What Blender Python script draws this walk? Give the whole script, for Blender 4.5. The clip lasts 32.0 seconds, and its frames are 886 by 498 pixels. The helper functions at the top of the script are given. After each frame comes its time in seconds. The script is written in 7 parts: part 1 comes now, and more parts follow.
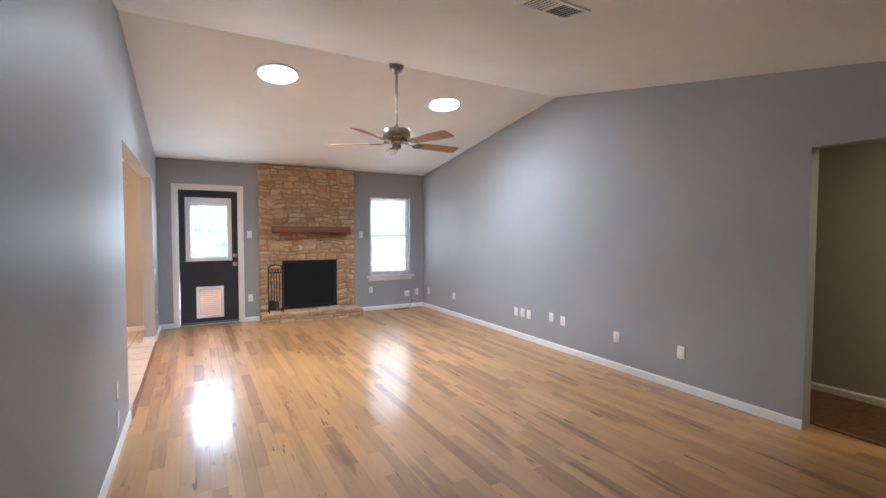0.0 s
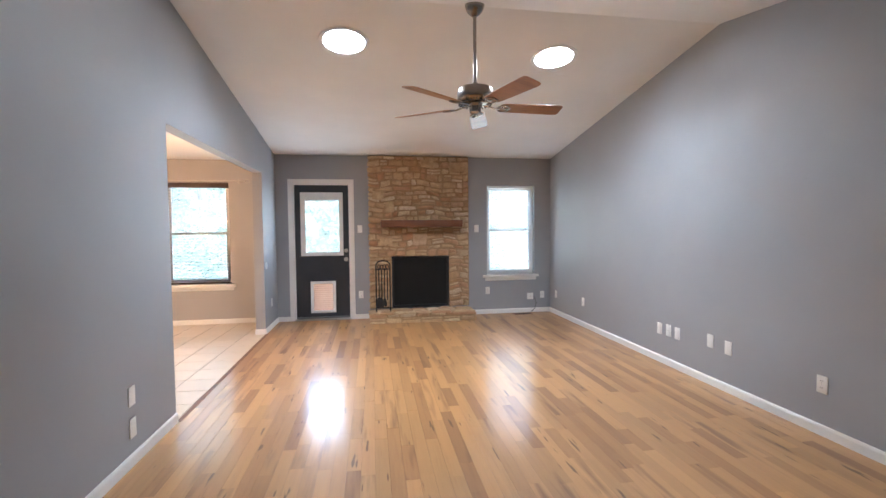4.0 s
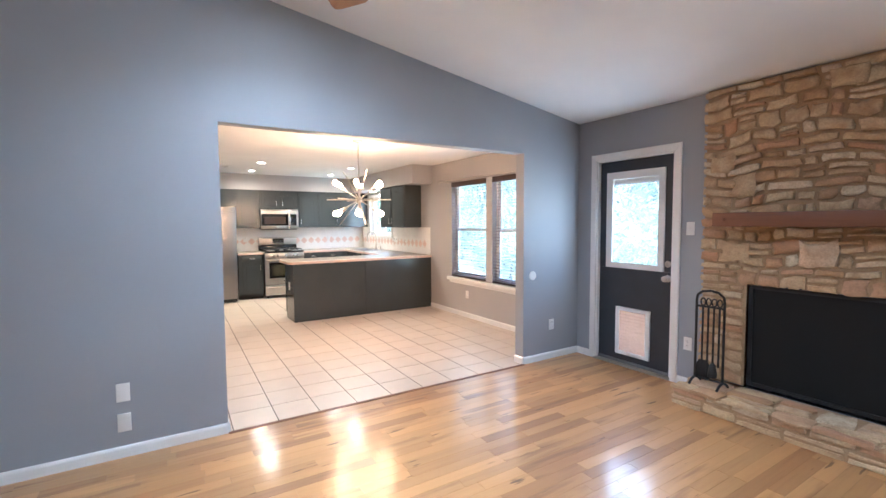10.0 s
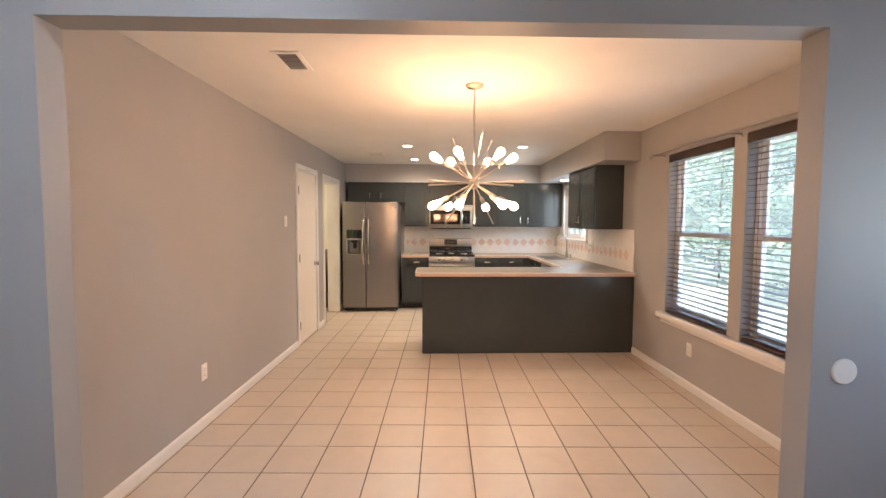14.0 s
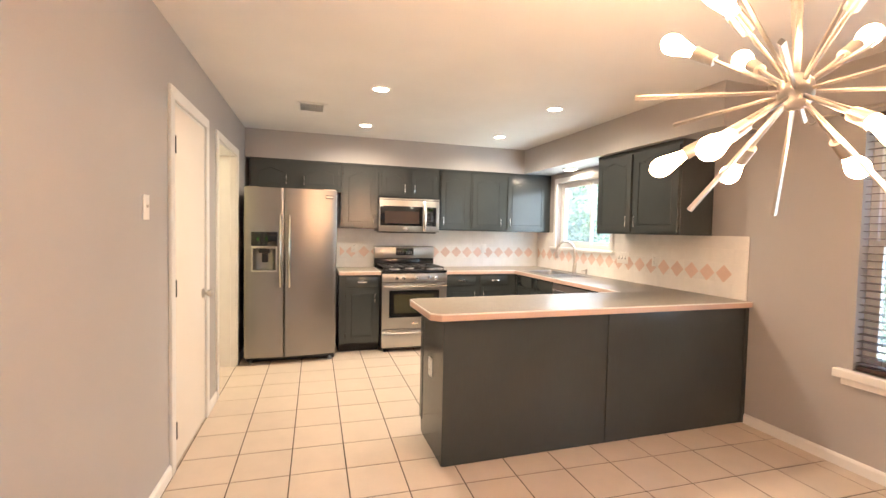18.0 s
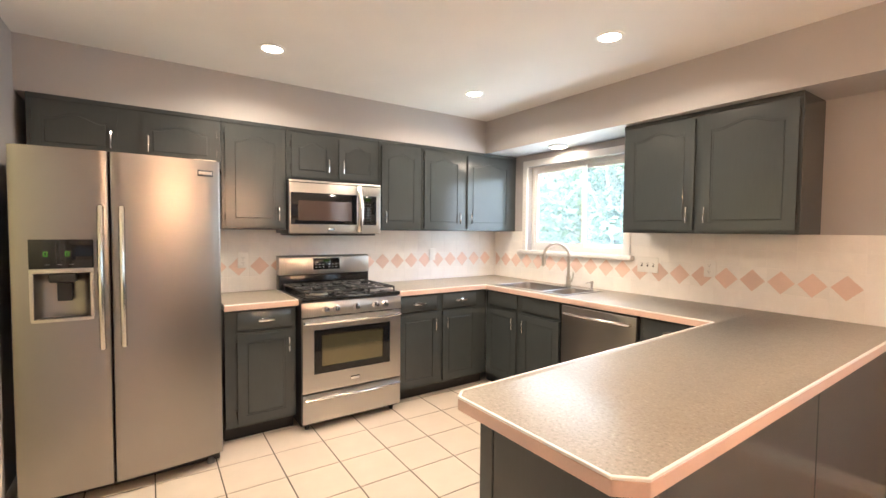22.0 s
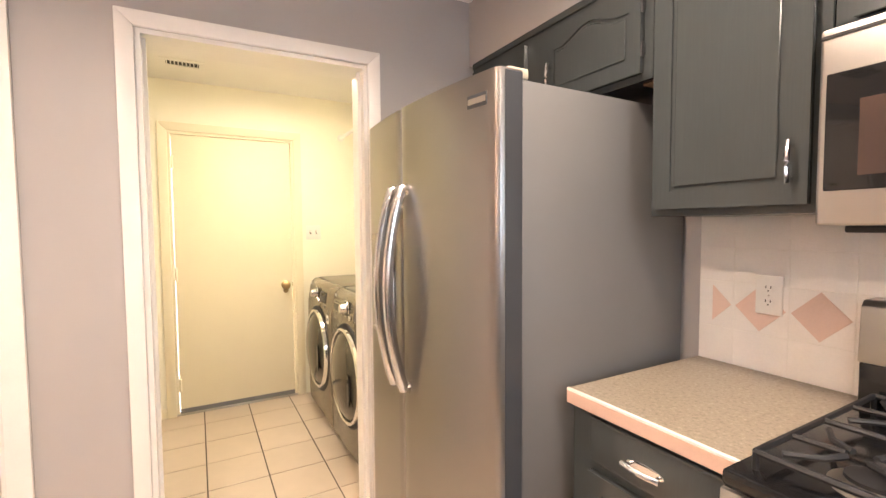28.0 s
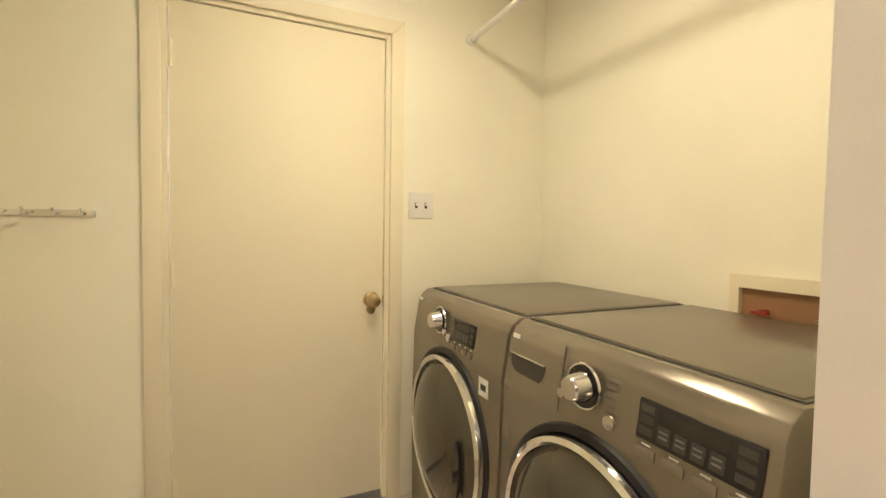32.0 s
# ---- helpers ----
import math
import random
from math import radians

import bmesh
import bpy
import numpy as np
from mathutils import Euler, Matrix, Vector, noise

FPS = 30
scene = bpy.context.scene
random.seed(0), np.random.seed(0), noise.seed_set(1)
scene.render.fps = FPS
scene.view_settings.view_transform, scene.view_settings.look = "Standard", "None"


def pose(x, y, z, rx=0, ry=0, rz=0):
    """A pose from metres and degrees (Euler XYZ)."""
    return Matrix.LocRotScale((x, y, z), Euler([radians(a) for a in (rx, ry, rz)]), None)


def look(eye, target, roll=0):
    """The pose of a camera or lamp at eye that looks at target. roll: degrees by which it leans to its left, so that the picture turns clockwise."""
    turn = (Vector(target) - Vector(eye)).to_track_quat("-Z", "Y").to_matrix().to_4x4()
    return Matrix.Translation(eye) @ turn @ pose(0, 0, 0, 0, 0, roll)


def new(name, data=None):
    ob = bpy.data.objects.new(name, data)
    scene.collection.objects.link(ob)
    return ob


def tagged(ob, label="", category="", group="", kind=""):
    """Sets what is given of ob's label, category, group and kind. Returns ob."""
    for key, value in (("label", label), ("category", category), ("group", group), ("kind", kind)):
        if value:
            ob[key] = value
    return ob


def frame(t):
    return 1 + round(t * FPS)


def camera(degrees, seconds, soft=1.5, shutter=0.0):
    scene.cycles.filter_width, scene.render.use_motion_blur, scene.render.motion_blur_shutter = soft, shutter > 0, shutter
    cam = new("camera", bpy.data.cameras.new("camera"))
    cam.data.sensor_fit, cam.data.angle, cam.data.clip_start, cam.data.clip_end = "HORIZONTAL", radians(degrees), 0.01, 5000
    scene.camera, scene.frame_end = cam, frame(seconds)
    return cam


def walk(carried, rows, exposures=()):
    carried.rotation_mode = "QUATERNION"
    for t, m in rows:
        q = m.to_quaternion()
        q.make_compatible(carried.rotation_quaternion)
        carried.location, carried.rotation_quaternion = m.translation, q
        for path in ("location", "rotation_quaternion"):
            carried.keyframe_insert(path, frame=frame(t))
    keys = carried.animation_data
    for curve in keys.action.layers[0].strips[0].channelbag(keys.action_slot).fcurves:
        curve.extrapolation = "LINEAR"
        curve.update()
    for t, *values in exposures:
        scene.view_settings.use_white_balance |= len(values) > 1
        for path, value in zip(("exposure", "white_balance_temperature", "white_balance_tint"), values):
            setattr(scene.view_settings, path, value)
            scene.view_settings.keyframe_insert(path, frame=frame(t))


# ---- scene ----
# ---- the camera and its walk ----
cam = camera(89.9, 32.0)
PATH = [
    (0, (0.46, -7.762, 1.474), (1.441, -6.02, 1.392), 0.1),
    (0.5, (0.544, -7.707, 1.43), (1.69, -6.07, 1.363), -0.0),
    (1, (0.578, -7.682, 1.436), (1.88, -6.166, 1.364), -0.1),
    (1.5, (0.631, -7.644, 1.428), (1.969, -6.159, 1.351), -0.1),
    (2, (0.705, -7.599, 1.407), (1.875, -5.979, 1.324), -0.3),
    (2.5, (0.818, -7.5, 1.387), (1.818, -5.771, 1.3), -0.2),
    (3, (0.989, -7.32, 1.389), (1.872, -5.528, 1.299), -0.3),
    (3.5, (1.204, -7.184, 1.382), (1.82, -5.283, 1.294), -0.5),
    (4, (1.437, -7.054, 1.395), (1.752, -5.081, 1.306), -0.5),
    (4.5, (1.633, -6.946, 1.41), (1.817, -4.957, 1.329), -0.3),
    (6.5, (2.199, -6.438, 1.435), (1.995, -4.451, 1.331), 0.1),
    (7, (2.411, -6.132, 1.451), (1.933, -4.193, 1.345), -0.1),
    (7.5, (2.631, -5.771, 1.433), (2.028, -3.866, 1.329), -0.3),
    (8, (2.89, -5.393, 1.436), (2.101, -3.558, 1.331), -0.4),
    (8.5, (3.097, -5.047, 1.452), (2.136, -3.297, 1.339), -0.2),
    (9, (3.219, -4.672, 1.457), (2.012, -3.082, 1.346), -0.1),
    (9.5, (3.357, -4.306, 1.465), (1.867, -2.976, 1.354), -0.3),
    (10, (3.398, -3.928, 1.474), (1.709, -2.865, 1.355), -0.3),
    (10.5, (3.391, -3.57, 1.485), (1.559, -2.776, 1.364), -0.4),
    (11, (3.286, -3.228, 1.485), (1.349, -2.749, 1.356), -0.3),
    (11.5, (3.058, -2.917, 1.489), (1.087, -2.603, 1.358), -0.2),
    (12, (2.783, -2.657, 1.482), (0.79, -2.549, 1.351), -0.2),
    (12.5, (2.49, -2.521, 1.467), (0.495, -2.471, 1.338), 0.1),
    (13, (2.173, -2.427, 1.459), (0.178, -2.376, 1.332), 0.1),
    (13.5, (1.86, -2.31, 1.468), (-0.136, -2.253, 1.345), 0.2),
    (15.5, (0.827, -2.168, 1.456), (-1.169, -2.163, 1.337), 0.6),
    (16, (0.496, -2.265, 1.420), (-1.501, -2.253, 1.306), 0.8),
    (16.5, (0.148, -2.459, 1.427), (-1.846, -2.347, 1.314), 1.0),
    (17, (-0.196, -2.696, 1.423), (-2.162, -2.347, 1.320), 1.2),
    (17.5, (-0.54, -2.908, 1.401), (-2.476, -2.418, 1.303), 1.0),
    (18, (-0.856, -3.101, 1.385), (-2.764, -2.506, 1.302), 1.2),
    (18.5, (-1.201, -3.282, 1.384), (-3.043, -2.506, 1.305), 1.0),
    (19, (-1.544, -3.365, 1.391), (-3.35, -2.511, 1.306), 0.7),
    (19.5, (-1.867, -3.382, 1.398), (-3.604, -2.394, 1.311), 0.7),
    (20, (-2.13, -3.281, 1.407), (-3.785, -2.162, 1.314), 0.4),
    (20.5, (-2.341, -3.177, 1.421), (-3.995, -2.057, 1.336), 0.5),
    (21, (-2.509, -3.159, 1.439), (-4.149, -2.017, 1.358), 0.7),
    (21.5, (-2.611, -3.179, 1.434), (-4.247, -2.031, 1.353), 0.6),
    (22, (-2.764, -3.18, 1.397), (-4.41, -2.047, 1.311), 0.5),
    (22.5, (-3.028, -3.114, 1.397), (-4.734, -2.073, 1.311), 0.4),
    (23, (-3.284, -3.032, 1.392), (-5.016, -2.036, 1.305), 0.3),
    (23.5, (-3.55, -2.917, 1.389), (-5.284, -1.925, 1.301), 0.3),
    (24, (-3.783, -2.735, 1.38), (-5.515, -1.739, 1.295), 0.2),
    (24.5, (-4.026, -2.577, 1.379), (-5.65, -1.414, 1.295), 0.3),
    (26.5, (-4.692, -1.881, 1.361), (-6.687, -1.987, 1.277), 0.0),
    (27, (-4.747, -1.774, 1.37), (-6.567, -2.597, 1.274), 0.2),
    (27.5, (-4.845, -1.794, 1.363), (-6.285, -3.177, 1.254), -0.3),
    (28, (-4.928, -1.836, 1.365), (-5.895, -3.583, 1.261), -0.4),
    (28.5, (-5.019, -1.914, 1.346), (-5.473, -3.859, 1.248), -0.5),
    (29, (-5.065, -2.113, 1.336), (-5.267, -4.1, 1.232), 0.0),
    (29.5, (-5.087, -2.384, 1.366), (-5.24, -4.374, 1.249), 0.1),
    (30, (-5.118, -2.652, 1.36), (-5.214, -4.647, 1.247), 0.2),
    (30.5, (-5.092, -2.936, 1.317), (-5.197, -4.93, 1.21), 0.4),
    (31, (-5.052, -3.217, 1.300), (-5.286, -5.202, 1.198), 0.5),
    (31.5, (-5.030, -3.455, 1.249), (-5.556, -5.383, 1.160), 0.6),
    (32, (-5.022, -3.649, 1.207), (-5.845, -5.461, 1.126), 0.9),
]
EXPOSURES = [
    (0.0, 4.65, 5800, 9), (1.0, 4.98, 5850, 10), (2.0, 5.08, 5600, 8), (3.0, 4.93, 5600, 8), (4.0, 4.45, 5900, 10), (4.5, 4.4, 5850, 10), (7.0, 3.78, 6000, 10), (8.0, 3.88, 5750, 10), (9.0, 4.01, 5480, 9), (10.0, 4.48, 5250, 8), (12.0, 4.07, 5500, 9), (13.5, 3.80, 6270, 14),
    (15.5, 3.8, 6300, 13), (17.0, 4.12, 6330, 13), (18.0, 4.38, 6200, 11), (19.0, 4.65, 5950, 11), (20.0, 4.78, 6050, 12), (21.0, 4.48, 6000, 12), (22.0, 4.38, 6020, 12), (23.0, 4.30, 6100, 12), (24.0, 4.4, 5980, 11), (24.5, 4.42, 5850, 11), (26.5, 4.48, 5700, 11), (27.0, 4.57, 6000, 17), (27.5, 4.58, 6100, 17), (28.5, 4.48, 6200, 20), (30.0, 4.13, 6300, 16), (31.0, 3.95, 6450, 13), (32.0, 3.82, 6080, 13)]
walk(cam, [(t, look(eye, target, roll)) for t, eye, target, roll in PATH], EXPOSURES)

# ---- world, sun, large lights ----
SKY, SUN = 0.15, 3.0
GAIN = 0.0455                    # brings the lamps to the level of the daylight outside
world = bpy.data.worlds.new("world")
scene.world = world
world.use_nodes = True
_wn = world.node_tree
_sky = _wn.nodes.new("ShaderNodeTexSky")
_sky.sky_type = "NISHITA"
_sky.sun_disc = False
_sky.sun_elevation, _sky.sun_rotation = radians(50), radians(150)
_sky.dust_density = 3.0
_wn.nodes["Background"].inputs["Strength"].default_value = SKY
_wn.links.new(_sky.outputs["Color"], _wn.nodes["Background"].inputs["Color"])
sun = new("sun", bpy.data.lights.new("sun", "SUN"))
sun.data.energy, sun.data.angle, sun.data.color = SUN, radians(12), (1, 0.98, 0.95)
sun.matrix_world = look((0, 0, 20), (-6.4, 11, 0))


def area_lamp(name, m, w, h, watts, color=(1, 1, 1), shape="RECTANGLE", spread=180):
    """An area lamp that shines along its own -Z."""
    lamp = new(name, bpy.data.lights.new(name, "AREA"))
    lamp.data.shape, lamp.data.size, lamp.data.size_y = shape, w, h
    lamp.data.energy, lamp.data.color, lamp.data.spread = watts * GAIN, color, radians(spread)
    lamp.matrix_world = m
    return lamp


DAY = (0.80, 0.92, 1.0)
# sky light in the window openings of the dining room
area_lamp("sky_light_window", pose(-2.175, 0.045, 1.36, -90, 0, 0), 0.86, 1.44, 7, DAY)
area_lamp("sky_light_window", pose(-1.125, 0.045, 1.36, -90, 0, 0), 0.86, 1.44, 7, DAY)
# and of the sink window, the back door and the living room
area_lamp("sky_light_window", pose(-5.40, 0.04, 1.60, -90, 0, 0), 0.96, 0.70, 15, DAY)
area_lamp("sky_light_door", pose(0.682, 0.012, 1.48, -90, 0, 0), 0.50, 0.84, 12.5, DAY)
area_lamp("sky_light_window", pose(3.695, 0.025, 1.38, -90, 0, 0), 0.72, 1.38, 4, DAY)

# ---- materials ----
class Nodes:
    """A material under construction: short ways to add and join shader nodes."""

    def __init__(self, name):
        self.m = bpy.data.materials.new(name)
        self.m.use_nodes = True
        self.t = self.m.node_tree
        self.b = self.t.nodes["Principled BSDF"]

    def add(self, kind, **sockets):
        n = self.t.nodes.new(kind)
        for k, v in sockets.items():
            s = n.inputs[int(k[1:])] if k[0] == "i" and k[1:].isdigit() else n.inputs[k.replace("_", " ")]
            if isinstance(v, bpy.types.NodeSocket):
                self.t.links.new(v, s)
            else:
                s.default_value = v
        return n

    def put(self, socket, v):
        s = self.b.inputs[socket]
        if isinstance(v, bpy.types.NodeSocket):
            self.t.links.new(v, s)
        else:
            s.default_value = v

    def coords(self, stretch=(1, 1, 1), by_object=True):
        """Object coordinates in metres, shifted by each object's random number."""
        c = self.add("ShaderNodeTexCoord").outputs["Object"]
        if by_object:
            r = self.add("ShaderNodeObjectInfo").outputs["Random"]
            s = self.add("ShaderNodeMath", i0=r, i1=37.0)
            s.operation = "MULTIPLY"
            v = self.add("ShaderNodeVectorMath", i0=c, i1=s.outputs[0])
            c = v.outputs[0]
        m = self.add("ShaderNodeMapping", Vector=c)
        m.inputs["Scale"].default_value = stretch
        return m.outputs[0]

    def noise(self, scale, at, detail=4.0, rough=0.55):
        return self.add("ShaderNodeTexNoise", Vector=at, Scale=scale, Detail=detail, Roughness=rough).outputs["Fac"]

    def ramp(self, fac, *stops):
        n = self.add("ShaderNodeValToRGB", Fac=fac)
        e = n.color_ramp.elements
        while len(e) < len(stops):
            e.new(0.5)
        for k, (p, c) in zip(e, stops):
            k.position, k.color = p, (*c, 1) if len(c) == 3 else c
        return n.outputs["Color"]

    def mix(self, fac, a, b, blend="MIX"):
        n = self.t.nodes.new("ShaderNodeMix")
        n.data_type, n.blend_type = "RGBA", blend
        for k, v in ((0, fac), (6, a), (7, b)):
            if isinstance(v, bpy.types.NodeSocket):
                self.t.links.new(v, n.inputs[k])
            else:
                n.inputs[k].default_value = (*v, 1) if isinstance(v, tuple) and len(v) == 3 else v
        return n.outputs[2]

    def bump(self, height, strength=0.2, dist=0.002):
        n = self.add("ShaderNodeBump", Height=height, Strength=strength, Distance=dist)
        self.put("Normal", n.outputs[0])

    def span(self, fac, lo, hi):
        n = self.add("ShaderNodeMapRange", Value=fac)
        n.inputs["To Min"].default_value, n.inputs["To Max"].default_value = lo, hi
        return n.outputs[0]


def tone(c, k):
    return tuple(min(1.0, v * k) for v in c)


def plain(name, base, rough=0.5, metal=0.0, vary=0.08, scale=6.0, bump=0.1, fine=220.0, coat=0.0, by_object=True):
    """Paint, plastic or metal with slow stains, fine grain and an uneven gloss."""
    n = Nodes(name)
    at = n.coords(by_object=by_object)
    slow, grain = n.noise(scale, at), n.noise(fine, at, 2.0)
    both = n.mix(0.35, slow, grain)
    n.put("Base Color", n.ramp(both, (0.3, tone(base, 1 - vary)), (0.7, tone(base, 1 + vary))))
    n.put("Roughness", n.span(slow, max(0.02, rough - 0.03), min(1, rough + 0.03)))
    n.put("Metallic", metal)
    if coat:
        n.put("Coat Weight", coat)
        n.put("Coat Roughness", 0.1)
    if bump:
        n.bump(grain, bump, 0.001)
    return n.m


def wall_paint(name, base, rough=0.45):
    """Rolled paint over orange-peel texture."""
    n = Nodes(name)
    at = n.coords(by_object=False)
    slow, peel, fine = n.noise(1.3, at, 3.0), n.noise(95.0, at, 2.0, 0.4), n.noise(420.0, at, 2.0)
    n.put("Base Color", n.ramp(n.mix(0.25, slow, fine), (0.3, tone(base, 0.95)), (0.7, tone(base, 1.05))))
    n.put("Roughness", n.span(slow, rough - 0.05, rough + 0.06))
    n.bump(n.mix(0.3, peel, fine), 0.16, 0.0015)
    return n.m


def brushed_paint(name, base, rough):
    """Semi-gloss enamel laid on by brush: faint ropy streaks and a slightly wavy gloss."""
    n = Nodes(name)
    at = n.coords()
    slow, wave = n.noise(2.5, at, 3.0), n.noise(14.0, at, 2.0, 0.4)
    streak = n.noise(1.0, n.coords((260.0, 260.0, 9.0)), 3.0)
    n.put("Base Color", n.ramp(n.mix(0.4, slow, streak), (0.3, tone(base, 0.92)), (0.7, tone(base, 1.1))))
    n.put("Roughness", n.span(slow, rough - 0.04, rough + 0.07))
    n.bump(n.mix(0.35, wave, streak), 0.22, 0.0022)
    return n.m


def wood(name, a, b, c, grain_axis=1, rough=0.28, tint=0.25, coat=0.3, coat_rough=0.13, knots=0.0, sheen=0.5):
    """Planed boards: long grain along one axis, a different tone for every board."""
    n = Nodes(name)
    st = [22.0, 22.0, 22.0]
    st[grain_axis] = 1.3
    at = n.coords(tuple(st))
    grain = n.noise(1.6, at, 6.0, 0.65)
    st2 = [120.0, 120.0, 120.0]
    st2[grain_axis] = 4.0
    pore = n.noise(1.0, n.coords(tuple(st2)), 3.0)
    st3 = [9.0, 9.0, 9.0]
    st3[grain_axis] = 0.9
    streak = n.noise(1.0, n.coords(tuple(st3)), 3.0, 0.5)
    base = n.ramp(grain, (0.25, b), (0.5, a), (0.75, tone(a, 1.12)))
    rnd = n.add("ShaderNodeObjectInfo").outputs["Random"]
    isl = n.add("ShaderNodeNewGeometry").outputs["Random Per Island"]
    both = n.add("ShaderNodeMath", i0=rnd, i1=isl)
    fr = n.add("ShaderNodeMath", i0=both.outputs[0], i1=0.0)
    fr.operation = "FRACT"
    board = n.ramp(fr.outputs[0], (0.0, tone(a, 1.22)), (0.3, tone(a, 1.05)), (0.6, tone(a, 0.82)), (0.8, b), (1.0, tone(c, 1.1)))
    col = n.mix(tint, base, board)
    mark = n.ramp(streak, (0.58, (0, 0, 0)), (0.70, (1, 1, 1)))
    dark = n.add("ShaderNodeMath", i0=mark, i1=0.7)
    dark.operation = "MULTIPLY"
    col = n.mix(dark.outputs[0], col, c)
    col = n.mix(n.span(pore, 0.0, 0.16), col, tone(b, 0.6))
    if knots:
        st4 = [26.0, 26.0, 26.0]
        st4[grain_axis] = 3.2
        fleck = n.ramp(n.noise(1.0, n.coords(tuple(st4)), 2.0, 0.5), (0.68, (0, 0, 0)), (0.73, (knots, knots, knots)))
        col = n.mix(fleck, col, tone(c, 0.45))
    n.put("Base Color", col)
    n.put("Roughness", n.span(grain, rough - 0.06, rough + 0.08))
    n.put("Specular IOR Level", sheen)
    n.put("Coat Weight", coat)
    n.put("Coat Roughness", coat_rough)
    n.bump(n.mix(0.5, grain, pore), 0.05, 0.001)
    return n.m


def steel(name, base=(0.37, 0.355, 0.34), axis=2, rough=0.3, metal=1.0):
    """Brushed stainless steel, brushed along one axis."""
    n = Nodes(name)
    st = [1500.0, 1500.0, 1500.0]
    st[axis] = 14.0
    brush = n.noise(1.0, n.coords(tuple(st)), 3.0)
    slow = n.noise(2.0, n.coords())
    n.put("Base Color", n.ramp(n.mix(0.15, slow, brush), (0.3, tone(base, 0.97)), (0.7, tone(base, 1.03))))
    n.put("Metallic", metal)
    n.put("Roughness", rough)
    return n.m


def glow(name, color, strength):
    m = bpy.data.materials.new(name)
    m.use_nodes = True
    t = m.node_tree
    t.nodes.remove(t.nodes["Principled BSDF"])
    e = t.nodes.new("ShaderNodeEmission")
    e.inputs["Color"].default_value, e.inputs["Strength"].default_value = (*color, 1), strength
    t.links.new(e.outputs[0], t.nodes["Material Output"].inputs["Surface"])
    return m


def pane_glass(name, tint=(0.96, 0.98, 0.98)):
    """Clear glass with the washed-out glare of daylight mixed in as a pale translucent haze."""
    m = bpy.data.materials.new(name)
    m.use_nodes = True
    t = m.node_tree
    t.nodes.remove(t.nodes["Principled BSDF"])
    clear, gloss, mixer = (t.nodes.new("ShaderNode" + k) for k in ("BsdfTransparent", "BsdfGlossy", "MixShader"))
    facing_ = t.nodes.new("ShaderNodeLayerWeight")
    power = t.nodes.new("ShaderNodeMath")
    power.operation, power.inputs[1].default_value = "POWER", 5.0
    t.links.new(facing_.outputs["Facing"], power.inputs[0])
    fres = t.nodes.new("ShaderNodeMapRange")
    fres.inputs["To Min"].default_value, fres.inputs["To Max"].default_value = 0.04, 0.9
    t.links.new(power.outputs[0], fres.inputs["Value"])
    clear.inputs["Color"].default_value = (*tint, 1)
    gloss.inputs["Roughness"].default_value = 0.03
    t.links.new(fres.outputs[0], mixer.inputs[0])
    # pale veil added to the pane: window glare put into the glass
    haze, veil = t.nodes.new("ShaderNodeBsdfTranslucent"), t.nodes.new("ShaderNodeMixShader")
    haze.inputs["Color"].default_value = (0.80, 0.84, 0.82, 1)
    veil.inputs[0].default_value = 0.13
    t.links.new(clear.outputs[0], veil.inputs[1])
    t.links.new(haze.outputs[0], veil.inputs[2])
    t.links.new(veil.outputs[0], mixer.inputs[1])
    t.links.new(gloss.outputs[0], mixer.inputs[2])
    t.links.new(mixer.outputs[0], t.nodes["Material Output"].inputs["Surface"])
    return m


def stone_mat(name, cols, rough=0.85):
    """Rough limestone: a tone for every block, with rust stains and a pitted face."""
    n = Nodes(name)
    at = n.coords()
    rnd = n.add("ShaderNodeObjectInfo").outputs["Random"]
    tone_ = n.ramp(rnd, *[(i / (len(cols) - 1), c) for i, c in enumerate(cols)])
    slow, fine = n.noise(9.0, at, 5.0, 0.6), n.noise(70.0, at, 6.0, 0.7)
    col = n.mix(n.ramp(slow, (0.42, (0, 0, 0)), (0.75, (0.75, 0.75, 0.75))), tone_, (0.36, 0.21, 0.11))
    col = n.mix(n.ramp(fine, (0.35, (0.35, 0.35, 0.35)), (0.6, (0, 0, 0))), col, (0.20, 0.13, 0.08))
    n.put("Base Color", col)
    n.put("Roughness", rough)
    n.bump(n.mix(0.5, slow, fine), 0.7, 0.008)
    return n.m


def speckle(name, base, dark, light, rough=0.35, scale=160.0):
    """Mottled laminate."""
    n = Nodes(name)
    at = n.coords(by_object=False)
    a, b, s = n.noise(scale, at, 3.0, 0.7), n.noise(scale * 0.35, at, 3.0), n.noise(2.0, at)
    col = n.ramp(a, (0.36, dark), (0.47, base), (0.56, base), (0.68, light))
    col = n.mix(n.span(b, 0.0, 0.3), col, base)
    n.put("Base Color", n.mix(n.span(s, 0.0, 0.2), col, tone(base, 0.85)))
    n.put("Roughness", n.span(b, rough - 0.05, rough + 0.08))
    n.bump(a, 0.06, 0.0008)
    return n.m


def tile_mat(name, base, rough=0.3, spread=0.06, cloud=7.0):
    n = Nodes(name)
    at = n.coords()
    rnd = n.add("ShaderNodeObjectInfo").outputs["Random"]
    slow, fine = n.noise(cloud, at, 4.0), n.noise(160.0, at, 3.0)
    col = n.ramp(n.mix(0.3, slow, fine), (0.3, tone(base, 0.93)), (0.7, tone(base, 1.05)))
    col = n.mix(1.0, col, n.ramp(rnd, (0.0, (1 - spread,) * 3), (1.0, (1, 1, 1))), "MULTIPLY")
    n.put("Base Color", col)
    n.put("Roughness", n.span(slow, rough - 0.08, rough + 0.1))
    n.bump(n.mix(0.4, slow, fine), 0.08, 0.0015)
    return n.m


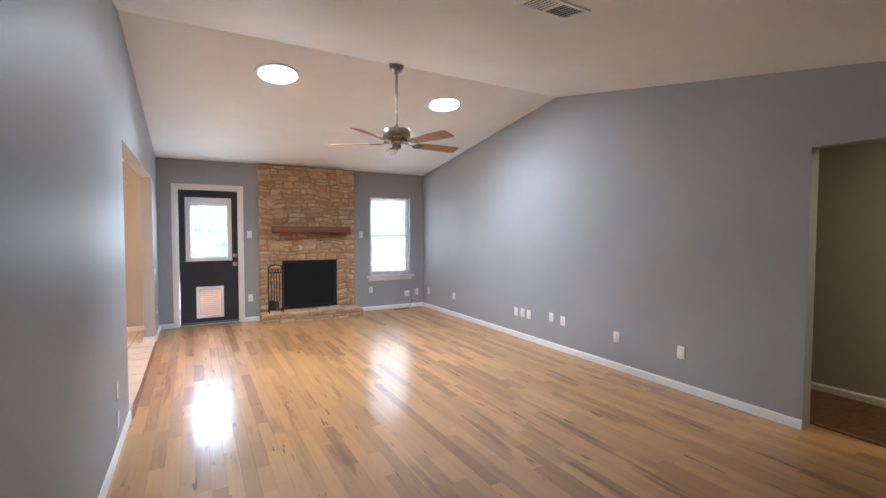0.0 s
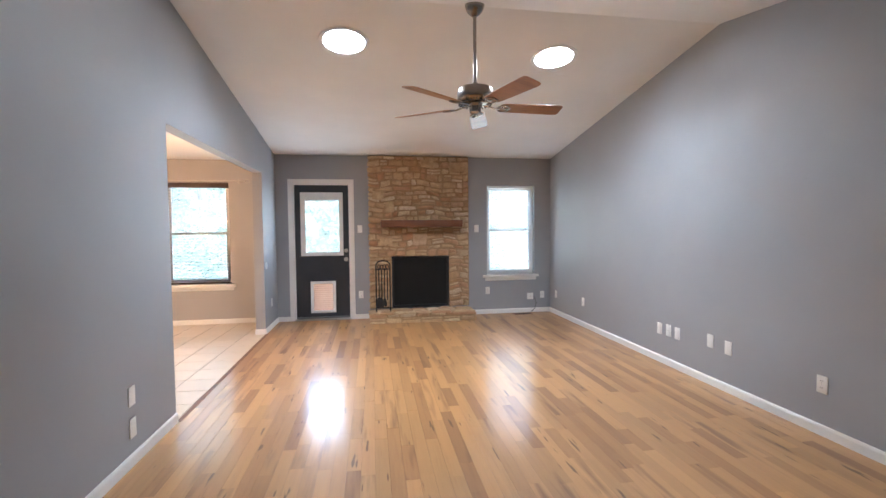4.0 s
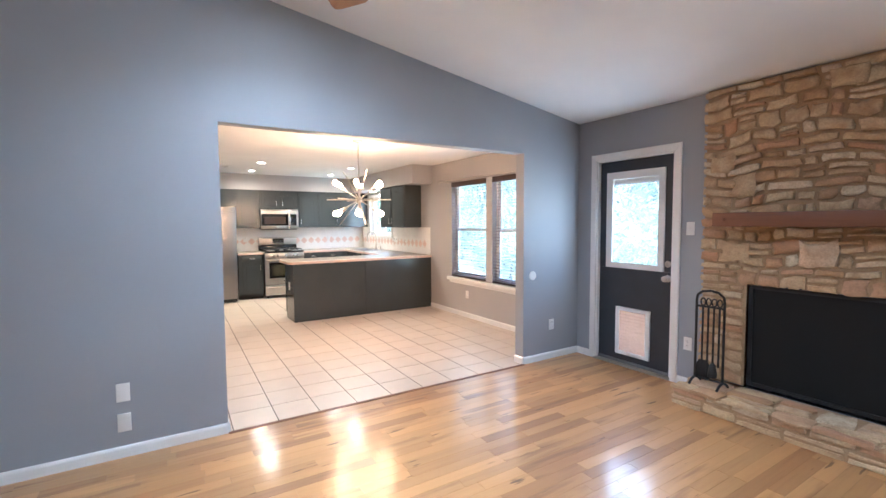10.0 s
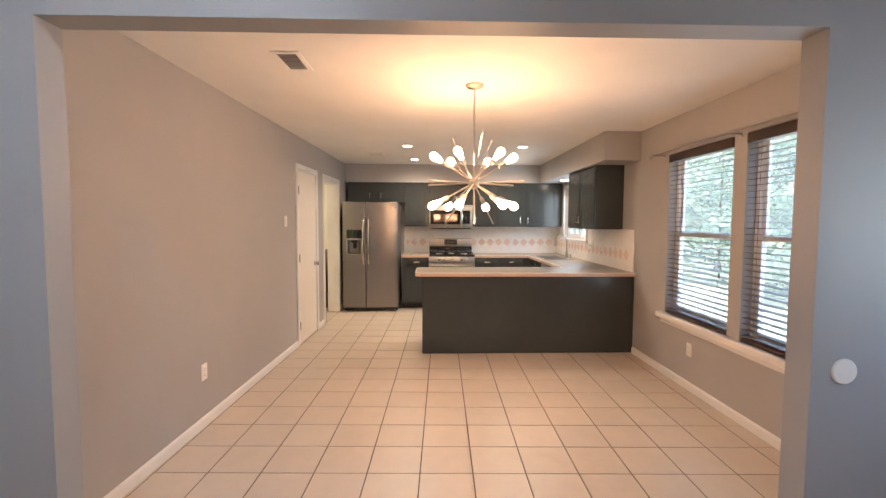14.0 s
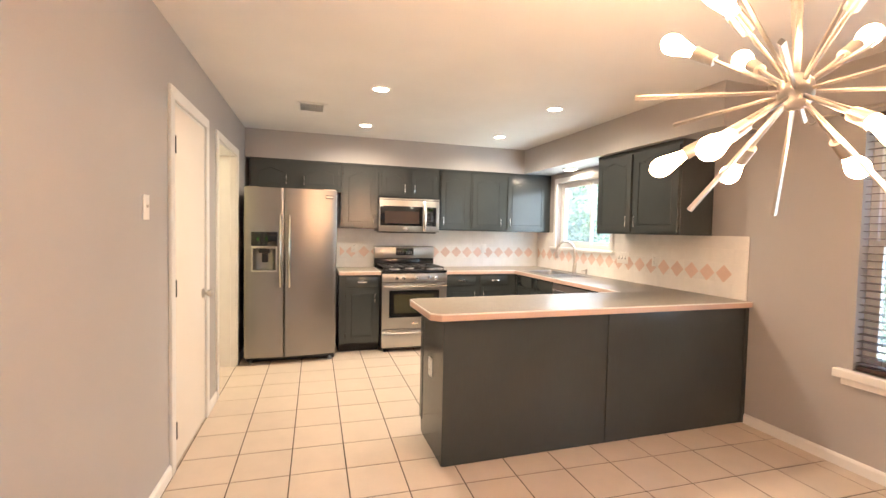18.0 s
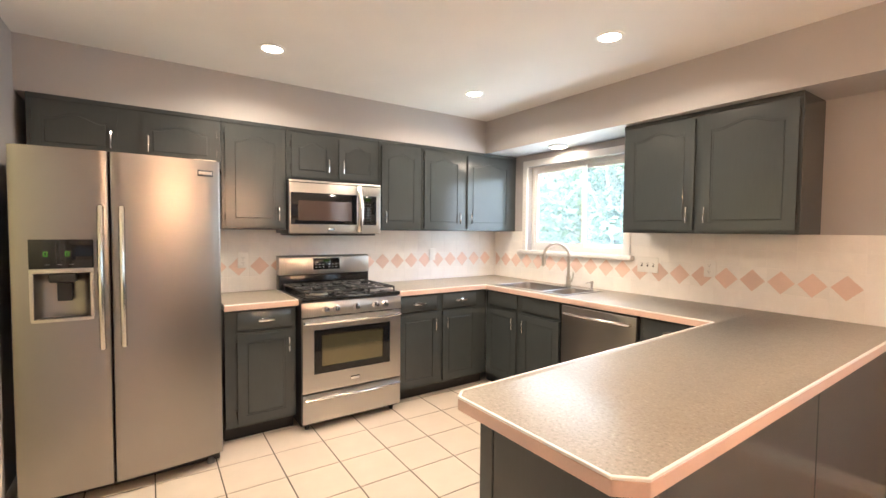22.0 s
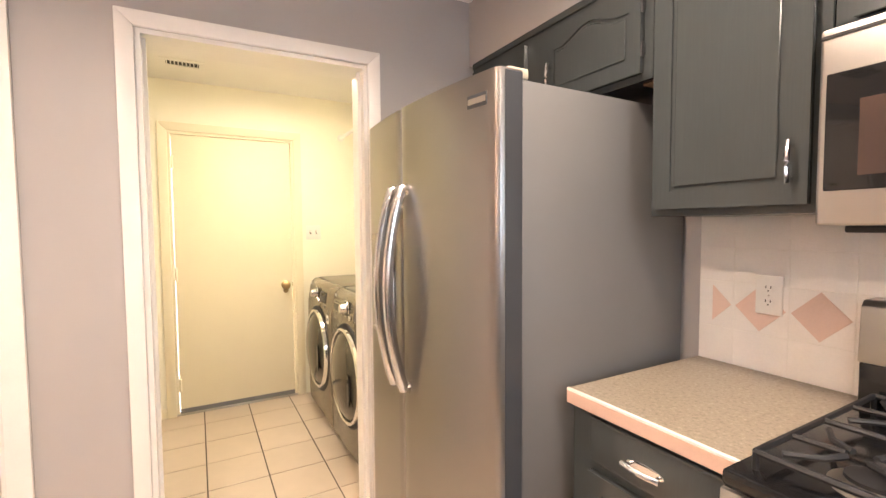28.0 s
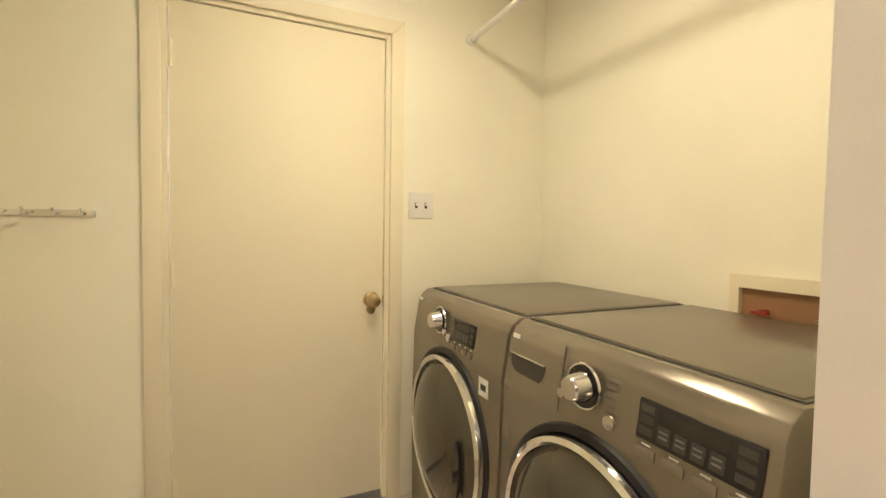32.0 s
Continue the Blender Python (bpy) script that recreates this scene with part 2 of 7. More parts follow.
def see_through(name, base, glowing, share):
    """A thin skin that lets part of the light behind it through, diffused."""
    n = Nodes(name)
    n.put("Base Color", n.ramp(n.noise(30.0, n.coords()), (0.3, tone(base, 0.95)), (0.7, tone(base, 1.05))))
    n.put("Roughness", 0.4)
    back = n.add("ShaderNodeBsdfTranslucent")
    back.inputs["Color"].default_value = (*glowing, 1)
    both = n.add("ShaderNodeMixShader", i0=share, i1=n.b.outputs[0], i2=back.outputs[0])
    n.t.links.new(both.outputs[0], n.t.nodes["Material Output"].inputs["Surface"])
    return n.m


def leaf_mat(name, a, b):
    n = Nodes(name)
    isl = n.add("ShaderNodeNewGeometry").outputs["Random Per Island"]
    n.put("Base Color", n.ramp(isl, (0.0, a), (1.0, b)))
    n.put("Roughness", 0.55)
    back = n.add("ShaderNodeBsdfTranslucent", Color=n.ramp(isl, (0.0, a), (1.0, b)))
    both = n.add("ShaderNodeMixShader", i0=0.5, i1=n.b.outputs[0], i2=back.outputs[0])
    n.t.links.new(both.outputs[0], n.t.nodes["Material Output"].inputs["Surface"])
    return n.m


M_WALL = wall_paint("grey_wall_paint", (0.325, 0.335, 0.355), 0.5)
# wall grey lightened and warmed; dining and kitchen brightness put into the colour
M_WALL_BRIGHT = wall_paint("brightened_wall_paint", (0.40, 0.385, 0.38), 0.5)
M_LWALL = wall_paint("cream_wall_paint", (0.87, 0.84, 0.71), 0.6)
M_HALL = wall_paint("hall_paint", (0.42, 0.40, 0.36), 0.5)
M_CEIL = wall_paint("white_ceiling_paint", (0.80, 0.79, 0.77), 0.8)
M_TRIM = plain("white_trim_paint", (0.78, 0.77, 0.75), 0.3, vary=0.04)
M_DOORW = plain("cream_door_paint", (0.80, 0.735, 0.56), 0.65, vary=0.03, scale=2.5)
M_DOORP = plain("pale_door_paint", (0.80, 0.75, 0.68), 0.4, vary=0.03, scale=2.5)
M_DARKDOOR = plain("charcoal_door_paint", (0.032, 0.037, 0.046), 0.35, vary=0.15)
M_CAB = brushed_paint("charcoal_cabinet_paint", (0.046, 0.053, 0.054), 0.16)
M_CABIN = plain("cabinet_inside_wood", (0.30, 0.16, 0.08), 0.6)
M_FLOOR = wood("oak_floor_boards", (0.49, 0.262, 0.103), (0.34, 0.155, 0.057), (0.165, 0.066, 0.030), 1, 0.38, 0.62, 0.62, 0.155, 0.75, 0.4)
M_FLOORGAP = plain("floor_joint_filler", (0.27, 0.13, 0.055), 0.6)
M_MANTEL = wood("mantel_beam_wood", (0.17, 0.062, 0.025), (0.09, 0.03, 0.014), (0.05, 0.02, 0.01), 0, 0.5, 0.2, 0.0)
M_BLADE = wood("fan_blade_wood", (0.36, 0.17, 0.07), (0.24, 0.10, 0.04), (0.2, 0.09, 0.04), 0, 0.4, 0.1, 0.1)
M_TILE = tile_mat("beige_floor_tile", (0.58, 0.49, 0.40), 0.32)
M_GROUT = plain("floor_grout", (0.085, 0.065, 0.05), 0.9, bump=0.3)
M_BSTILE = tile_mat("white_wall_tile", (0.86, 0.84, 0.81), 0.16, 0.03)
M_PINK = tile_mat("pink_diamond_glaze", (0.80, 0.61, 0.53), 0.2, 0.10)
M_BSGROUT = plain("wall_tile_grout", (0.82, 0.80, 0.76), 0.8)
M_STONE = stone_mat("limestone_block", [(0.58, 0.41, 0.23), (0.67, 0.53, 0.33), (0.47, 0.28, 0.14), (0.63, 0.48, 0.29), (0.52, 0.28, 0.15), (0.71, 0.60, 0.42), (0.55, 0.39, 0.22)])
M_MORTAR = stone_mat("tan_mortar", [(0.40, 0.275, 0.155), (0.44, 0.31, 0.18)], 0.95)
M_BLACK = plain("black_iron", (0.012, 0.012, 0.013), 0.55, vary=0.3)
M_SOOT = plain("firebox_soot", (0.005, 0.005, 0.005), 0.9, vary=0.3)
M_STEELV = steel("brushed_steel_vertical", (0.325, 0.31, 0.297), axis=2)
M_STEELH = steel("brushed_steel_horizontal", (0.52, 0.50, 0.47), axis=1)
M_STEELX = steel("brushed_steel_crosswise", axis=0)
M_FANMETAL = plain("dull_nickel", (0.30, 0.275, 0.25), 0.26, 1.0, vary=0.06)
M_NICKEL = plain("brushed_nickel", (0.52, 0.49, 0.45), 0.3, 1.0, vary=0.06)
M_HANDLE = plain("satin_steel_handle", (0.66, 0.64, 0.61), 0.2, 1.0, vary=0.04, bump=0)
M_CHROME = plain("polished_chrome", (0.80, 0.80, 0.80), 0.09, 1.0, vary=0.03, bump=0)
M_BRASS = plain("aged_brass", (0.42, 0.32, 0.17), 0.28, 1.0)
M_FRSIDE = plain("grey_enamel_side", (0.15, 0.15, 0.15), 0.42, vary=0.04, fine=400.0, bump=0.2)
M_DSIDE = plain("dark_door_side", (0.07, 0.075, 0.085), 0.35, 0.3, vary=0.05)
M_HINGECOV = plain("beige_hinge_cover", (0.46, 0.41, 0.33), 0.5)
M_BLKGLASS = plain("black_glass", (0.008, 0.008, 0.009), 0.06, vary=0.1, bump=0)
M_BLKPLAST = plain("black_plastic", (0.015, 0.015, 0.016), 0.35)
M_GREYPLAST = plain("grey_plastic", (0.18, 0.18, 0.18), 0.4)
M_ENAMEL = plain("black_enamel", (0.01, 0.01, 0.011), 0.12, vary=0.2, bump=0.03)
M_PLATE = plain("white_plate_plastic", (0.78, 0.77, 0.74), 0.35, vary=0.03)
M_SLOT = plain("dark_slot", (0.03, 0.03, 0.03), 0.6)
M_LAMIN = speckle("mottled_laminate", (0.28, 0.24, 0.185), (0.18, 0.148, 0.108), (0.40, 0.35, 0.28), 0.35, 100.0)
M_EDGE = plain("pink_beige_edge", (0.60, 0.425, 0.345), 0.4, vary=0.06)
M_EDGELINE = plain("white_edge_line", (0.80, 0.78, 0.74), 0.35)
M_GLASS = pane_glass("window_glass")
M_BLINDW = plain("white_blind", (0.80, 0.80, 0.79), 0.4, vary=0.04)
M_BLINDD = plain("dark_brown_blind", (0.05, 0.028, 0.02), 0.35, vary=0.2)
M_VINYL = plain("white_vinyl", (0.80, 0.80, 0.79), 0.3, vary=0.03)
M_PETFLAP = see_through("translucent_flap", (0.74, 0.50, 0.37), (0.55, 0.30, 0.18), 0.3)
M_DARKKEY = plain("dark_key", (0.05, 0.047, 0.042), 0.3)
M_LCD = plain("display_window", (0.03, 0.028, 0.024), 0.15)
M_APPL = plain("graphite_enamel", (0.27, 0.24, 0.19), 0.24, 0.6, vary=0.05, fine=500.0, bump=0.03)
M_APPLTOP = plain("graphite_lid", (0.22, 0.195, 0.155), 0.3, 0.5, vary=0.05)
M_SMOKED = plain("smoked_door_glass", (0.13, 0.12, 0.10), 0.1, 0.65, vary=0.04, bump=0)
M_MWGLASS = plain("microwave_screen_glass", (0.12, 0.085, 0.073), 0.08, 0.6, vary=0.03, bump=0)
M_CARPET = plain("brown_carpet", (0.125, 0.060, 0.033), 0.95, vary=0.45, scale=22.0, bump=0.8, fine=260.0)
M_WHITEGLOW = glow("daylight_tube_glow", (0.9, 0.96, 1.0), 3.2)
M_DLGLOW = glow("downlight_glow", (1.0, 0.80, 0.56), 4.2)
M_LGLOW = glow("laundry_dome_glow", (1.0, 0.80, 0.48), 3.2)
M_BULB = glow("filament_bulb_glow", (1.0, 0.56, 0.28), 9.2)
M_DIMLED = glow("dim_green_display", (0.16, 0.30, 0.05), 0.0085)
M_GREENLED = glow("green_display", (0.22, 0.6, 0.06), 0.021)
M_LEAF = leaf_mat("tree_leaves", (0.075, 0.115, 0.07), (0.14, 0.195, 0.125))
M_BARK = plain("bark", (0.14, 0.12, 0.10), 0.9, vary=0.3, bump=0.6, fine=60)
M_GRASS = plain("lawn_grass", (0.22, 0.24, 0.15), 0.9, vary=0.35, scale=0.8, bump=0, fine=12.0)
M_OVENGLASS = plain("tinted_mirror_glass", (0.20, 0.18, 0.11), 0.07, 0.75, vary=0.02, bump=0)
M_PATIO = plain("pale_concrete", (0.50, 0.48, 0.45), 0.85, vary=0.12, scale=2.0, bump=0.3)
M_FENCE = plain("weathered_fence", (0.26, 0.22, 0.18), 0.85, vary=0.25)

# ---- mesh tools ----
def world_of(ob):
    m = ob.matrix_basis.copy()
    if ob.parent:
        m = world_of(ob.parent) @ ob.matrix_parent_inverse @ m
    return m


def finish(bm, smooth=None):
    """Smooth shading under the given angle in degrees."""
    bm.normal_update()
    if smooth:
        for f in bm.faces:
            f.smooth = True
        for e in bm.edges:
            if len(e.link_faces) == 2 and e.calc_face_angle(0) > radians(smooth):
                e.smooth = False


def part(name, bm, material, parent=None, label="", smooth=35):
    """One mesh object, under a thing or a part; bm is in world metres."""
    finish(bm, smooth)
    lo = Vector([min(v.co[i] for v in bm.verts) for i in range(3)])
    hi = Vector([max(v.co[i] for v in bm.verts) for i in range(3)])
    c = (lo + hi) / 2
    for v in bm.verts:
        v.co -= c
    me = bpy.data.meshes.new(name)
    bm.to_mesh(me)
    bm.free()
    me.materials.append(material)
    ob = new(name, me)
    ob.location = c
    if parent:
        ob.parent = parent
        ob.matrix_parent_inverse = world_of(parent).inverted()
    if label:
        tagged(ob, label)
    return ob


def thing(name, at, label, category, group="", kind=""):
    ob = new(name)
    ob.empty_display_size = 0.1
    ob.location = at
    return tagged(ob, label, category, group, kind)


def bevel(bm, geom_edges, w, seg=2):
    if w > 0:
        bmesh.ops.bevel(bm, geom=geom_edges, offset=w, segments=seg, affect="EDGES", profile=0.5, clamp_overlap=True)


def box(a, b, w=0.0, seg=2, bm=None):
    """A box from corner to corner, with rounded edges of radius w."""
    own = bmesh.new()
    lo, hi = [min(p, q) for p, q in zip(a, b)], [max(p, q) for p, q in zip(a, b)]
    v = [own.verts.new((x, y, z)) for x in (lo[0], hi[0]) for y in (lo[1], hi[1]) for z in (lo[2], hi[2])]
    for f in ((0, 1, 3, 2), (4, 6, 7, 5), (0, 4, 5, 1), (2, 3, 7, 6), (0, 2, 6, 4), (1, 5, 7, 3)):
        own.faces.new([v[i] for i in f])
    bevel(own, own.edges[:], w, seg)
    return merge(bm, own) if bm else own


def merge(bm, other):
    """Adds the mesh other to bm."""
    m = {}
    for v in other.verts:
        m[v] = bm.verts.new(v.co)
    for f in other.faces:
        bm.faces.new([m[v] for v in f.verts])
    other.free()
    return bm


def joined(*bms):
    out = bmesh.new()
    for b in bms:
        merge(out, b)
    return out


def rod(p, q, r, r2=None, n=12, bm=None):
    """A round bar from p to q."""
    p, q = Vector(p), Vector(q)
    own = bmesh.new()
    d = q - p
    bmesh.ops.create_cone(own, cap_ends=True, segments=n, radius1=r, radius2=r if r2 is None else r2, depth=d.length)
    own.transform(Matrix.Translation((p + q) / 2) @ d.to_track_quat("Z", "Y").to_matrix().to_4x4())
    return merge(bm, own) if bm else own


def tube(points, r, n=10, bm=None, flat=1.0, up=(0, 0, 1)):
    """A bar of round or flattened section along a bent line."""
    own = bmesh.new()
    pts = [Vector(p) for p in points]
    rings = []
    for i, p in enumerate(pts):
        d = (pts[min(i + 1, len(pts) - 1)] - pts[max(i - 1, 0)]).normalized()
        side = d.cross(Vector(up))
        side = side.normalized() if side.length > 1e-4 else d.orthogonal().normalized()
        nor = side.cross(d)
        rings.append([own.verts.new(p + side * r * math.cos(a) + nor * r * flat * math.sin(a)) for a in (math.tau * k / n for k in range(n))])
    for a, b in zip(rings, rings[1:]):
        for k in range(n):
            own.faces.new((a[k], a[(k + 1) % n], b[(k + 1) % n], b[k]))
    own.faces.new(rings[0][::-1])
    own.faces.new(rings[-1])
    bmesh.ops.recalc_face_normals(own, faces=own.faces[:])
    return merge(bm, own) if bm else own


def lathe(profile, at, axis="Z", n=24, bm=None):
    """A turned body: (radius, height) pairs spun round an axis through at."""
    own = bmesh.new()
    rings = []
    for r, h in profile:
        rings.append([own.verts.new((max(r, 1e-4) * math.cos(math.tau * k / n), max(r, 1e-4) * math.sin(math.tau * k / n), h)) for k in range(n)])
    for a, b in zip(rings, rings[1:]):
        for k in range(n):
            own.faces.new((a[k], a[(k + 1) % n], b[(k + 1) % n], b[k]))
    own.faces.new(rings[0][::-1])
    own.faces.new(rings[-1])
    bmesh.ops.recalc_face_normals(own, faces=own.faces[:])
    turn = {"Z": Matrix(), "X": Matrix.Rotation(radians(90), 4, "Y"), "-X": Matrix.Rotation(radians(-90), 4, "Y"),
            "Y": Matrix.Rotation(radians(-90), 4, "X"), "-Y": Matrix.Rotation(radians(90), 4, "X"), "-Z": Matrix.Rotation(radians(180), 4, "X")}[axis]
    own.transform(Matrix.Translation(at) @ turn)
    return merge(bm, own) if bm else own


def slab(outline, depth, m, w=0.0, seg=2, holes=()):
    """An outline in the XY plane, extruded by depth along Z, then moved by m."""
    own = bmesh.new()
    low = [own.verts.new((x, y, 0)) for x, y in outline]
    f = own.faces.new(low)
    got = bmesh.ops.extrude_face_region(own, geom=[f])
    bmesh.ops.translate(own, verts=[g for g in got["geom"] if isinstance(g, bmesh.types.BMVert)], vec=(0, 0, depth))
    bmesh.ops.recalc_face_normals(own, faces=own.faces[:])
    bevel(own, own.edges[:], w, seg)
    own.transform(m)
    return own


def ring_frame(outer, inner, depth, m):
    """A flat frame between two outlines of equally many points, extruded by depth along Z."""
    own = bmesh.new()
    n = len(outer)
    lv = [[own.verts.new((x, y, z)) for x, y in o] for z in (0, depth) for o in (outer, inner)]
    ob, ib, ot, it = lv
    for i in range(n):
        j = (i + 1) % n
        own.faces.new((ob[i], ib[i], ib[j], ob[j]))
        own.faces.new((ot[i], ot[j], it[j], it[i]))
        own.faces.new((ob[i], ob[j], ot[j], ot[i]))
        own.faces.new((ib[i], it[i], it[j], ib[j]))
    bmesh.ops.recalc_face_normals(own, faces=own.faces[:])
    own.transform(m)
    return own


def facing(side, x, y, z):
    """A frame for work on an upright face: local X runs along the wall, local Y up, local Z out of it.
    side: the way that the face looks, N, S, E or W."""
    along = {"S": (1, 0, 0), "N": (-1, 0, 0), "E": (0, 1, 0), "W": (0, -1, 0)}[side]
    out = {"S": (0, -1, 0), "N": (0, 1, 0), "E": (1, 0, 0), "W": (-1, 0, 0)}[side]
    m = Matrix.Identity(4)
    for i in range(3):
        m[i][0], m[i][1], m[i][2], m[i][3] = along[i], (0, 0, 1)[i], out[i], (x, y, z)[i]
    return m


def fbox(m, a, b, w=0.0, seg=2):
    """A box in the frame m."""
    bm = box(a, b, w, seg)
    bm.transform(m)
    return bm

# ---- structure ----
N_Y, W_X = 0.0, -6.44          # inner faces of the north wall and of the kitchen's west wall
E_X = 4.38                     # inner face of the living room's east wall
S_Y = -3.83                    # dining room's south wall
EAVE, RIDGE_Z, RIDGE_Y = 2.545, 3.115, -3.63
ND_Y = 0.035                   # north wall of dining room and kitchen
LOW = 2.455                     # ceiling of dining room and kitchen
OP_S, OP_N, OP_TOP = -3.59, -0.815, 2.167
T = 0.12


def setting(name, bm, material, label="", category="", smooth=None):
    return tagged(part(name, bm, material, None, "", smooth), label, category, kind="structure")


def wall_x(name, y0, y1, x0, x1, z1, holes, material, label):
    """A wall along x with openings (x0, x1, z0, z1)."""
    bm = bmesh.new()
    xs = x0
    for hx0, hx1, hz0, hz1 in sorted(holes):
        if hx0 > xs:
            box((xs, y0, 0), (hx0, y1, z1), bm=bm)
        if hz0 > 0:
            box((hx0, y0, 0), (hx1, y1, hz0), bm=bm)
        if hz1 < z1:
            box((hx0, y0, hz1), (hx1, y1, z1), bm=bm)
        xs = hx1
    if xs < x1:
        box((xs, y0, 0), (x1, y1, z1), bm=bm)
    return setting(name, bm, material, label, "wall")


LWIN = (3.29, 4.10, 0.64, 2.10)       # living room window
DOORN = (0.25, 1.10, 0.0, 2.11)       # back door
DWIN1 = (-2.63, -1.72, 0.60, 2.12)    # dining room windows
DWIN2 = (-1.58, -0.67, 0.60, 2.12)
KWIN = (-5.945, -4.87, 1.205, 2.025)     # window over the sink
wall_x("wall_north", N_Y, N_Y + 0.16, 0.0, E_X + 0.14, 2.75, [LWIN, DOORN], M_WALL, "grey painted wall of the living room")
wall_x("wall_north_dining", ND_Y, ND_Y + 0.16, W_X - 0.14, -0.0, 2.75, [DWIN1, DWIN2, KWIN], M_WALL_BRIGHT, "brightened grey wall of dining room and kitchen")


def gable(name, x0, x1, cuts, material, label, y_end):
    """An upright wall along y under the vaulted ceiling; cuts are openings (y0, y1, top)."""
    bm = bmesh.new()

    def top(y):
        return EAVE + (RIDGE_Z - EAVE) * (-y / -RIDGE_Y) + 0.05 if y > RIDGE_Y else max(RIDGE_Z - 0.18 * (RIDGE_Y - y), 2.44) + 0.05

    ys = sorted({0.0, RIDGE_Y, -7.36, y_end, *[v for c in cuts for v in c[:2]]}, reverse=True)
    for a, b in zip(ys, ys[1:]):
        if b < y_end:
            break
        z0 = next((c[2] for c in cuts if c[0] <= b + 1e-6 and a <= c[1] + 1e-6), 0.0)
        v = [bm.verts.new(p) for p in ((x0, a, z0), (x0, b, z0), (x0, b, top(b)), (x0, a, top(a)), (x1, a, z0), (x1, b, z0), (x1, b, top(b)), (x1, a, top(a)))]
        for f in ((0, 1, 2, 3), (7, 6, 5, 4), (0, 4, 5, 1), (1, 5, 6, 2), (2, 6, 7, 3), (3, 7, 4, 0)):
            bm.faces.new([v[i] for i in f])
    bmesh.ops.recalc_face_normals(bm, faces=bm.faces[:])
    return setting(name, bm, material, label, "wall")


HALL_N, HALL_S, HALL_TOP = -6.247, -7.11, 2.083
gable("wall_west", -T, 0.0, [(OP_S, OP_N, OP_TOP)], M_WALL, "grey painted wall with a wide opening to the dining room", -9.6)
gable("wall_east", E_X, E_X + T, [(HALL_S, HALL_N, HALL_TOP)], M_WALL, "grey painted wall with a doorway to the hall", -9.6)
setting("wall_stub", box((3.90, -7.51, 0), (E_X, -7.395, 2.5)), M_WALL, "short grey wall beside the entry", "wall")
setting("trim_stub", box((3.884, -7.513, 0), (3.899, -7.392, 2.5), 0.003, 2), M_TRIM, "white painted end trim of the short wall", "trim")
setting("wall_entry", box((-T, -9.72, 0), (E_X + T, -9.6, 2.6)), M_WALL, "grey wall behind the entry", "wall")
# hall
setting("wall_hall", box((5.48, -9.0, 0), (5.60, -4.4, 2.5)), M_HALL, "tan wall of the hall", "wall")
setting("wall_hall_end_a", box((E_X + T, -4.4, 0), (5.60, -4.28, 2.5)), M_HALL, "tan end wall of the hall", "wall")
setting("wall_hall_end_b", box((E_X + T, -9.12, 0), (5.60, -9.0, 2.5)), M_HALL, "tan end wall of the hall", "wall")
setting("ceiling_hall", box((E_X + T, -9.0, 2.42), (5.48, -4.4, 2.5)), M_CEIL, "white hall ceiling", "ceiling")
# dining room and kitchen
SOUTH = Matrix.Translation((-2.5, S_Y, 0)) @ Matrix.Rotation(radians(-1.6), 4, "Z") @ Matrix.Translation((2.5, -S_Y, 0))


def askew(ob):
    """Turns what belongs to the dining room's south wall with it: that wall runs a little out of square."""
    ob.matrix_basis = SOUTH @ ob.matrix_basis
    return ob


LN_Y = -3.92                     # laundry side of that wall
PD = (-4.358, -3.63)            # closet door opening
LD = (-5.607, -4.755)            # laundry doorway
LD_TOP = 2.075
askew(wall_x("wall_south_dining", S_Y - T, S_Y, W_X, -T + 0.02, 2.6, [(PD[0], PD[1], 0, 2.07), (LD[0], LD[1], 0, LD_TOP)], M_WALL_BRIGHT, "brightened grey wall with closet door and laundry doorway"))
setting("wall_west_kitchen", box((W_X - 0.12, -5.7, 0), (W_X, ND_Y, 2.6)), M_WALL_BRIGHT, "brightened grey kitchen wall", "wall")
# laundry
L_E, L_S = -4.0, -5.522
wall_x("wall_laundry_south", L_S - T, L_S, W_X, L_E, 2.6, [(-5.61, -4.762, 0, 2.046)], M_LWALL, "cream painted laundry wall")
setting("wall_laundry_east", box((L_E, L_S - T, 0), (L_E + T, S_Y - T, 2.6)), M_LWALL, "cream painted laundry wall", "wall")
setting("wall_laundry_west", box((W_X, L_S, 0), (W_X + 0.02, S_Y - T, 2.6)), M_LWALL, "cream painted laundry wall", "wall")
setting("wall_laundry_north", joined(box((W_X + 0.02, LN_Y, 0), (LD[0], LN_Y + 0.06, 2.6)), box((LD[1], LN_Y, 0), (L_E, LN_Y + 0.03, 2.6)), box((LD[0], LN_Y, LD_TOP), (LD[1], LN_Y + 0.045, 2.6))), M_LWALL, "cream painted laundry wall", "wall")
setting("wall_closet", box((PD[0] - 0.05, S_Y - T - 0.06, 0), (PD[1] + 0.05, S_Y - T - 0.02, 2.4)), M_LWALL, "plain closet back", "wall")

# ceilings
bm = bmesh.new()
prof = [(0.0, EAVE), (RIDGE_Y, RIDGE_Z), (-7.36, 2.445), (-9.6, 2.44)]
lo = [[bm.verts.new((x, y, z)) for y, z in prof] for x in (0.0, E_X)]
hi = [[bm.verts.new((x, y, z + 0.1)) for y, z in prof] for x in (0.0, E_X)]
for i in range(3):
    bm.faces.new((lo[0][i], lo[1][i], lo[1][i + 1], lo[0][i + 1]))
    bm.faces.new((hi[0][i], hi[0][i + 1], hi[1][i + 1], hi[1][i]))
bmesh.ops.recalc_face_normals(bm, faces=bm.faces[:])
setting("ceiling_living", bm, M_CEIL, "white vaulted ceiling", "ceiling")
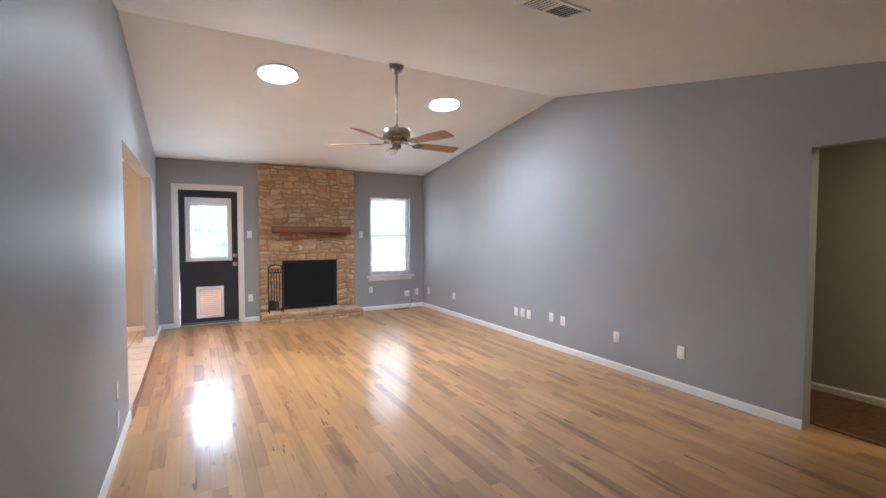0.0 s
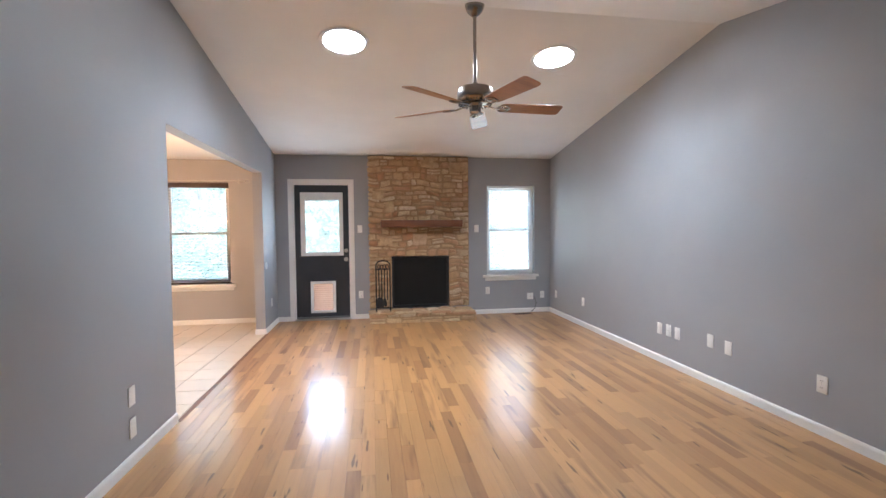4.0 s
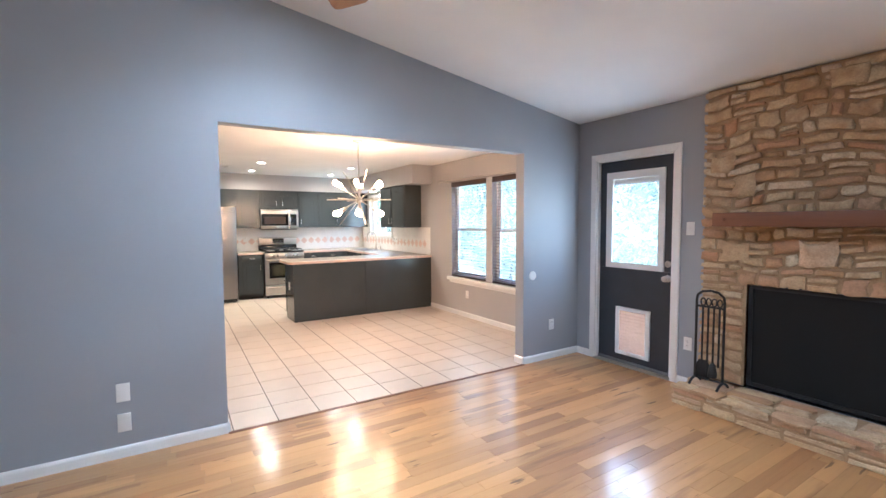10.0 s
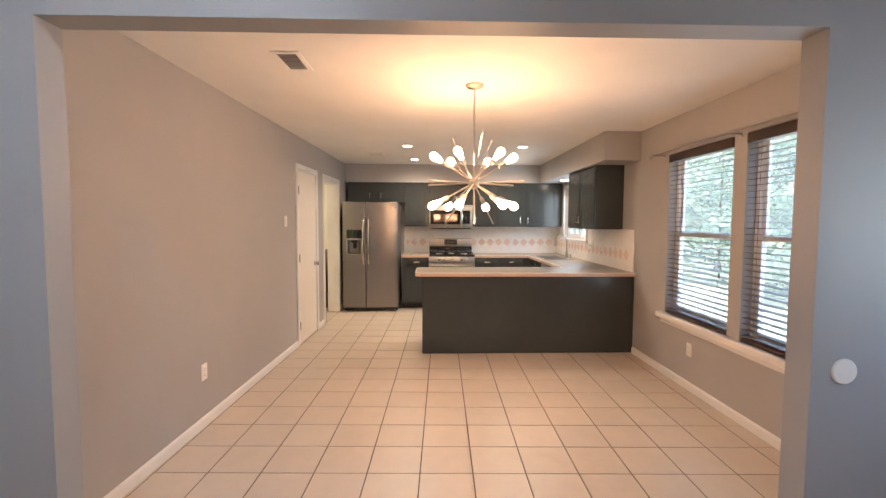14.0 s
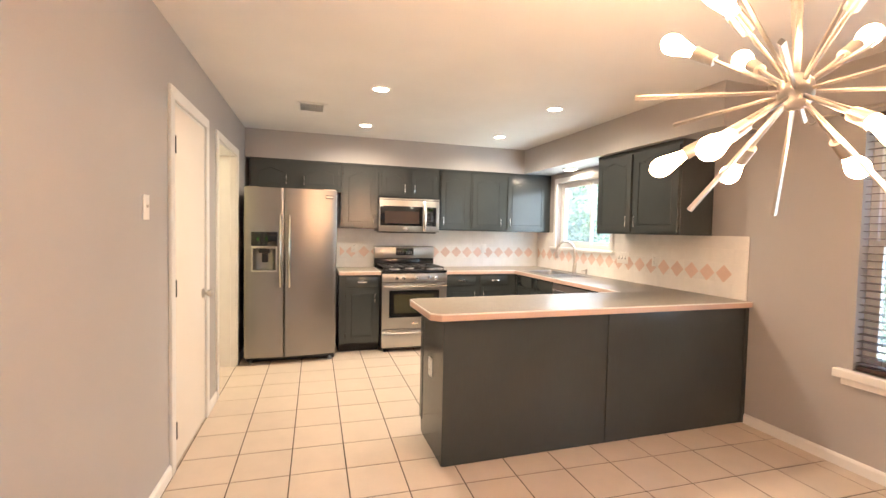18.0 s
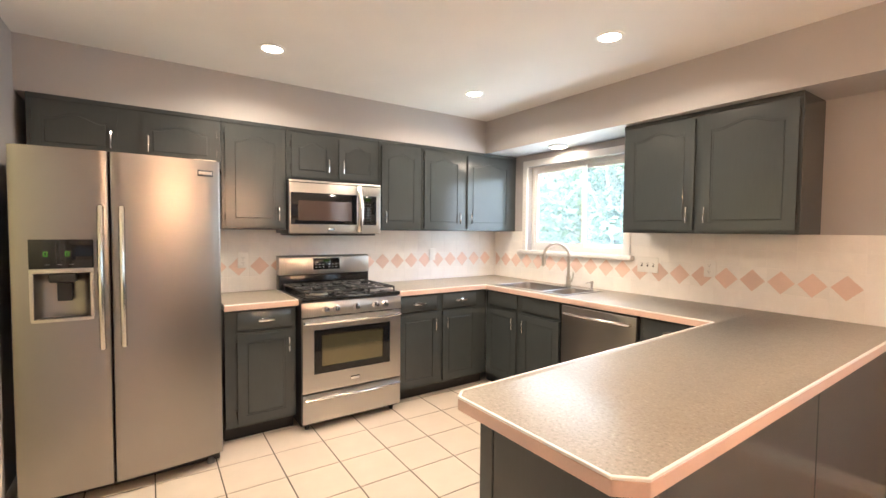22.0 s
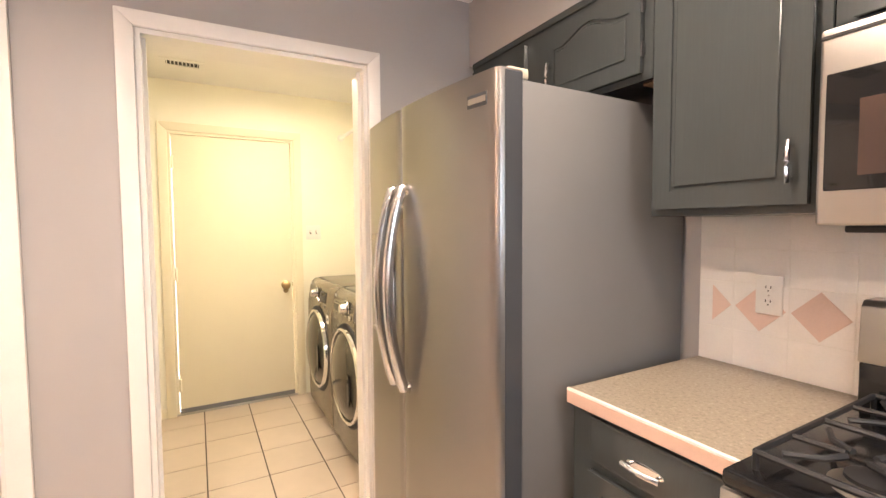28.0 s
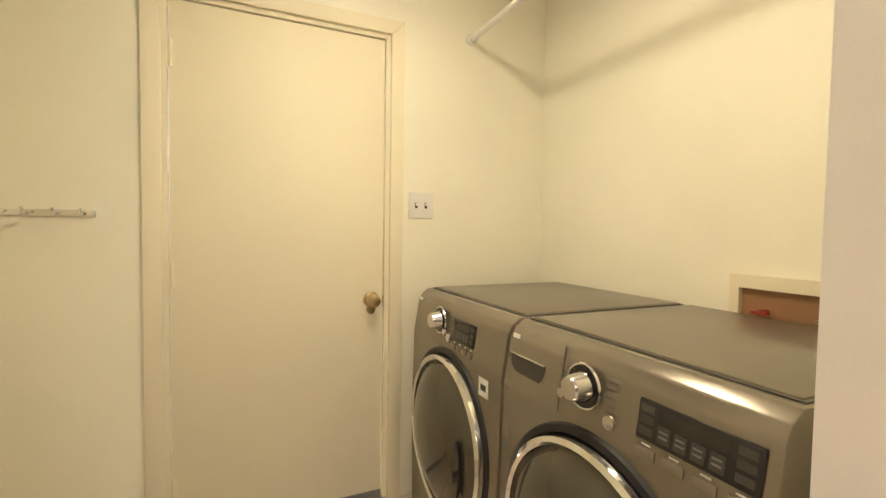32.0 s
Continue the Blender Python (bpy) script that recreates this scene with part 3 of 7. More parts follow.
setting("ceiling_dining", box((W_X, S_Y - T, LOW), (-T, ND_Y, LOW + 0.1)), M_CEIL, "white flat ceiling", "ceiling")
setting("ceiling_laundry", box((W_X, L_S, 2.40), (L_E, LN_Y, 2.5)), M_CEIL, "cream laundry ceiling", "ceiling")
SOF_Z = 2.145
# soffits share the lightened wall colour, which stands in for light on them
setting("soffit_west", box((W_X, S_Y, SOF_Z), (-6.132, ND_Y, LOW)), M_WALL_BRIGHT, "brightened grey boxed soffit over the wall cabinets", "soffit")
setting("soffit_north", box((-6.132, -0.36, SOF_Z), (-3.23, ND_Y, LOW)), M_WALL_BRIGHT, "brightened grey boxed soffit over sink and cabinets", "soffit")

# sub-floors; boards and tiles lie on them
floor = setting("floor_living", box((0.0, -9.6, -0.15), (E_X + 0.2, 0.0, -0.004)), M_FLOORGAP, "oak strip floor with a glossy finish", "floor")
floor_tiled = setting("floor_tiled", box((W_X, S_Y - T, -0.15), (0.0, ND_Y, -0.003)), M_GROUT, "beige square tiles with dark grout", "floor")
floor_laundry = setting("floor_laundry", box((W_X, L_S - T, -0.15), (L_E, S_Y - T, -0.003)), M_GROUT, "beige square tiles with dark grout", "floor")
setting("floor_hall", box((E_X + 0.2, -9.0, -0.15), (5.48, -4.4, 0.006)), M_CARPET, "brown patterned hall carpet", "carpet")

# ---- trim, doors and windows ----
def skirting(name, a, b, out, h=0.072, t=0.014, material=M_TRIM):
    """A baseboard from a to b in plan; out: the way it stands off the wall."""
    a, b, out = Vector((*a, 0)), Vector((*b, 0)), Vector((*out, 0))
    up = Vector((0, 0, 1))
    prof = [(0, 0), (t, 0), (t, h - 0.018), (t * 0.75, h - 0.008), (t * 0.3, h), (0, h)]
    bm = bmesh.new()
    r = [[bm.verts.new(p + out * o + up * z) for o, z in prof] for p in (a, b)]
    n = len(prof)
    for k in range(n):
        bm.faces.new((r[0][k], r[0][(k + 1) % n], r[1][(k + 1) % n], r[1][k]))
    bm.faces.new(r[0][::-1])
    bm.faces.new(r[1])
    bmesh.ops.recalc_face_normals(bm, faces=bm.faces[:])
    return setting(name, bm, material, "white painted baseboard", "baseboard")


skirting("baseboard", (0, -9.6), (0, OP_S), (1, 0))
skirting("baseboard", (0, OP_N), (0, 0), (1, 0))
skirting("baseboard", (-T, OP_N), (0, OP_N), (0, -1))
skirting("baseboard", (-T, OP_S), (0, OP_S), (0, 1))
skirting("baseboard", (0, 0), (0.19, 0), (0, -1))
skirting("baseboard", (1.165, 0), (1.39, 0), (0, -1))
skirting("baseboard", (2.99, 0), (E_X, 0), (0, -1))
skirting("baseboard", (E_X, 0), (E_X, HALL_N), (-1, 0))
skirting("baseboard", (E_X, HALL_S), (E_X, -7.395), (-1, 0))
skirting("baseboard", (3.90, -7.395), (E_X, -7.395), (0, 1))
skirting("baseboard", (5.48, -9.0), (5.48, -4.4), (-1, 0))
skirting("baseboard", (-3.30, ND_Y), (-T, ND_Y), (0, -1))
skirting("baseboard", (-T, OP_N), (-T, ND_Y), (-1, 0))
skirting("baseboard", (-T, S_Y - 0.06), (-T, OP_S), (-1, 0))
askew(skirting("baseboard", (-3.564, S_Y), (-T, S_Y), (0, 1)))
askew(skirting("baseboard", (-4.699, S_Y), (-4.424, S_Y), (0, 1)))
askew(skirting("baseboard", (W_X, S_Y), (-5.657, S_Y), (0, 1)))
skirting("baseboard", (-4.70, L_S), (L_E, L_S), (0, 1), 0.07, 0.01, M_DOORW)


def casing(root, m, w, h, material=M_TRIM, face=0.066, t=0.018, name="casing"):
    """Three mitred boards round an opening w wide and h high; m is at the opening's foot, on its left."""
    for pts in ([(-face, 0), (0, 0), (0, h), (-face, h + face)], [(w, 0), (w + face, 0), (w + face, h + face), (w, h)], [(-face, h + face), (0, h), (w, h), (w + face, h + face)]):
        part(name, slab(pts, t, m, 0.004, 2), material, root)


def jamb(root, m, w, h, depth, material=M_TRIM, t=0.018):
    """Boards that line an opening, going back into the wall."""
    part("jamb", fbox(m, (0, 0, -depth), (t, h, 0.0)), material, root)
    part("jamb", fbox(m, (w - t, 0, -depth), (w, h, 0.0)), material, root)
    part("jamb", fbox(m, (t, h - t, -depth), (w - t, h, 0.0)), material, root)


def round_knob(root, m, x, y, material, name="door_knob", r=0.029, reach=0.06):
    """A rose, a neck and a ball, turned about the way out of the door."""
    prof = [(0.001, 0.0), (0.033, 0.0), (0.034, 0.004), (0.028, 0.009), (0.012, 0.014), (0.011, reach - 0.035), (r * 0.75, reach - 0.026), (r, reach - 0.01), (r * 0.95, reach + 0.002), (r * 0.6, reach + 0.009), (0.001, reach + 0.011)]
    bm = lathe(prof, (0, 0, 0), "Z", 24)
    bm.transform(m @ Matrix.Translation((x, y, 0)))
    return part(name, bm, material, root)


def hinges(root, m, x, heights, material):
    for z in heights:
        bm = fbox(m, (x - 0.012, z - 0.045, 0), (x + 0.012, z + 0.045, 0.003))
        k = rod((0, -0.048, 0), (0, 0.048, 0), 0.006, n=8)
        k.transform(m @ Matrix.Translation((x, z, 0.006)))
        part("hinge", merge(bm, k), material, root)


# back door with its lite and pet flap
d1 = tagged(thing("door_1", (0.68, 0.03, 0), "charcoal back door with glass lite and pet flap", "door"), kind="structure")
m = facing("S", DOORN[0], 0.0, 0.0)
w, h = DOORN[1] - DOORN[0], DOORN[3]
casing(d1, m, w, h)
jamb(d1, m, w, h, 0.14)
mf = facing("S", 0.0, 0.035, 0.0)
part("door_leaf", joined(
    ring_frame([(0.272, 1.0), (1.082, 1.0), (1.082, 2.09), (0.272, 2.09)], [(0.39, 1.02), (0.965, 1.02), (0.965, 1.93), (0.39, 1.93)], 0.04, mf @ Matrix.Translation((0, 0, -0.04))),
    ring_frame([(0.272, 0.025), (1.082, 0.025), (1.082, 0.998), (0.272, 0.998)], [(0.51, 0.13), (0.845, 0.13), (0.845, 0.58), (0.51, 0.58)], 0.04, mf @ Matrix.Translation((0, 0, -0.04)))), M_DARKDOOR, d1, "charcoal painted leaf")
lf = part("lite_frame", ring_frame([(0.357, 1.0), (0.995, 1.0), (0.995, 1.978), (0.357, 1.978)], [(0.428, 1.055), (0.935, 1.055), (0.935, 1.905), (0.428, 1.905)], 0.016, mf), M_VINYL, d1, "white moulded lite frame")
for k in range(4):
    part("screw_cover", lathe([(0.001, 0), (0.006, 0), (0.005, 0.002), (0.001, 0.0025)], mf @ Vector((0.39 if k % 2 else 0.965, 1.1 + 0.75 * (k // 2), 0.016)), "-Y", 10), M_VINYL, lf)
p = part("pane", fbox(mf, (0.40, 1.03, -0.022), (0.955, 1.92, -0.016)), M_GLASS, d1, "clear double glazing")
p.visible_shadow = False
part("blind_headrail", fbox(mf, (0.43, 1.862, -0.014), (0.933, 1.904, -0.004), 0.003), M_BLINDW, d1, "white headrail of a raised blind")
for k in range(4):
    part("blind_slat", fbox(mf, (0.435, 1.846 + 0.004 * k, -0.013), (0.928, 1.8485 + 0.004 * k, -0.005)), M_BLINDW, d1)
pf = part("pet_frame", ring_frame([(0.488, 0.112), (0.868, 0.112), (0.868, 0.602), (0.488, 0.602)], [(0.53, 0.15), (0.826, 0.15), (0.826, 0.565), (0.53, 0.565)], 0.018, mf), M_VINYL, d1, "white pet door frame")
bm = bmesh.new()
nz = 26
g = [[bm.verts.new((x, -0.012 + (0.003 if i % 2 else 0.0), 0.148 + 0.418 * i / nz)) for x in (0.528, 0.828)] for i in range(nz + 1)]
for a, b in zip(g, g[1:]):
    bm.faces.new((a[0], a[1], b[1], b[0]))
bm.transform(Matrix.Translation((0, 0.035, 0)))
part("pet_flap", bm, M_PETFLAP, pf, "ribbed translucent flap", None)
round_knob(d1, mf, 1.033, 0.94, M_NICKEL)
part("deadbolt", joined(lathe([(0.001, 0), (0.03, 0), (0.031, 0.008), (0.024, 0.014), (0.001, 0.015)], mf @ Vector((1.033, 1.075, 0)), "-Y", 22), fbox(mf, (1.027, 1.055, 0.012), (1.039, 1.095, 0.03), 0.003)), M_NICKEL, d1, "nickel thumb-turn deadbolt")
hinges(d1, mf, 0.262, (0.25, 1.05, 1.85), M_NICKEL)
part("threshold", box((0.25, -0.03, 0.0), (1.10, 0.12, 0.022), 0.006), M_NICKEL, d1, "aluminium threshold")
part("door_sweep", box((0.275, 0.018, 0.022), (1.08, 0.034, 0.05), 0.003), M_GREYPLAST, d1)


def sash_window(name, at, hole, wall_y, depth, label, sill=True, mid=None):
    """A white vinyl single-hung window set into a hole of the north wall."""
    x0, x1, z0, z1 = hole
    y = wall_y + depth
    root = tagged(thing(name, ((x0 + x1) / 2, wall_y, z0), label, "window"), kind="structure")
    m = facing("S", 0, y, 0)
    f = 0.04
    part("window_frame", ring_frame([(x0, z0), (x1, z0), (x1, z1), (x0, z1)], [(x0 + f, z0 + f), (x1 - f, z0 + f), (x1 - f, z1 - f), (x0 + f, z1 - f)], 0.06, m @ Matrix.Translation((0, 0, -0.05))), M_VINYL, root)
    mid = mid or (z0 + z1) / 2
    s = 0.032
    for lo, hi, off in ((z0 + f, mid + 0.015, -0.012), (mid - 0.015, z1 - f, -0.036)):
        part("sash", ring_frame([(x0 + f, lo), (x1 - f, lo), (x1 - f, hi), (x0 + f, hi)], [(x0 + f + s, lo + s), (x1 - f - s, lo + s), (x1 - f - s, hi - s), (x0 + f + s, hi - s)], 0.022, m @ Matrix.Translation((0, 0, off))), M_VINYL, root)
        g = part("pane", fbox(m, (x0 + f + s - 0.004, lo + s - 0.004, off + 0.008), (x1 - f - s + 0.004, hi - s + 0.004, off + 0.013)), M_GLASS, root)
        g.visible_shadow = False
    part("sash_lock", fbox(m, ((x0 + x1) / 2 - 0.025, mid + 0.016, 0.0), ((x0 + x1) / 2 + 0.025, mid + 0.03, 0.016), 0.004), M_VINYL, root)
    return root


w1 = sash_window("window_1", (0, 0), LWIN, N_Y, 0.085, "white vinyl window with raised white blinds", mid=1.375)
part("window_sill", box((3.225, -0.055, 0.598), (4.165, 0.08, 0.64), 0.006), M_TRIM, w1, "white painted sill board")
part("apron", box((3.26, -0.016, 0.545), (4.13, 0.0, 0.597), 0.004), M_TRIM, w1)
sash_window("window_2", (0, 0), DWIN1, ND_Y, 0.09, "white vinyl window behind dark blinds")
sash_window("window_3", (0, 0), DWIN2, ND_Y, 0.09, "white vinyl window behind dark blinds")
setting("window_stool", joined(box((-2.71, ND_Y - 0.05, 0.548), (-0.60, ND_Y + 0.08, 0.60), 0.006), box((-2.68, ND_Y - 0.016, 0.505), (-0.63, ND_Y, 0.547), 0.004)), M_TRIM, "long white sill under the dining windows", "sill")

# sliding window over the sink
x0, x1, z0, z1 = KWIN
w4 = tagged(thing("window_4", (-5.39, ND_Y, 1.2), "white sliding window over the kitchen sink", "window"), kind="structure")
m = facing("S", 0, ND_Y + 0.06, 0)
part("window_frame", ring_frame([(x0, z0), (x1, z0), (x1, z1), (x0, z1)], [(x0 + 0.035, z0 + 0.05), (x1 - 0.035, z0 + 0.05), (x1 - 0.035, z1 - 0.035), (x0 + 0.035, z1 - 0.035)], 0.06, m @ Matrix.Translation((0, 0, -0.06))), M_VINYL, w4)
for a, b, off in ((x0 + 0.035, -5.31, -0.03), (-5.365, x1 - 0.035, -0.055)):
    s = 0.03
    part("sash", ring_frame([(a, z0 + 0.05), (b, z0 + 0.05), (b, z1 - 0.035), (a, z1 - 0.035)], [(a + s, z0 + 0.05 + s), (b - s, z0 + 0.05 + s), (b - s, z1 - 0.035 - s), (a + s, z1 - 0.035 - s)], 0.024, m @ Matrix.Translation((0, 0, off))), M_VINYL, w4)
    g = part("pane", fbox(m, (a + s - 0.004, z0 + 0.046 + s, off + 0.009), (b - s + 0.004, z1 - 0.031 - s, off + 0.014)), M_GLASS, w4)
    g.visible_shadow = False
mk = facing("S", 0, ND_Y, 0)
part("casing", slab([(x0 - 0.06, z0 - 0.02), (x0, z0 - 0.02), (x0, z1), (x0 - 0.06, z1 + 0.06)], 0.018, mk, 0.003), M_TRIM, w4)
part("casing", slab([(x1, z0 - 0.02), (x1 + 0.06, z0 - 0.02), (x1 + 0.06, z1 + 0.06), (x1, z1)], 0.018, mk, 0.003), M_TRIM, w4)
part("casing", slab([(x0 - 0.06, z1 + 0.06), (x0, z1), (x1, z1), (x1 + 0.06, z1 + 0.06)], 0.018, mk, 0.003), M_TRIM, w4)
part("window_sill", box((x0 - 0.09, ND_Y - 0.05, z0 - 0.035), (x1 + 0.09, ND_Y + 0.06, z0), 0.006), M_TRIM, w4, "white painted sill board")


def blinds(name, x0, x1, z0, z1, y, pitch, slat, tilt, material, label, gap=0.0, thick=0.004, valance=0.06):
    """A slatted blind, let down: head rail, slats, ladder cords, bottom rail."""
    root = thing(name, ((x0 + x1) / 2, y, z0), label, "blinds", "window blinds")
    part("valance", box((x0 - 0.004, y - slat / 2 - 0.016, z1 - valance), (x1 + 0.004, y + slat / 2, z1), 0.004), material, root)
    part("bottom_rail", box((x0, y - slat / 2, z0), (x1, y + slat / 2, z0 + 0.02), 0.004), material, root)
    n = int((z1 - valance - z0 - 0.03) / pitch)
    bm = box((-(x1 - x0) / 2, -slat / 2, -thick / 2), ((x1 - x0) / 2, slat / 2, thick / 2))
    bm.transform(Matrix.Rotation(radians(tilt), 4, "X"))
    first = None
    rng = random.Random(int(abs(x0) * 100))
    for i in range(n):
        z = z0 + 0.04 + pitch * i
        if first is None:
            bm.transform(Matrix.Translation(((x0 + x1) / 2, y, z)))
            first = part("slat", bm, material, root, "", None)
            z_first = z
        else:
            s = first.copy()
            scene.collection.objects.link(s)
            s.location.z = first.location.z + (z - z_first)
            s.rotation_euler = (radians(rng.uniform(-1.5, 1.5)), radians(rng.uniform(-0.08, 0.08)), 0)
    for f in (0.14, 0.86):
        x = x0 + (x1 - x0) * f
        for dy in (-slat / 2 - 0.001, slat / 2 + 0.001):
            part("ladder_cord", rod((x, y + dy, z0 + 0.02), (x, y + dy, z1 - valance), 0.0012, n=5), material, root)
    return root


b = blinds("window_blind", 3.335, 4.055, 0.70, 2.085, 0.045, 0.0255, 0.025, -16, M_BLINDW, "white mini blind let down with open slats", thick=0.0012, valance=0.03)
part("tilt_wand", rod((3.42, 0.02, 2.05), (3.425, 0.018, 1.40), 0.004, n=6), M_BLINDW, b)
for x0, x1 in ((DWIN1[0] + 0.012, DWIN1[1] - 0.012), (DWIN2[0] + 0.012, DWIN2[1] - 0.012)):
    b = blinds("window_blind", x0, x1, 0.61, 2.112, ND_Y + 0.028, 0.0435, 0.05, 3, M_BLINDD, "dark brown wooden blind let down with open slats", thick=0.0032, valance=0.075)
    for f, drop in ((0.88, 0.42), (0.90, 0.98)):
        xx = x0 + (x1 - x0) * f
        part("pull_cord", rod((xx, ND_Y - 0.012, 2.04), (xx, ND_Y - 0.012, 2.06 - drop), 0.0015, n=5), M_BLINDD, b)
        part("tassel", lathe([(0.001, 0), (0.008, 0), (0.006, 0.02), (0.003, 0.045), (0.001, 0.045)], (xx, ND_Y - 0.012, 2.06 - drop - 0.045), "Z", 10), M_BLINDD, b)

# curtain rod
cr = thing("curtain_rod", (-1.65, ND_Y - 0.07, 2.13), "brushed nickel curtain rod with ring finials", "curtain rod")
yr = ND_Y - 0.075
part("pole", rod((-2.84, yr, 2.135), (-0.42, yr, 2.135), 0.0085), M_NICKEL, cr)
part("sleeve", rod((-2.80, yr, 2.135), (-1.6, yr, 2.135), 0.0105), M_NICKEL, cr)
for x in (-2.88, -0.38):
    ring = [(x + 0.03 * math.cos(a), yr, 2.135 + 0.03 * math.sin(a)) for a in (math.tau * k / 20 for k in range(21))]
    part("finial", tube(ring, 0.006, 8, up=(0, 1, 0)), M_NICKEL, cr)
for x in (-2.72, -1.65, -0.52):
    part("bracket", joined(box((x - 0.012, ND_Y - 0.004, 2.10), (x + 0.012, ND_Y, 2.17), 0.001), rod((x, ND_Y, 2.122), (x, yr - 0.008, 2.122), 0.005, n=8), box((x - 0.006, yr - 0.012, 2.118), (x + 0.006, yr + 0.012, 2.126), 0.002)), M_NICKEL, cr)


def flush_door(name, x0, x1, h, y, side, label, hinge_left, knob_z, knob_mat, leaf_mat=M_DOORW, trim_mat=M_TRIM, wall_depth=T, face=0.066, set_back=0.012, hinge_mat=None):
    """A flush inside door, shut, in an opening along x."""
    root = tagged(thing(name, ((x0 + x1) / 2, y, 0), label, "door"), kind="structure")
    w = x1 - x0
    m = facing(side, x0 if side == "S" else x1, y, 0)
    casing(root, m, w, h, trim_mat, face)
    jamb(root, m, w, h, wall_depth, trim_mat)
    md = m @ Matrix.Translation((0, 0, -set_back))
    part("door_leaf", fbox(md, (0.022, 0.008, -0.036), (w - 0.022, h - 0.021, 0), 0.002), leaf_mat, root, "flat painted leaf")
    kx = w - 0.075 if hinge_left else 0.075
    round_knob(root, md, kx, knob_z, knob_mat)
    hinges(root, md, 0.028 if hinge_left else w - 0.028, (0.22, 1.03, 1.83), hinge_mat or (trim_mat if trim_mat is leaf_mat else knob_mat))
    lx = w - 0.021 if hinge_left else 0.021
    part("latch_plate", fbox(md, (lx - 0.003, knob_z - 0.016, 0.0), (lx + 0.003, knob_z + 0.016, 0.0015)), knob_mat, root)
    return root, m, w


closet = flush_door("door_2", PD[0], PD[1], 2.07, S_Y, "N", "flat cream closet door, shut, with nickel knob", True, 0.915, M_NICKEL, M_DOORP, set_back=-0.004, hinge_mat=M_BLACK)
askew(closet[0])
g, mg, wg = flush_door("door_3", -5.61, -4.762, 2.046, L_S, "N", "flat cream garage door, shut, with brass knob", True, 0.905, M_BRASS, M_DOORW, M_DOORW, face=0.06)
part("threshold", box((-5.61, L_S - 0.1, 0), (-4.762, L_S + 0.008, 0.014), 0.004), M_NICKEL, g, "metal threshold")
part("door_sweep", fbox(mg, (0.024, 0.012, -0.012), (wg - 0.024, 0.045, -0.008)), M_GREYPLAST, g)
part("deadbolt", lathe([(0.001, 0), (0.02, 0), (0.02, 0.006), (0.001, 0.008)], mg @ Vector((wg - 0.075, 0.86, -0.012)), "Y", 16), M_BRASS, g)

# cased doorway to the laundry
d4 = tagged(thing("door_4", ((LD[0] + LD[1]) / 2, S_Y, 0), "white cased doorway to the laundry, with no door", "doorway"), kind="structure")
m = facing("N", LD[1], S_Y, 0)
casing(d4, m, LD[1] - LD[0], LD_TOP, face=0.056)
jamb(d4, m, LD[1] - LD[0], LD_TOP, 0.172)
part("door_stop", joined(fbox(m, (0.018, 0, -0.06), (0.03, LD_TOP - 0.018, -0.045)), fbox(m, (LD[1] - LD[0] - 0.03, 0, -0.06), (LD[1] - LD[0] - 0.018, LD_TOP - 0.018, -0.045))), M_TRIM, d4)
askew(d4)
# short return wall beside the doorway, with its hook and door stop
setting("wall_laundry_return", box((-4.714, -4.30, 0), (L_E, LN_Y, 2.41)), M_LWALL, "short cream return wall beside the laundry doorway", "wall")
skirting("baseboard", (-4.714, LN_Y - 0.002), (-4.714, -4.30), (-1, 0), 0.07, 0.01, M_DOORW)
sd = thing("door_stop", (-4.724, -4.22, 0.05), "small spring door stop on the laundry baseboard", "door stop")
part("plate", lathe([(0.001, 0), (0.012, 0), (0.011, 0.004), (0.001, 0.005)], (-4.724, -4.22, 0.045), "-X", 14), M_CHROME, sd)
part("spring", tube([(-4.727, -4.22, 0.045), (-4.76, -4.22, 0.047), (-4.785, -4.22, 0.044)], 0.006, 8), M_CHROME, sd)
part("tip", tube([(-4.784, -4.22, 0.044), (-4.80, -4.22, 0.043)], 0.008, 8), M_PLATE, sd, "white rubber tip")
hk = thing("robe_hook", (-4.714, -3.982, 1.630), "double nickel robe hook on the laundry return wall", "hook")
part("back_plate", box((-4.719, -3.993, 1.640), (-4.714, -3.971, 1.690), 0.002), M_NICKEL, hk)
for s_ in (-1, 1):
    part("hook_arm", tube([(-4.716, -3.982, 1.650), (-4.726, -3.982 + s_ * 0.006, 1.640), (-4.738, -3.982 + s_ * 0.016, 1.636), (-4.748, -3.982 + s_ * 0.026, 1.642), (-4.752, -3.982 + s_ * 0.03, 1.654)], 0.0045, 8), M_NICKEL, hk)

# ---- living room ----
def sway(u, v, box_=None):
    """Slow waves that bend the courses, dying out at the edges of the masonry."""
    k = 1.0
    if box_:
        k = min(1.0, max(0.0, min(u - box_[0], box_[1] - u, v - box_[2], box_[3] - v)) / 0.12)
        if v < 1.02:
            k *= min(1.0, max(0.0, abs(u - 2.195) - 0.46) / 0.12)
        elif v < 1.14:
            k *= (v - 1.02) / 0.12
    return u + k * 0.012 * math.sin(9 * v + 2 * u), v + k * (0.022 * math.sin(4.6 * u + 2.3 * v) + 0.011 * math.sin(13 * u + 5 * v))


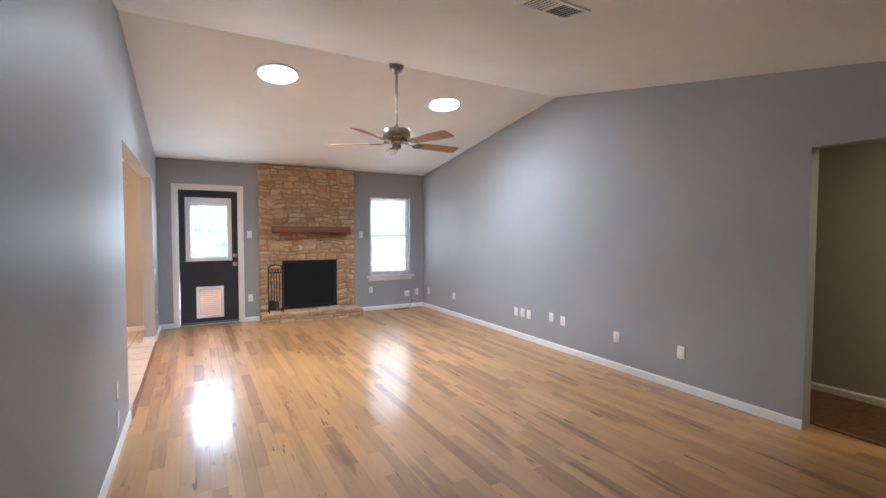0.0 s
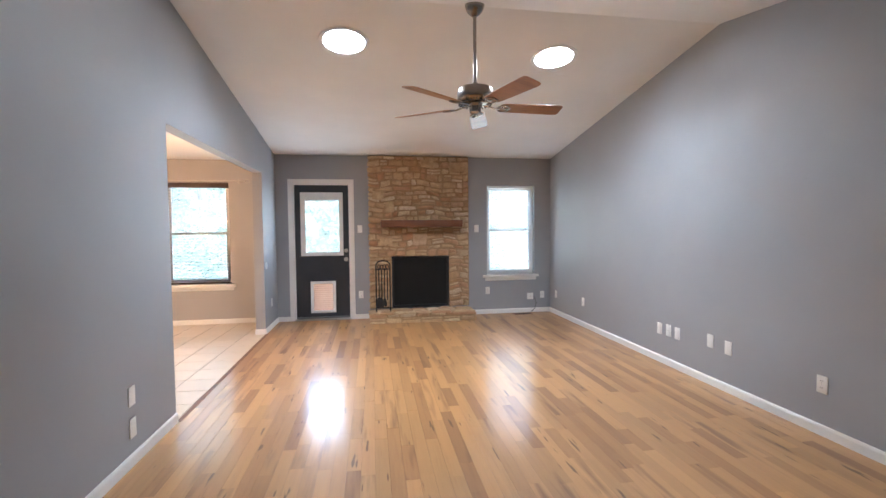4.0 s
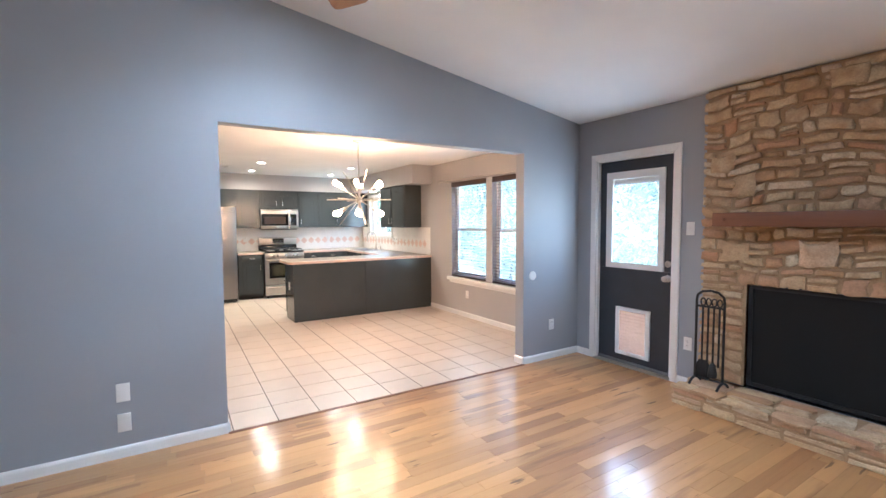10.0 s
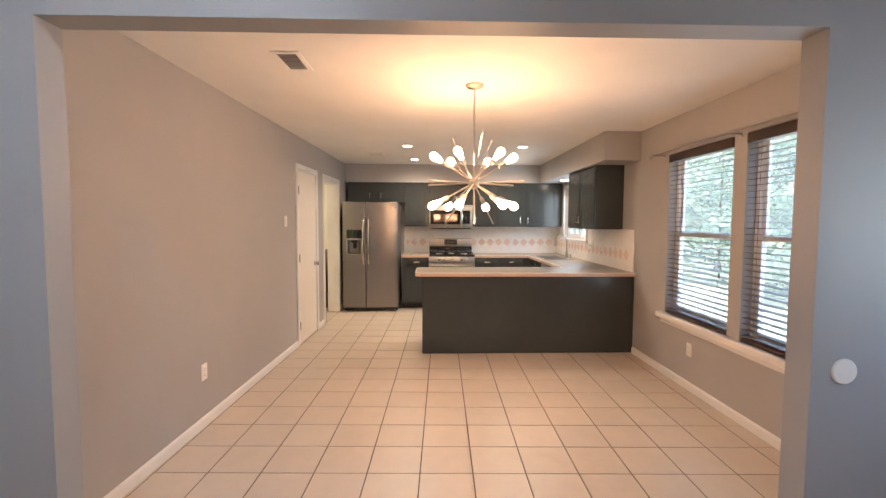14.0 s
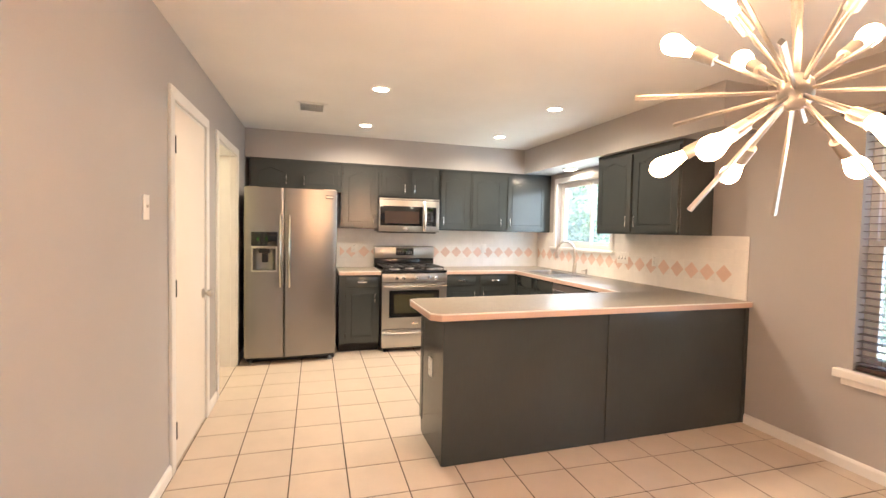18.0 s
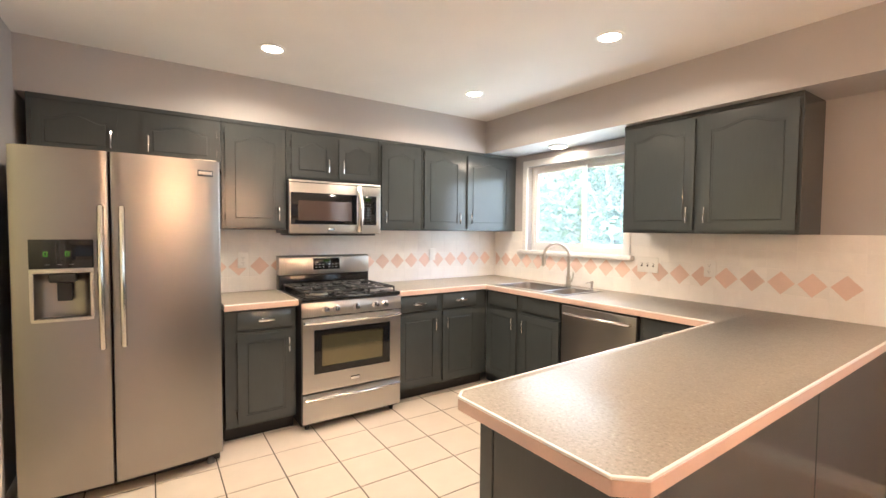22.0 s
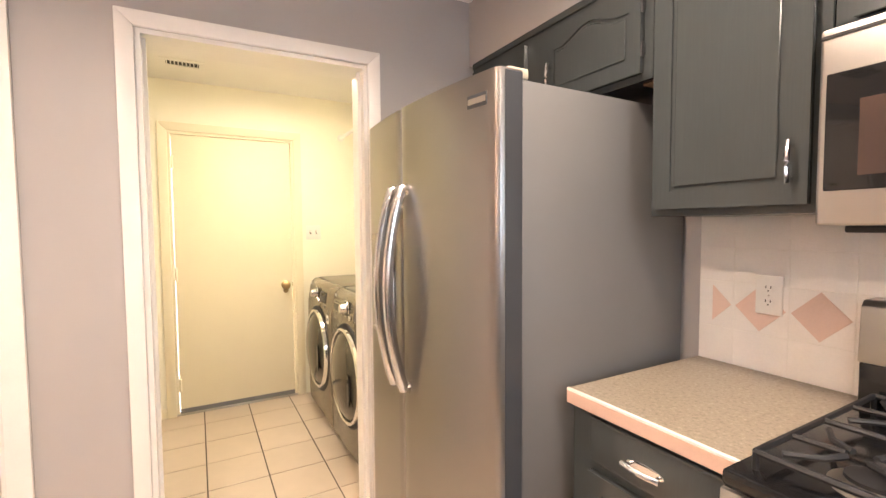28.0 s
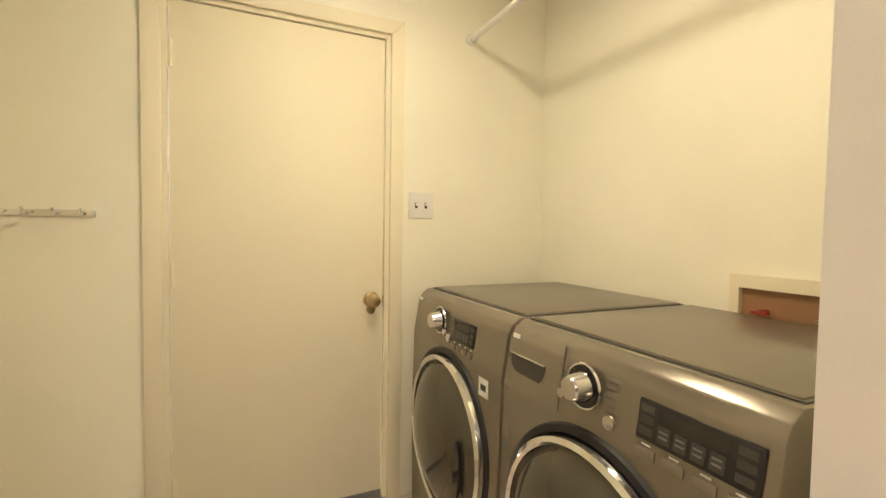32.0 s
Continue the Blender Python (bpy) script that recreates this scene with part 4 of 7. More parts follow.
def block(u0, u1, v0, v1, depth, rng, m, box_=None):
    """A rough stone: an uneven outline with a bulging, chipped face."""
    w, h = u1 - u0, v1 - v0
    j = min(w, h) * 0.26
    ring = []
    for fu, fv in ((0, 0.04), (0.28, 0), (0.72, 0), (1, 0.05), (1, 0.55), (0.97, 1), (0.6, 1), (0.25, 0.98), (0.02, 0.95), (0, 0.5)):
        ring.append((u0 + w * fu + rng.uniform(-j, j) * 0.5, v0 + h * fv + rng.uniform(-j, j) * 0.5))
    if box_:
        ring = [sway(u, v, box_) for u, v in ring]
    cu, cv = sum(p[0] for p in ring) / 10, sum(p[1] for p in ring) / 10
    bm = bmesh.new()
    base = [bm.verts.new((u, v, 0)) for u, v in ring]
    mid = [bm.verts.new((u, v, depth * rng.uniform(0.5, 0.75))) for u, v in ring]
    k = min(w, h) * 0.2
    top = []
    for u, v in ring:
        du, dv = cu - u, cv - v
        d = math.hypot(du, dv) or 1
        top.append(bm.verts.new((u + du / d * k * rng.uniform(0.6, 1.3), v + dv / d * k * rng.uniform(0.6, 1.2), depth * rng.uniform(0.82, 1.08))))
    n = len(ring)
    for i in range(n):
        q = (i + 1) % n
        bm.faces.new((base[i], base[q], mid[q], mid[i]))
        bm.faces.new((mid[i], mid[q], top[q], top[i]))
    c1 = bm.verts.new((cu - w * 0.18, cv + h * rng.uniform(-0.08, 0.08), depth * rng.uniform(0.95, 1.2)))
    c2 = bm.verts.new((cu + w * 0.18, cv + h * rng.uniform(-0.08, 0.08), depth * rng.uniform(0.95, 1.2)))
    for i in range(n):
        q = (i + 1) % n
        a = c1 if (top[i].co.x + top[q].co.x) / 2 < cu else c2
        bm.faces.new((top[i], top[q], a))
    for i in range(n):
        q = (i + 1) % n
        s1 = (top[i].co.x + top[q].co.x) / 2 < cu
        r = (q + 1) % n
        s2 = (top[q].co.x + top[r].co.x) / 2 < cu
        if s1 != s2:
            bm.faces.new((top[q], c2 if s1 else c1, c1 if s1 else c2))
    bmesh.ops.recalc_face_normals(bm, faces=bm.faces[:])
    bm.transform(m)
    return bm


def course_wall(parent, m, u0, u1, v0, v1, rng, void=None, low=0.05, high=0.105, short=0.10, long=0.34, depth=0.035, box_=None):
    """Coursed rubble on an upright or level face; void: a hole (u0, u1, v0, v1)."""
    gap = 0.022
    v = v0
    while v < v1 - 0.02:
        hgt = rng.uniform(low, high)
        if void and v < void[3] < v + hgt + 0.04:
            hgt = void[3] - v
        if v + hgt > v1 - low * 0.7:
            hgt = v1 - v
        runs = [(u0, u1)]
        if void and v < void[3] - 0.01 and v + hgt > void[2] + 0.01:
            runs = [(u0, void[0]), (void[1], u1)]
        for a, b in runs:
            u = a
            while u < b - 0.02:
                w = rng.uniform(short, long) * (1.0 if hgt < 0.08 else 0.8)
                if u + w > b - short * 0.8:
                    w = b - u
                if hgt > 0.085 and rng.random() < 0.4 and w > 0.12:
                    cut = rng.uniform(0.4, 0.6) * hgt
                    part("stone", block(u, u + w - gap, v, v + cut - gap * 0.8, depth * rng.uniform(0.7, 1.2), rng, m, box_), M_STONE, parent, "", 50)
                    part("stone", block(u, u + w - gap, v + cut, v + hgt - gap, depth * rng.uniform(0.7, 1.2), rng, m, box_), M_STONE, parent, "", 50)
                else:
                    part("stone", block(u, u + w - gap, v, v + hgt - gap, depth * rng.uniform(0.7, 1.25), rng, m, box_), M_STONE, parent, "", 50)
                u += w
        v += hgt


rng = random.Random(5)
fp = tagged(thing("fireplace", (2.19, -0.04, 0), "limestone fireplace rising to the ceiling with raised hearth", "fireplace"), kind="structure")
FBX = (1.735, 2.655, 0.17, 0.975)
part("core", joined(box((1.40, -0.055, 0.16), (FBX[0], 0.0, EAVE)), box((FBX[1], -0.055, 0.16), (2.975, 0.0, EAVE)), box((FBX[0], -0.055, FBX[3]), (FBX[1], 0.0, EAVE)), box((1.40, -0.45, 0.0), (2.985, 0.0, 0.135))), M_MORTAR, fp, "tan mortar bed")
mfp = facing("S", 0, -0.052, 0)
course_wall(fp, mfp, 1.385, 2.985, 0.165, EAVE + 0.008, rng, FBX, 0.055, 0.12, 0.09, 0.30, 0.029, (1.385, 2.985, 0.165, EAVE))
for u, v, w, h in ((2.66, 2.30, 0.30, 0.16), (2.20, 2.36, 0.20, 0.12), (1.62, 1.66, 0.17, 0.17), (1.45, 1.86, 0.18, 0.15), (1.55, 1.16, 0.2, 0.14), (2.06, 1.14, 0.22, 0.2)):
    part("stone", block(u, u + w, v, v + h, 0.05, rng, mfp), M_STONE, fp, "larger pale limestone block", 50)
course_wall(fp, facing("S", 0, -0.447, 0), 1.385, 2.995, 0.0, 0.15, rng, None, 0.07, 0.15, 0.16, 0.42, 0.016)
course_wall(fp, facing("E", 2.98, 0, 0), -0.45, -0.02, 0.0, 0.15, rng, None, 0.06, 0.085, 0.1, 0.22, 0.025)
course_wall(fp, facing("W", 1.405, 0, 0), 0.02, 0.45, 0.0, 0.15, rng, None, 0.06, 0.085, 0.1, 0.22, 0.025)
flat = Matrix.Translation((0, 0, 0.133))
course_wall(fp, flat, 1.39, 2.99, -0.48, -0.06, rng, None, 0.12, 0.2, 0.18, 0.42, 0.03)
# firebox, screen
part("firebox", joined(box((FBX[0] - 0.02, 0.0, 0.14), (FBX[1] + 0.02, 0.012, 1.0)), box((FBX[0] - 0.004, -0.05, 0.15), (FBX[0], 0.0, 0.98)), box((FBX[1], -0.05, 0.15), (FBX[1] + 0.004, 0.0, 0.98))), M_SOOT, fp, "sooty black firebox")
sc = thing("fire_screen", (2.195, -0.075, 0.165), "black framed mesh fire screen over the firebox", "fire screen")
msc = facing("S", 0, -0.012, 0)
part("screen_frame", ring_frame([(1.742, 0.172), (2.648, 0.172), (2.648, 0.968), (1.742, 0.968)], [(1.772, 0.2), (2.618, 0.2), (2.618, 0.94), (1.772, 0.94)], 0.02, msc), M_BLACK, sc)
part("mesh", fbox(msc, (1.765, 0.19, 0.004), (2.625, 0.95, 0.009)), M_SOOT, sc, "fine black mesh")
for x in (2.02, 2.10):
    part("damper_key", rod((x, -0.10, 0.985), (x, -0.12, 0.985), 0.005, n=8), M_BLACK, sc)
mt = thing("mantel_shelf", (2.2, -0.18, 1.43), "dark stained rough-sawn beam mantel on the stone chimney", "mantel")
bm = box((1.572, -0.288, 1.432), (2.832, -0.06, 1.538), 0.006, 2)
part("beam", bm, M_MANTEL, mt)
for x in (1.66, 2.72):
    part("knot", lathe([(0.001, 0), (0.013, 0), (0.009, 0.003), (0.001, 0.004)], (x, -0.288, 1.485), "-Y", 12), M_MANTEL, mt)

# fire tools
ft = thing("fireplace_tool_set", (1.59, -0.31, 0.168), "black wrought-iron fireplace tools on an arched stand", "fire tools")
y, zb = -0.31, 0.168
for sx in (-1, 1):
    x = 1.592 + sx * 0.105
    part("upright", tube([(x, y, zb + 0.05), (x, y, zb + 0.68), (1.592 + sx * 0.098, y, zb + 0.72), (1.592 + sx * 0.06, y, zb + 0.75), (1.592, y, zb + 0.76)], 0.0098, 8, up=(0, 1, 0)), M_BLACK, ft)
    part("foot", tube([(x - sx * 0.0, y - 0.085, zb + 0.005), (x, y - 0.05, zb + 0.035), (x, y, zb + 0.05), (x, y + 0.05, zb + 0.035), (x, y + 0.085, zb + 0.005)], 0.0098, 8), M_BLACK, ft)
part("base_bar", tube([(1.487, y, zb + 0.05), (1.697, y, zb + 0.05)], 0.009, 8), M_BLACK, ft)
part("hanger_bar", tube([(1.49, y, zb + 0.63), (1.694, y, zb + 0.63)], 0.0085, 8), M_BLACK, ft)
for i, x in enumerate((1.53, 1.572, 1.614, 1.656)):
    loop = [(x + 0.018 * math.sin(a), y + 0.014, zb + 0.665 - 0.03 * math.cos(a)) for a in (math.tau * k / 14 for k in range(15))]
    t_ = part(("shovel", "poker", "brush", "tongs")[i], joined(tube(loop, 0.0058, 6, up=(0, 1, 0)), rod((x, y + 0.014, zb + 0.635), (x, y + 0.014, zb + 0.16), 0.0078, n=8)), M_BLACK, ft)
    if i == 0:
        part("blade", slab([(-0.055, 0), (0.055, 0), (0.06, 0.1), (0.03, 0.15), (-0.03, 0.15), (-0.06, 0.1)], 0.004, facing("S", x + 0.01, y + 0.018, zb + 0.045), 0.001), M_BLACK, t_)
    elif i == 2:
        part("bristles", lathe([(0.001, 0), (0.03, 0), (0.034, 0.03), (0.022, 0.1), (0.008, 0.12), (0.001, 0.12)], (x, y + 0.014, zb + 0.07), "Z", 14), M_BLACK, t_)
    elif i == 1:
        part("tip", tube([(x, y + 0.014, zb + 0.16), (x, y + 0.014, zb + 0.1), (x + 0.02, y + 0.014, zb + 0.085)], 0.0078, 8), M_BLACK, t_)


def plate(kind, side, x, y, z, w=0.072, h=0.116, label="", slots=True, gang=1, horizontal=False):
    """A wall plate: outlet, switch or blank, on a wall that looks to side."""
    root = thing({"outlet": "wall_outlet", "switch": "light_switch", "blank": "blank_plate", "jack": "wall_jack"}[kind], (x, y, z), label, {"outlet": "outlet", "switch": "switch"}.get(kind, "wall plate"), "wall plates")
    m = facing(side, x, y, z)
    part("cover_plate", fbox(m, (-w / 2, -h / 2, 0), (w / 2, h / 2, 0.006), 0.002), M_PLATE, root)
    if kind == "outlet":
        for dz in (-0.021, 0.021):
            s = part("socket", slab([(0.017 * math.cos(a), 0.014 * math.sin(a)) for a in (math.tau * k / 14 for k in range(14))], 0.003, m @ Matrix.Translation((0, dz, 0.006))), M_PLATE, root)
            for dx in (-0.0065, 0.0065):
                part("slot", fbox(m, (dx - 0.0013, dz + 0.0, 0.0085), (dx + 0.0013, dz + 0.008, 0.0096)), M_SLOT, s)
            part("slot", fbox(m, (-0.002, dz - 0.009, 0.0085), (0.002, dz - 0.005, 0.0096)), M_SLOT, s)
        part("screw", lathe([(0.001, 0), (0.003, 0), (0.001, 0.001)], m @ Vector((0, 0, 0.006)), {"S": "-Y", "N": "Y", "E": "X", "W": "-X"}[side], 8), M_NICKEL, root)
    elif kind == "switch":
        for g in range(gang):
            dx = (g - (gang - 1) / 2) * 0.046
            part("toggle_slot", fbox(m, (dx - 0.006, -0.013, 0.0055), (dx + 0.006, 0.013, 0.0068)), M_SLOT if gang > 1 else M_PLATE, root)
            part("toggle", fbox(m, (dx - 0.004, -0.002, 0.006), (dx + 0.004, 0.011, 0.016), 0.0015), M_PLATE, root)
    elif kind == "jack":
        part("jack", lathe([(0.001, 0), (0.006, 0), (0.006, 0.008), (0.003, 0.009), (0.001, 0.009)], m @ Vector((0, 0, 0.006)), {"S": "-Y", "N": "Y", "E": "X", "W": "-X"}[side], 10), M_NICKEL, root)
    else:
        for dz in (-0.03, 0.03):
            part("screw", lathe([(0.001, 0), (0.003, 0), (0.001, 0.001)], m @ Vector((0, dz, 0.006)), {"S": "-Y", "N": "Y", "E": "X", "W": "-X"}[side], 8), M_PLATE, root)
    return root


for y, z, k in ((-5.30, 0.352, "blank"), (-4.58, 0.342, "outlet"), (-3.79, 0.375, "blank"), (-3.59, 0.388, "blank"), (-3.16, 0.352, "blank"), (-3.03, 0.355, "jack"), (-2.89, 0.348, "blank"), (-1.19, 0.35, "outlet"), (-0.25, 0.325, "outlet")):
    plate(k, "W", E_X, y, z, label={"blank": "blank white cover plate low on the grey wall", "outlet": "white duplex outlet low on the grey wall", "jack": "white cable jack plate low on the grey wall"}[k])
plate("blank", "E", 0.0, -4.18, 0.415, label="blank white cover plate above another low on the wall")
plate("blank", "E", 0.0, -4.18, 0.222, label="blank white cover plate beneath another low on the wall")
plate("outlet", "E", 0.0, -0.412, 0.37, label="white duplex outlet beside the dining opening")
plate("switch", "S", 1.252, 0.0, 1.41, label="white light switch beside the back door")
plate("outlet", "S", 1.254, 0.0, 0.382, label="white duplex outlet beside the back door")
plate("switch", "S", 3.116, 0.0, 1.40, label="white light switch beside the chimney")
plate("outlet", "S", 3.30, 0.0, 0.382, label="white duplex outlet under the window sill")
plate("jack", "S", 4.03, 0.0, 0.27, 0.105, 0.105, label="white square cable plate near the corner")
plate("jack", "S", 4.24, 0.0, 0.29, label="white cable jack plate in the corner")
ds = thing("round_wall_cover", (0, -0.69, 0.917), "small round white cover on the grey wall", "wall plate")
part("disc", lathe([(0.001, 0), (0.048, 0), (0.048, 0.005), (0.044, 0.009), (0.001, 0.011)], (0, -0.69, 0.917), "X", 26), M_PLATE, ds)
cab = thing("cable", (4.08, -0.06, 0.0), "thin black cable hanging from the wall plate", "cable")
part("lead", tube([(4.06, -0.012, 0.27), (4.09, -0.05, 0.25), (4.11, -0.07, 0.17), (4.08, -0.09, 0.08), (4.0, -0.11, 0.02), (3.9, -0.13, 0.008), (3.78, -0.12, 0.006)], 0.0035, 6), M_BLACK, cab)
part("plug", box((4.045, -0.026, 0.255), (4.075, -0.006, 0.29), 0.004), M_PLATE, cab)
fv = thing("floor_register", (3.86, -0.13, 0.0), "brown metal floor register under the window", "vent")
part("frame", ring_frame([(3.71, -0.185), (4.01, -0.185), (4.01, -0.075), (3.71, -0.075)], [(3.73, -0.165), (3.99, -0.165), (3.99, -0.095), (3.73, -0.095)], 0.005, Matrix.Translation((0, 0, 0.0))), M_MANTEL, fv)
for k in range(12):
    part("slat", box((3.735 + 0.0212 * k, -0.166, 0.0), (3.745 + 0.0212 * k, -0.094, 0.004)), M_BLACK, fv)

# ceiling fan
FX, FY, FZ = 2.24, -3.66, 2.345
fan = thing("ceiling_fan", (FX, FY, RIDGE_Z), "brushed nickel ceiling fan with five wooden blades", "ceiling fan")
part("canopy", lathe([(0.001, 0.0), (0.075, 0.0), (0.074, -0.02), (0.06, -0.055), (0.03, -0.085), (0.02, -0.09), (0.001, -0.09)], (FX, FY, RIDGE_Z - 0.002), "Z", 28), M_FANMETAL, fan, "domed nickel canopy")
part("downrod", rod((FX, FY, RIDGE_Z - 0.08), (FX, FY, FZ + 0.13), 0.0135, n=16), M_FANMETAL, fan)
part("collar", lathe([(0.001, 0), (0.032, 0), (0.026, 0.03), (0.018, 0.05), (0.001, 0.05)], (FX, FY, FZ + 0.13), "Z", 20), M_FANMETAL, fan)
part("motor_housing", lathe([(0.001, 0.015), (0.085, 0.015), (0.118, 0.03), (0.135, 0.045), (0.138, 0.055), (0.138, 0.115), (0.13, 0.13), (0.05, 0.138), (0.001, 0.138)], (FX, FY, FZ), "Z", 36), M_FANMETAL, fan, "drum-shaped nickel motor housing")
for k in range(30):
    a = math.tau * k / 30
    f = part("vent_fin", box((-0.004, -0.028, -0.003), (0.004, 0.028, 0.003)), M_BLACK, fan)
    f.location = (FX + 0.104 * math.cos(a), FY + 0.104 * math.sin(a), FZ + 0.021)
    f.rotation_euler = (radians(-28), 0, a - math.pi / 2)
part("switch_cup", lathe([(0.001, -0.062), (0.03, -0.06), (0.043, -0.05), (0.046, -0.03), (0.046, -0.005), (0.06, 0.012), (0.001, 0.014)], (FX, FY, FZ), "Z", 28), M_FANMETAL, fan)
part("finial", lathe([(0.001, -0.012), (0.008, -0.01), (0.01, 0), (0.001, 0)], (FX, FY, FZ - 0.062), "Z", 12), M_FANMETAL, fan)
for k in range(5):
    a = radians(72 * k + 1)
    turn = Matrix.Translation((FX, FY, FZ)) @ Matrix.Rotation(a, 4, "Z") @ Matrix.Translation((0, 0, -0.01))
    pitch = turn @ Matrix.Rotation(radians(-13), 4, "X")
    outline = [(0.20, -0.05), (0.23, -0.062), (0.45, -0.070), (0.66, -0.074), (0.69, -0.068), (0.70, -0.05), (0.70, 0.05), (0.69, 0.068), (0.66, 0.074), (0.45, 0.070), (0.23, 0.062), (0.20, 0.05)]
    bl = part("blade", slab(outline, 0.006, pitch, 0.0015, 1), M_BLADE, fan)
    arm = joined(tube([turn @ Vector(p) for p in ((0.07, 0, 0.012), (0.12, 0, 0.006), (0.16, 0, -0.004), (0.19, 0, 0.0))], 0.011, 8, flat=0.5))
    part("blade_iron", arm, M_FANMETAL, bl)
    loop = [pitch @ Vector((0.225 + 0.045 * math.cos(q), 0.045 * math.sin(q), -0.003)) for q in (math.tau * i / 18 for i in range(19))]
    part("blade_iron", joined(tube(loop, 0.006, 6), tube([pitch @ Vector((0.18, 0, -0.003)), pitch @ Vector((0.27, 0, -0.003))], 0.005, 6), tube([pitch @ Vector((0.2, -0.03, -0.003)), pitch @ Vector((0.26, 0.02, -0.003))], 0.004, 6)), M_FANMETAL, bl)

# sun tubes in the ceiling
slope = math.degrees(math.atan2(RIDGE_Z - EAVE, -RIDGE_Y))
for x, y in ((1.225, -3.06), (3.165, -2.99)):
    z = EAVE + (RIDGE_Z - EAVE) * y / RIDGE_Y
    st = thing("sun_tube", (x, y, z), "round daylight tube with white ring in the ceiling", "skylight", "ceiling sun tubes")
    m = Matrix.Translation((x, y, z - 0.002)) @ Matrix.Rotation(radians(-slope), 4, "X")
    bm = lathe([(0.175, -0.004), (0.195, -0.014), (0.215, -0.012), (0.218, 0.0), (0.175, 0.0)], (0, 0, 0), "Z", 40)
    bm.transform(m)
    part("trim_ring", bm, M_TRIM, st)
    bm = lathe([(0.001, -0.016), (0.1, -0.014), (0.178, -0.006), (0.178, -0.002), (0.001, -0.002)], (0, 0, 0), "Z", 40)
    bm.transform(m)
    part("diffuser", bm, M_WHITEGLOW, st, "glowing white diffuser")


def ceiling_vent(m, w, h, n, label, name="ceiling_vent", split=False):
    """A louvred grille; m: its centre, Z down out of the ceiling."""
    root = thing(name, m.translation, label, "vent", "ceiling vents")
    part("backing", fbox(m, (-w / 2 + 0.02, -h / 2 + 0.02, 0.0), (w / 2 - 0.02, h / 2 - 0.02, 0.002)), M_SLOT, root)
    part("frame", ring_frame([(-w / 2, -h / 2), (w / 2, -h / 2), (w / 2, h / 2), (-w / 2, h / 2)], [(-w / 2 + 0.028, -h / 2 + 0.028), (w / 2 - 0.028, -h / 2 + 0.028), (w / 2 - 0.028, h / 2 - 0.028), (-w / 2 + 0.028, h / 2 - 0.028)], 0.008, m), M_TRIM, root)
    for k in range(n):
        x = -w / 2 + 0.035 + (w - 0.07) * k / (n - 1)
        bm = box((-0.001, -h / 2 + 0.028, -0.0045), (0.001, h / 2 - 0.028, 0.0045))
        bm.transform(m @ Matrix.Translation((x, 0, 0.004)) @ Matrix.Rotation(radians(35 if x < 0 or not split else -35), 4, "Y"))
        part("slat", bm, M_TRIM, root)
    if split:
        part("divider", fbox(m, (-0.008, -h / 2 + 0.028, 0.0), (0.008, h / 2 - 0.028, 0.008)), M_TRIM, root)
    return root


down = Matrix.Rotation(radians(180), 4, "X")
ys = -5.88
zs = RIDGE_Z - 0.1796 * (RIDGE_Y - ys)
ceiling_vent(Matrix.Translation((2.21, ys, zs - 0.001)) @ Matrix.Rotation(radians(10.2), 4, "X") @ down, 0.38, 0.21, 14, "white louvred vent in the sloping ceiling", split=True)

# hall
sd = thing("smoke_detector", (5.47, -6.62, 2.215), "round white smoke detector high on the hall wall", "smoke detector")
part("body", lathe([(0.001, 0), (0.065, 0), (0.066, 0.015), (0.055, 0.035), (0.03, 0.042), (0.001, 0.042)], (5.48, -6.62, 2.215), "-X", 30), M_PLATE, sd)
part("grille", lathe([(0.018, 0), (0.03, 0), (0.028, 0.003), (0.018, 0.003)], (5.44, -6.62, 2.215), "-X", 24), M_SLOT, sd)
setting("threshold_hall", box((E_X + 0.17, HALL_S, -0.002), (E_X + 0.215, HALL_N, 0.012), 0.004), M_MANTEL, "dark wooden threshold strip at the hall", "threshold")

# ---- dining room and kitchen ----
# chandelier
CX, CY, CZ = -1.675, -1.925, 1.752
ch = thing("chandelier", (CX, CY, LOW), "brushed nickel starburst chandelier with lit filament bulbs", "chandelier")
part("canopy", lathe([(0.001, 0), (0.065, 0), (0.066, -0.008), (0.05, -0.022), (0.014, -0.03), (0.001, -0.03)], (CX, CY, LOW), "Z", 28), M_NICKEL, ch)
part("stem", rod((CX, CY, LOW - 0.025), (CX, CY, CZ + 0.03), 0.007), M_NICKEL, ch)
part("hub", lathe([(0.001, -0.045), (0.02, -0.042), (0.036, -0.025), (0.04, 0), (0.036, 0.025), (0.02, 0.042), (0.001, 0.045)], (CX, CY, CZ), "Z", 22), M_NICKEL, ch)
c0 = Vector((CX, CY, CZ))
for k in range(12):
    az = radians((-27 if k < 6 else -24) + 60 * (k % 6))
    el = radians(33 if k < 6 else -29)
    d = Vector((math.cos(az) * math.cos(el), math.sin(az) * math.cos(el), math.sin(el)))
    arm = part("arm", rod(c0 + d * 0.03, c0 + d * 0.22, 0.0055, n=10), M_NICKEL, ch)
    part("socket", rod(c0 + d * 0.215, c0 + d * 0.277, 0.016, 0.0185, 16), M_NICKEL, arm)
    bm = lathe([(0.001, 0.0), (0.014, 0.0), (0.016, 0.012), (0.024, 0.042), (0.031, 0.068), (0.0325, 0.085), (0.027, 0.102), (0.014, 0.114), (0.001, 0.117)], (0, 0, 0), "Z", 18)
    bm.transform(Matrix.Translation(c0 + d * 0.275) @ Matrix.Scale(0.88, 4) @ d.to_track_quat("Z", "Y").to_matrix().to_4x4())
    part("bulb", bm, M_BULB, arm, "lit clear filament bulb")
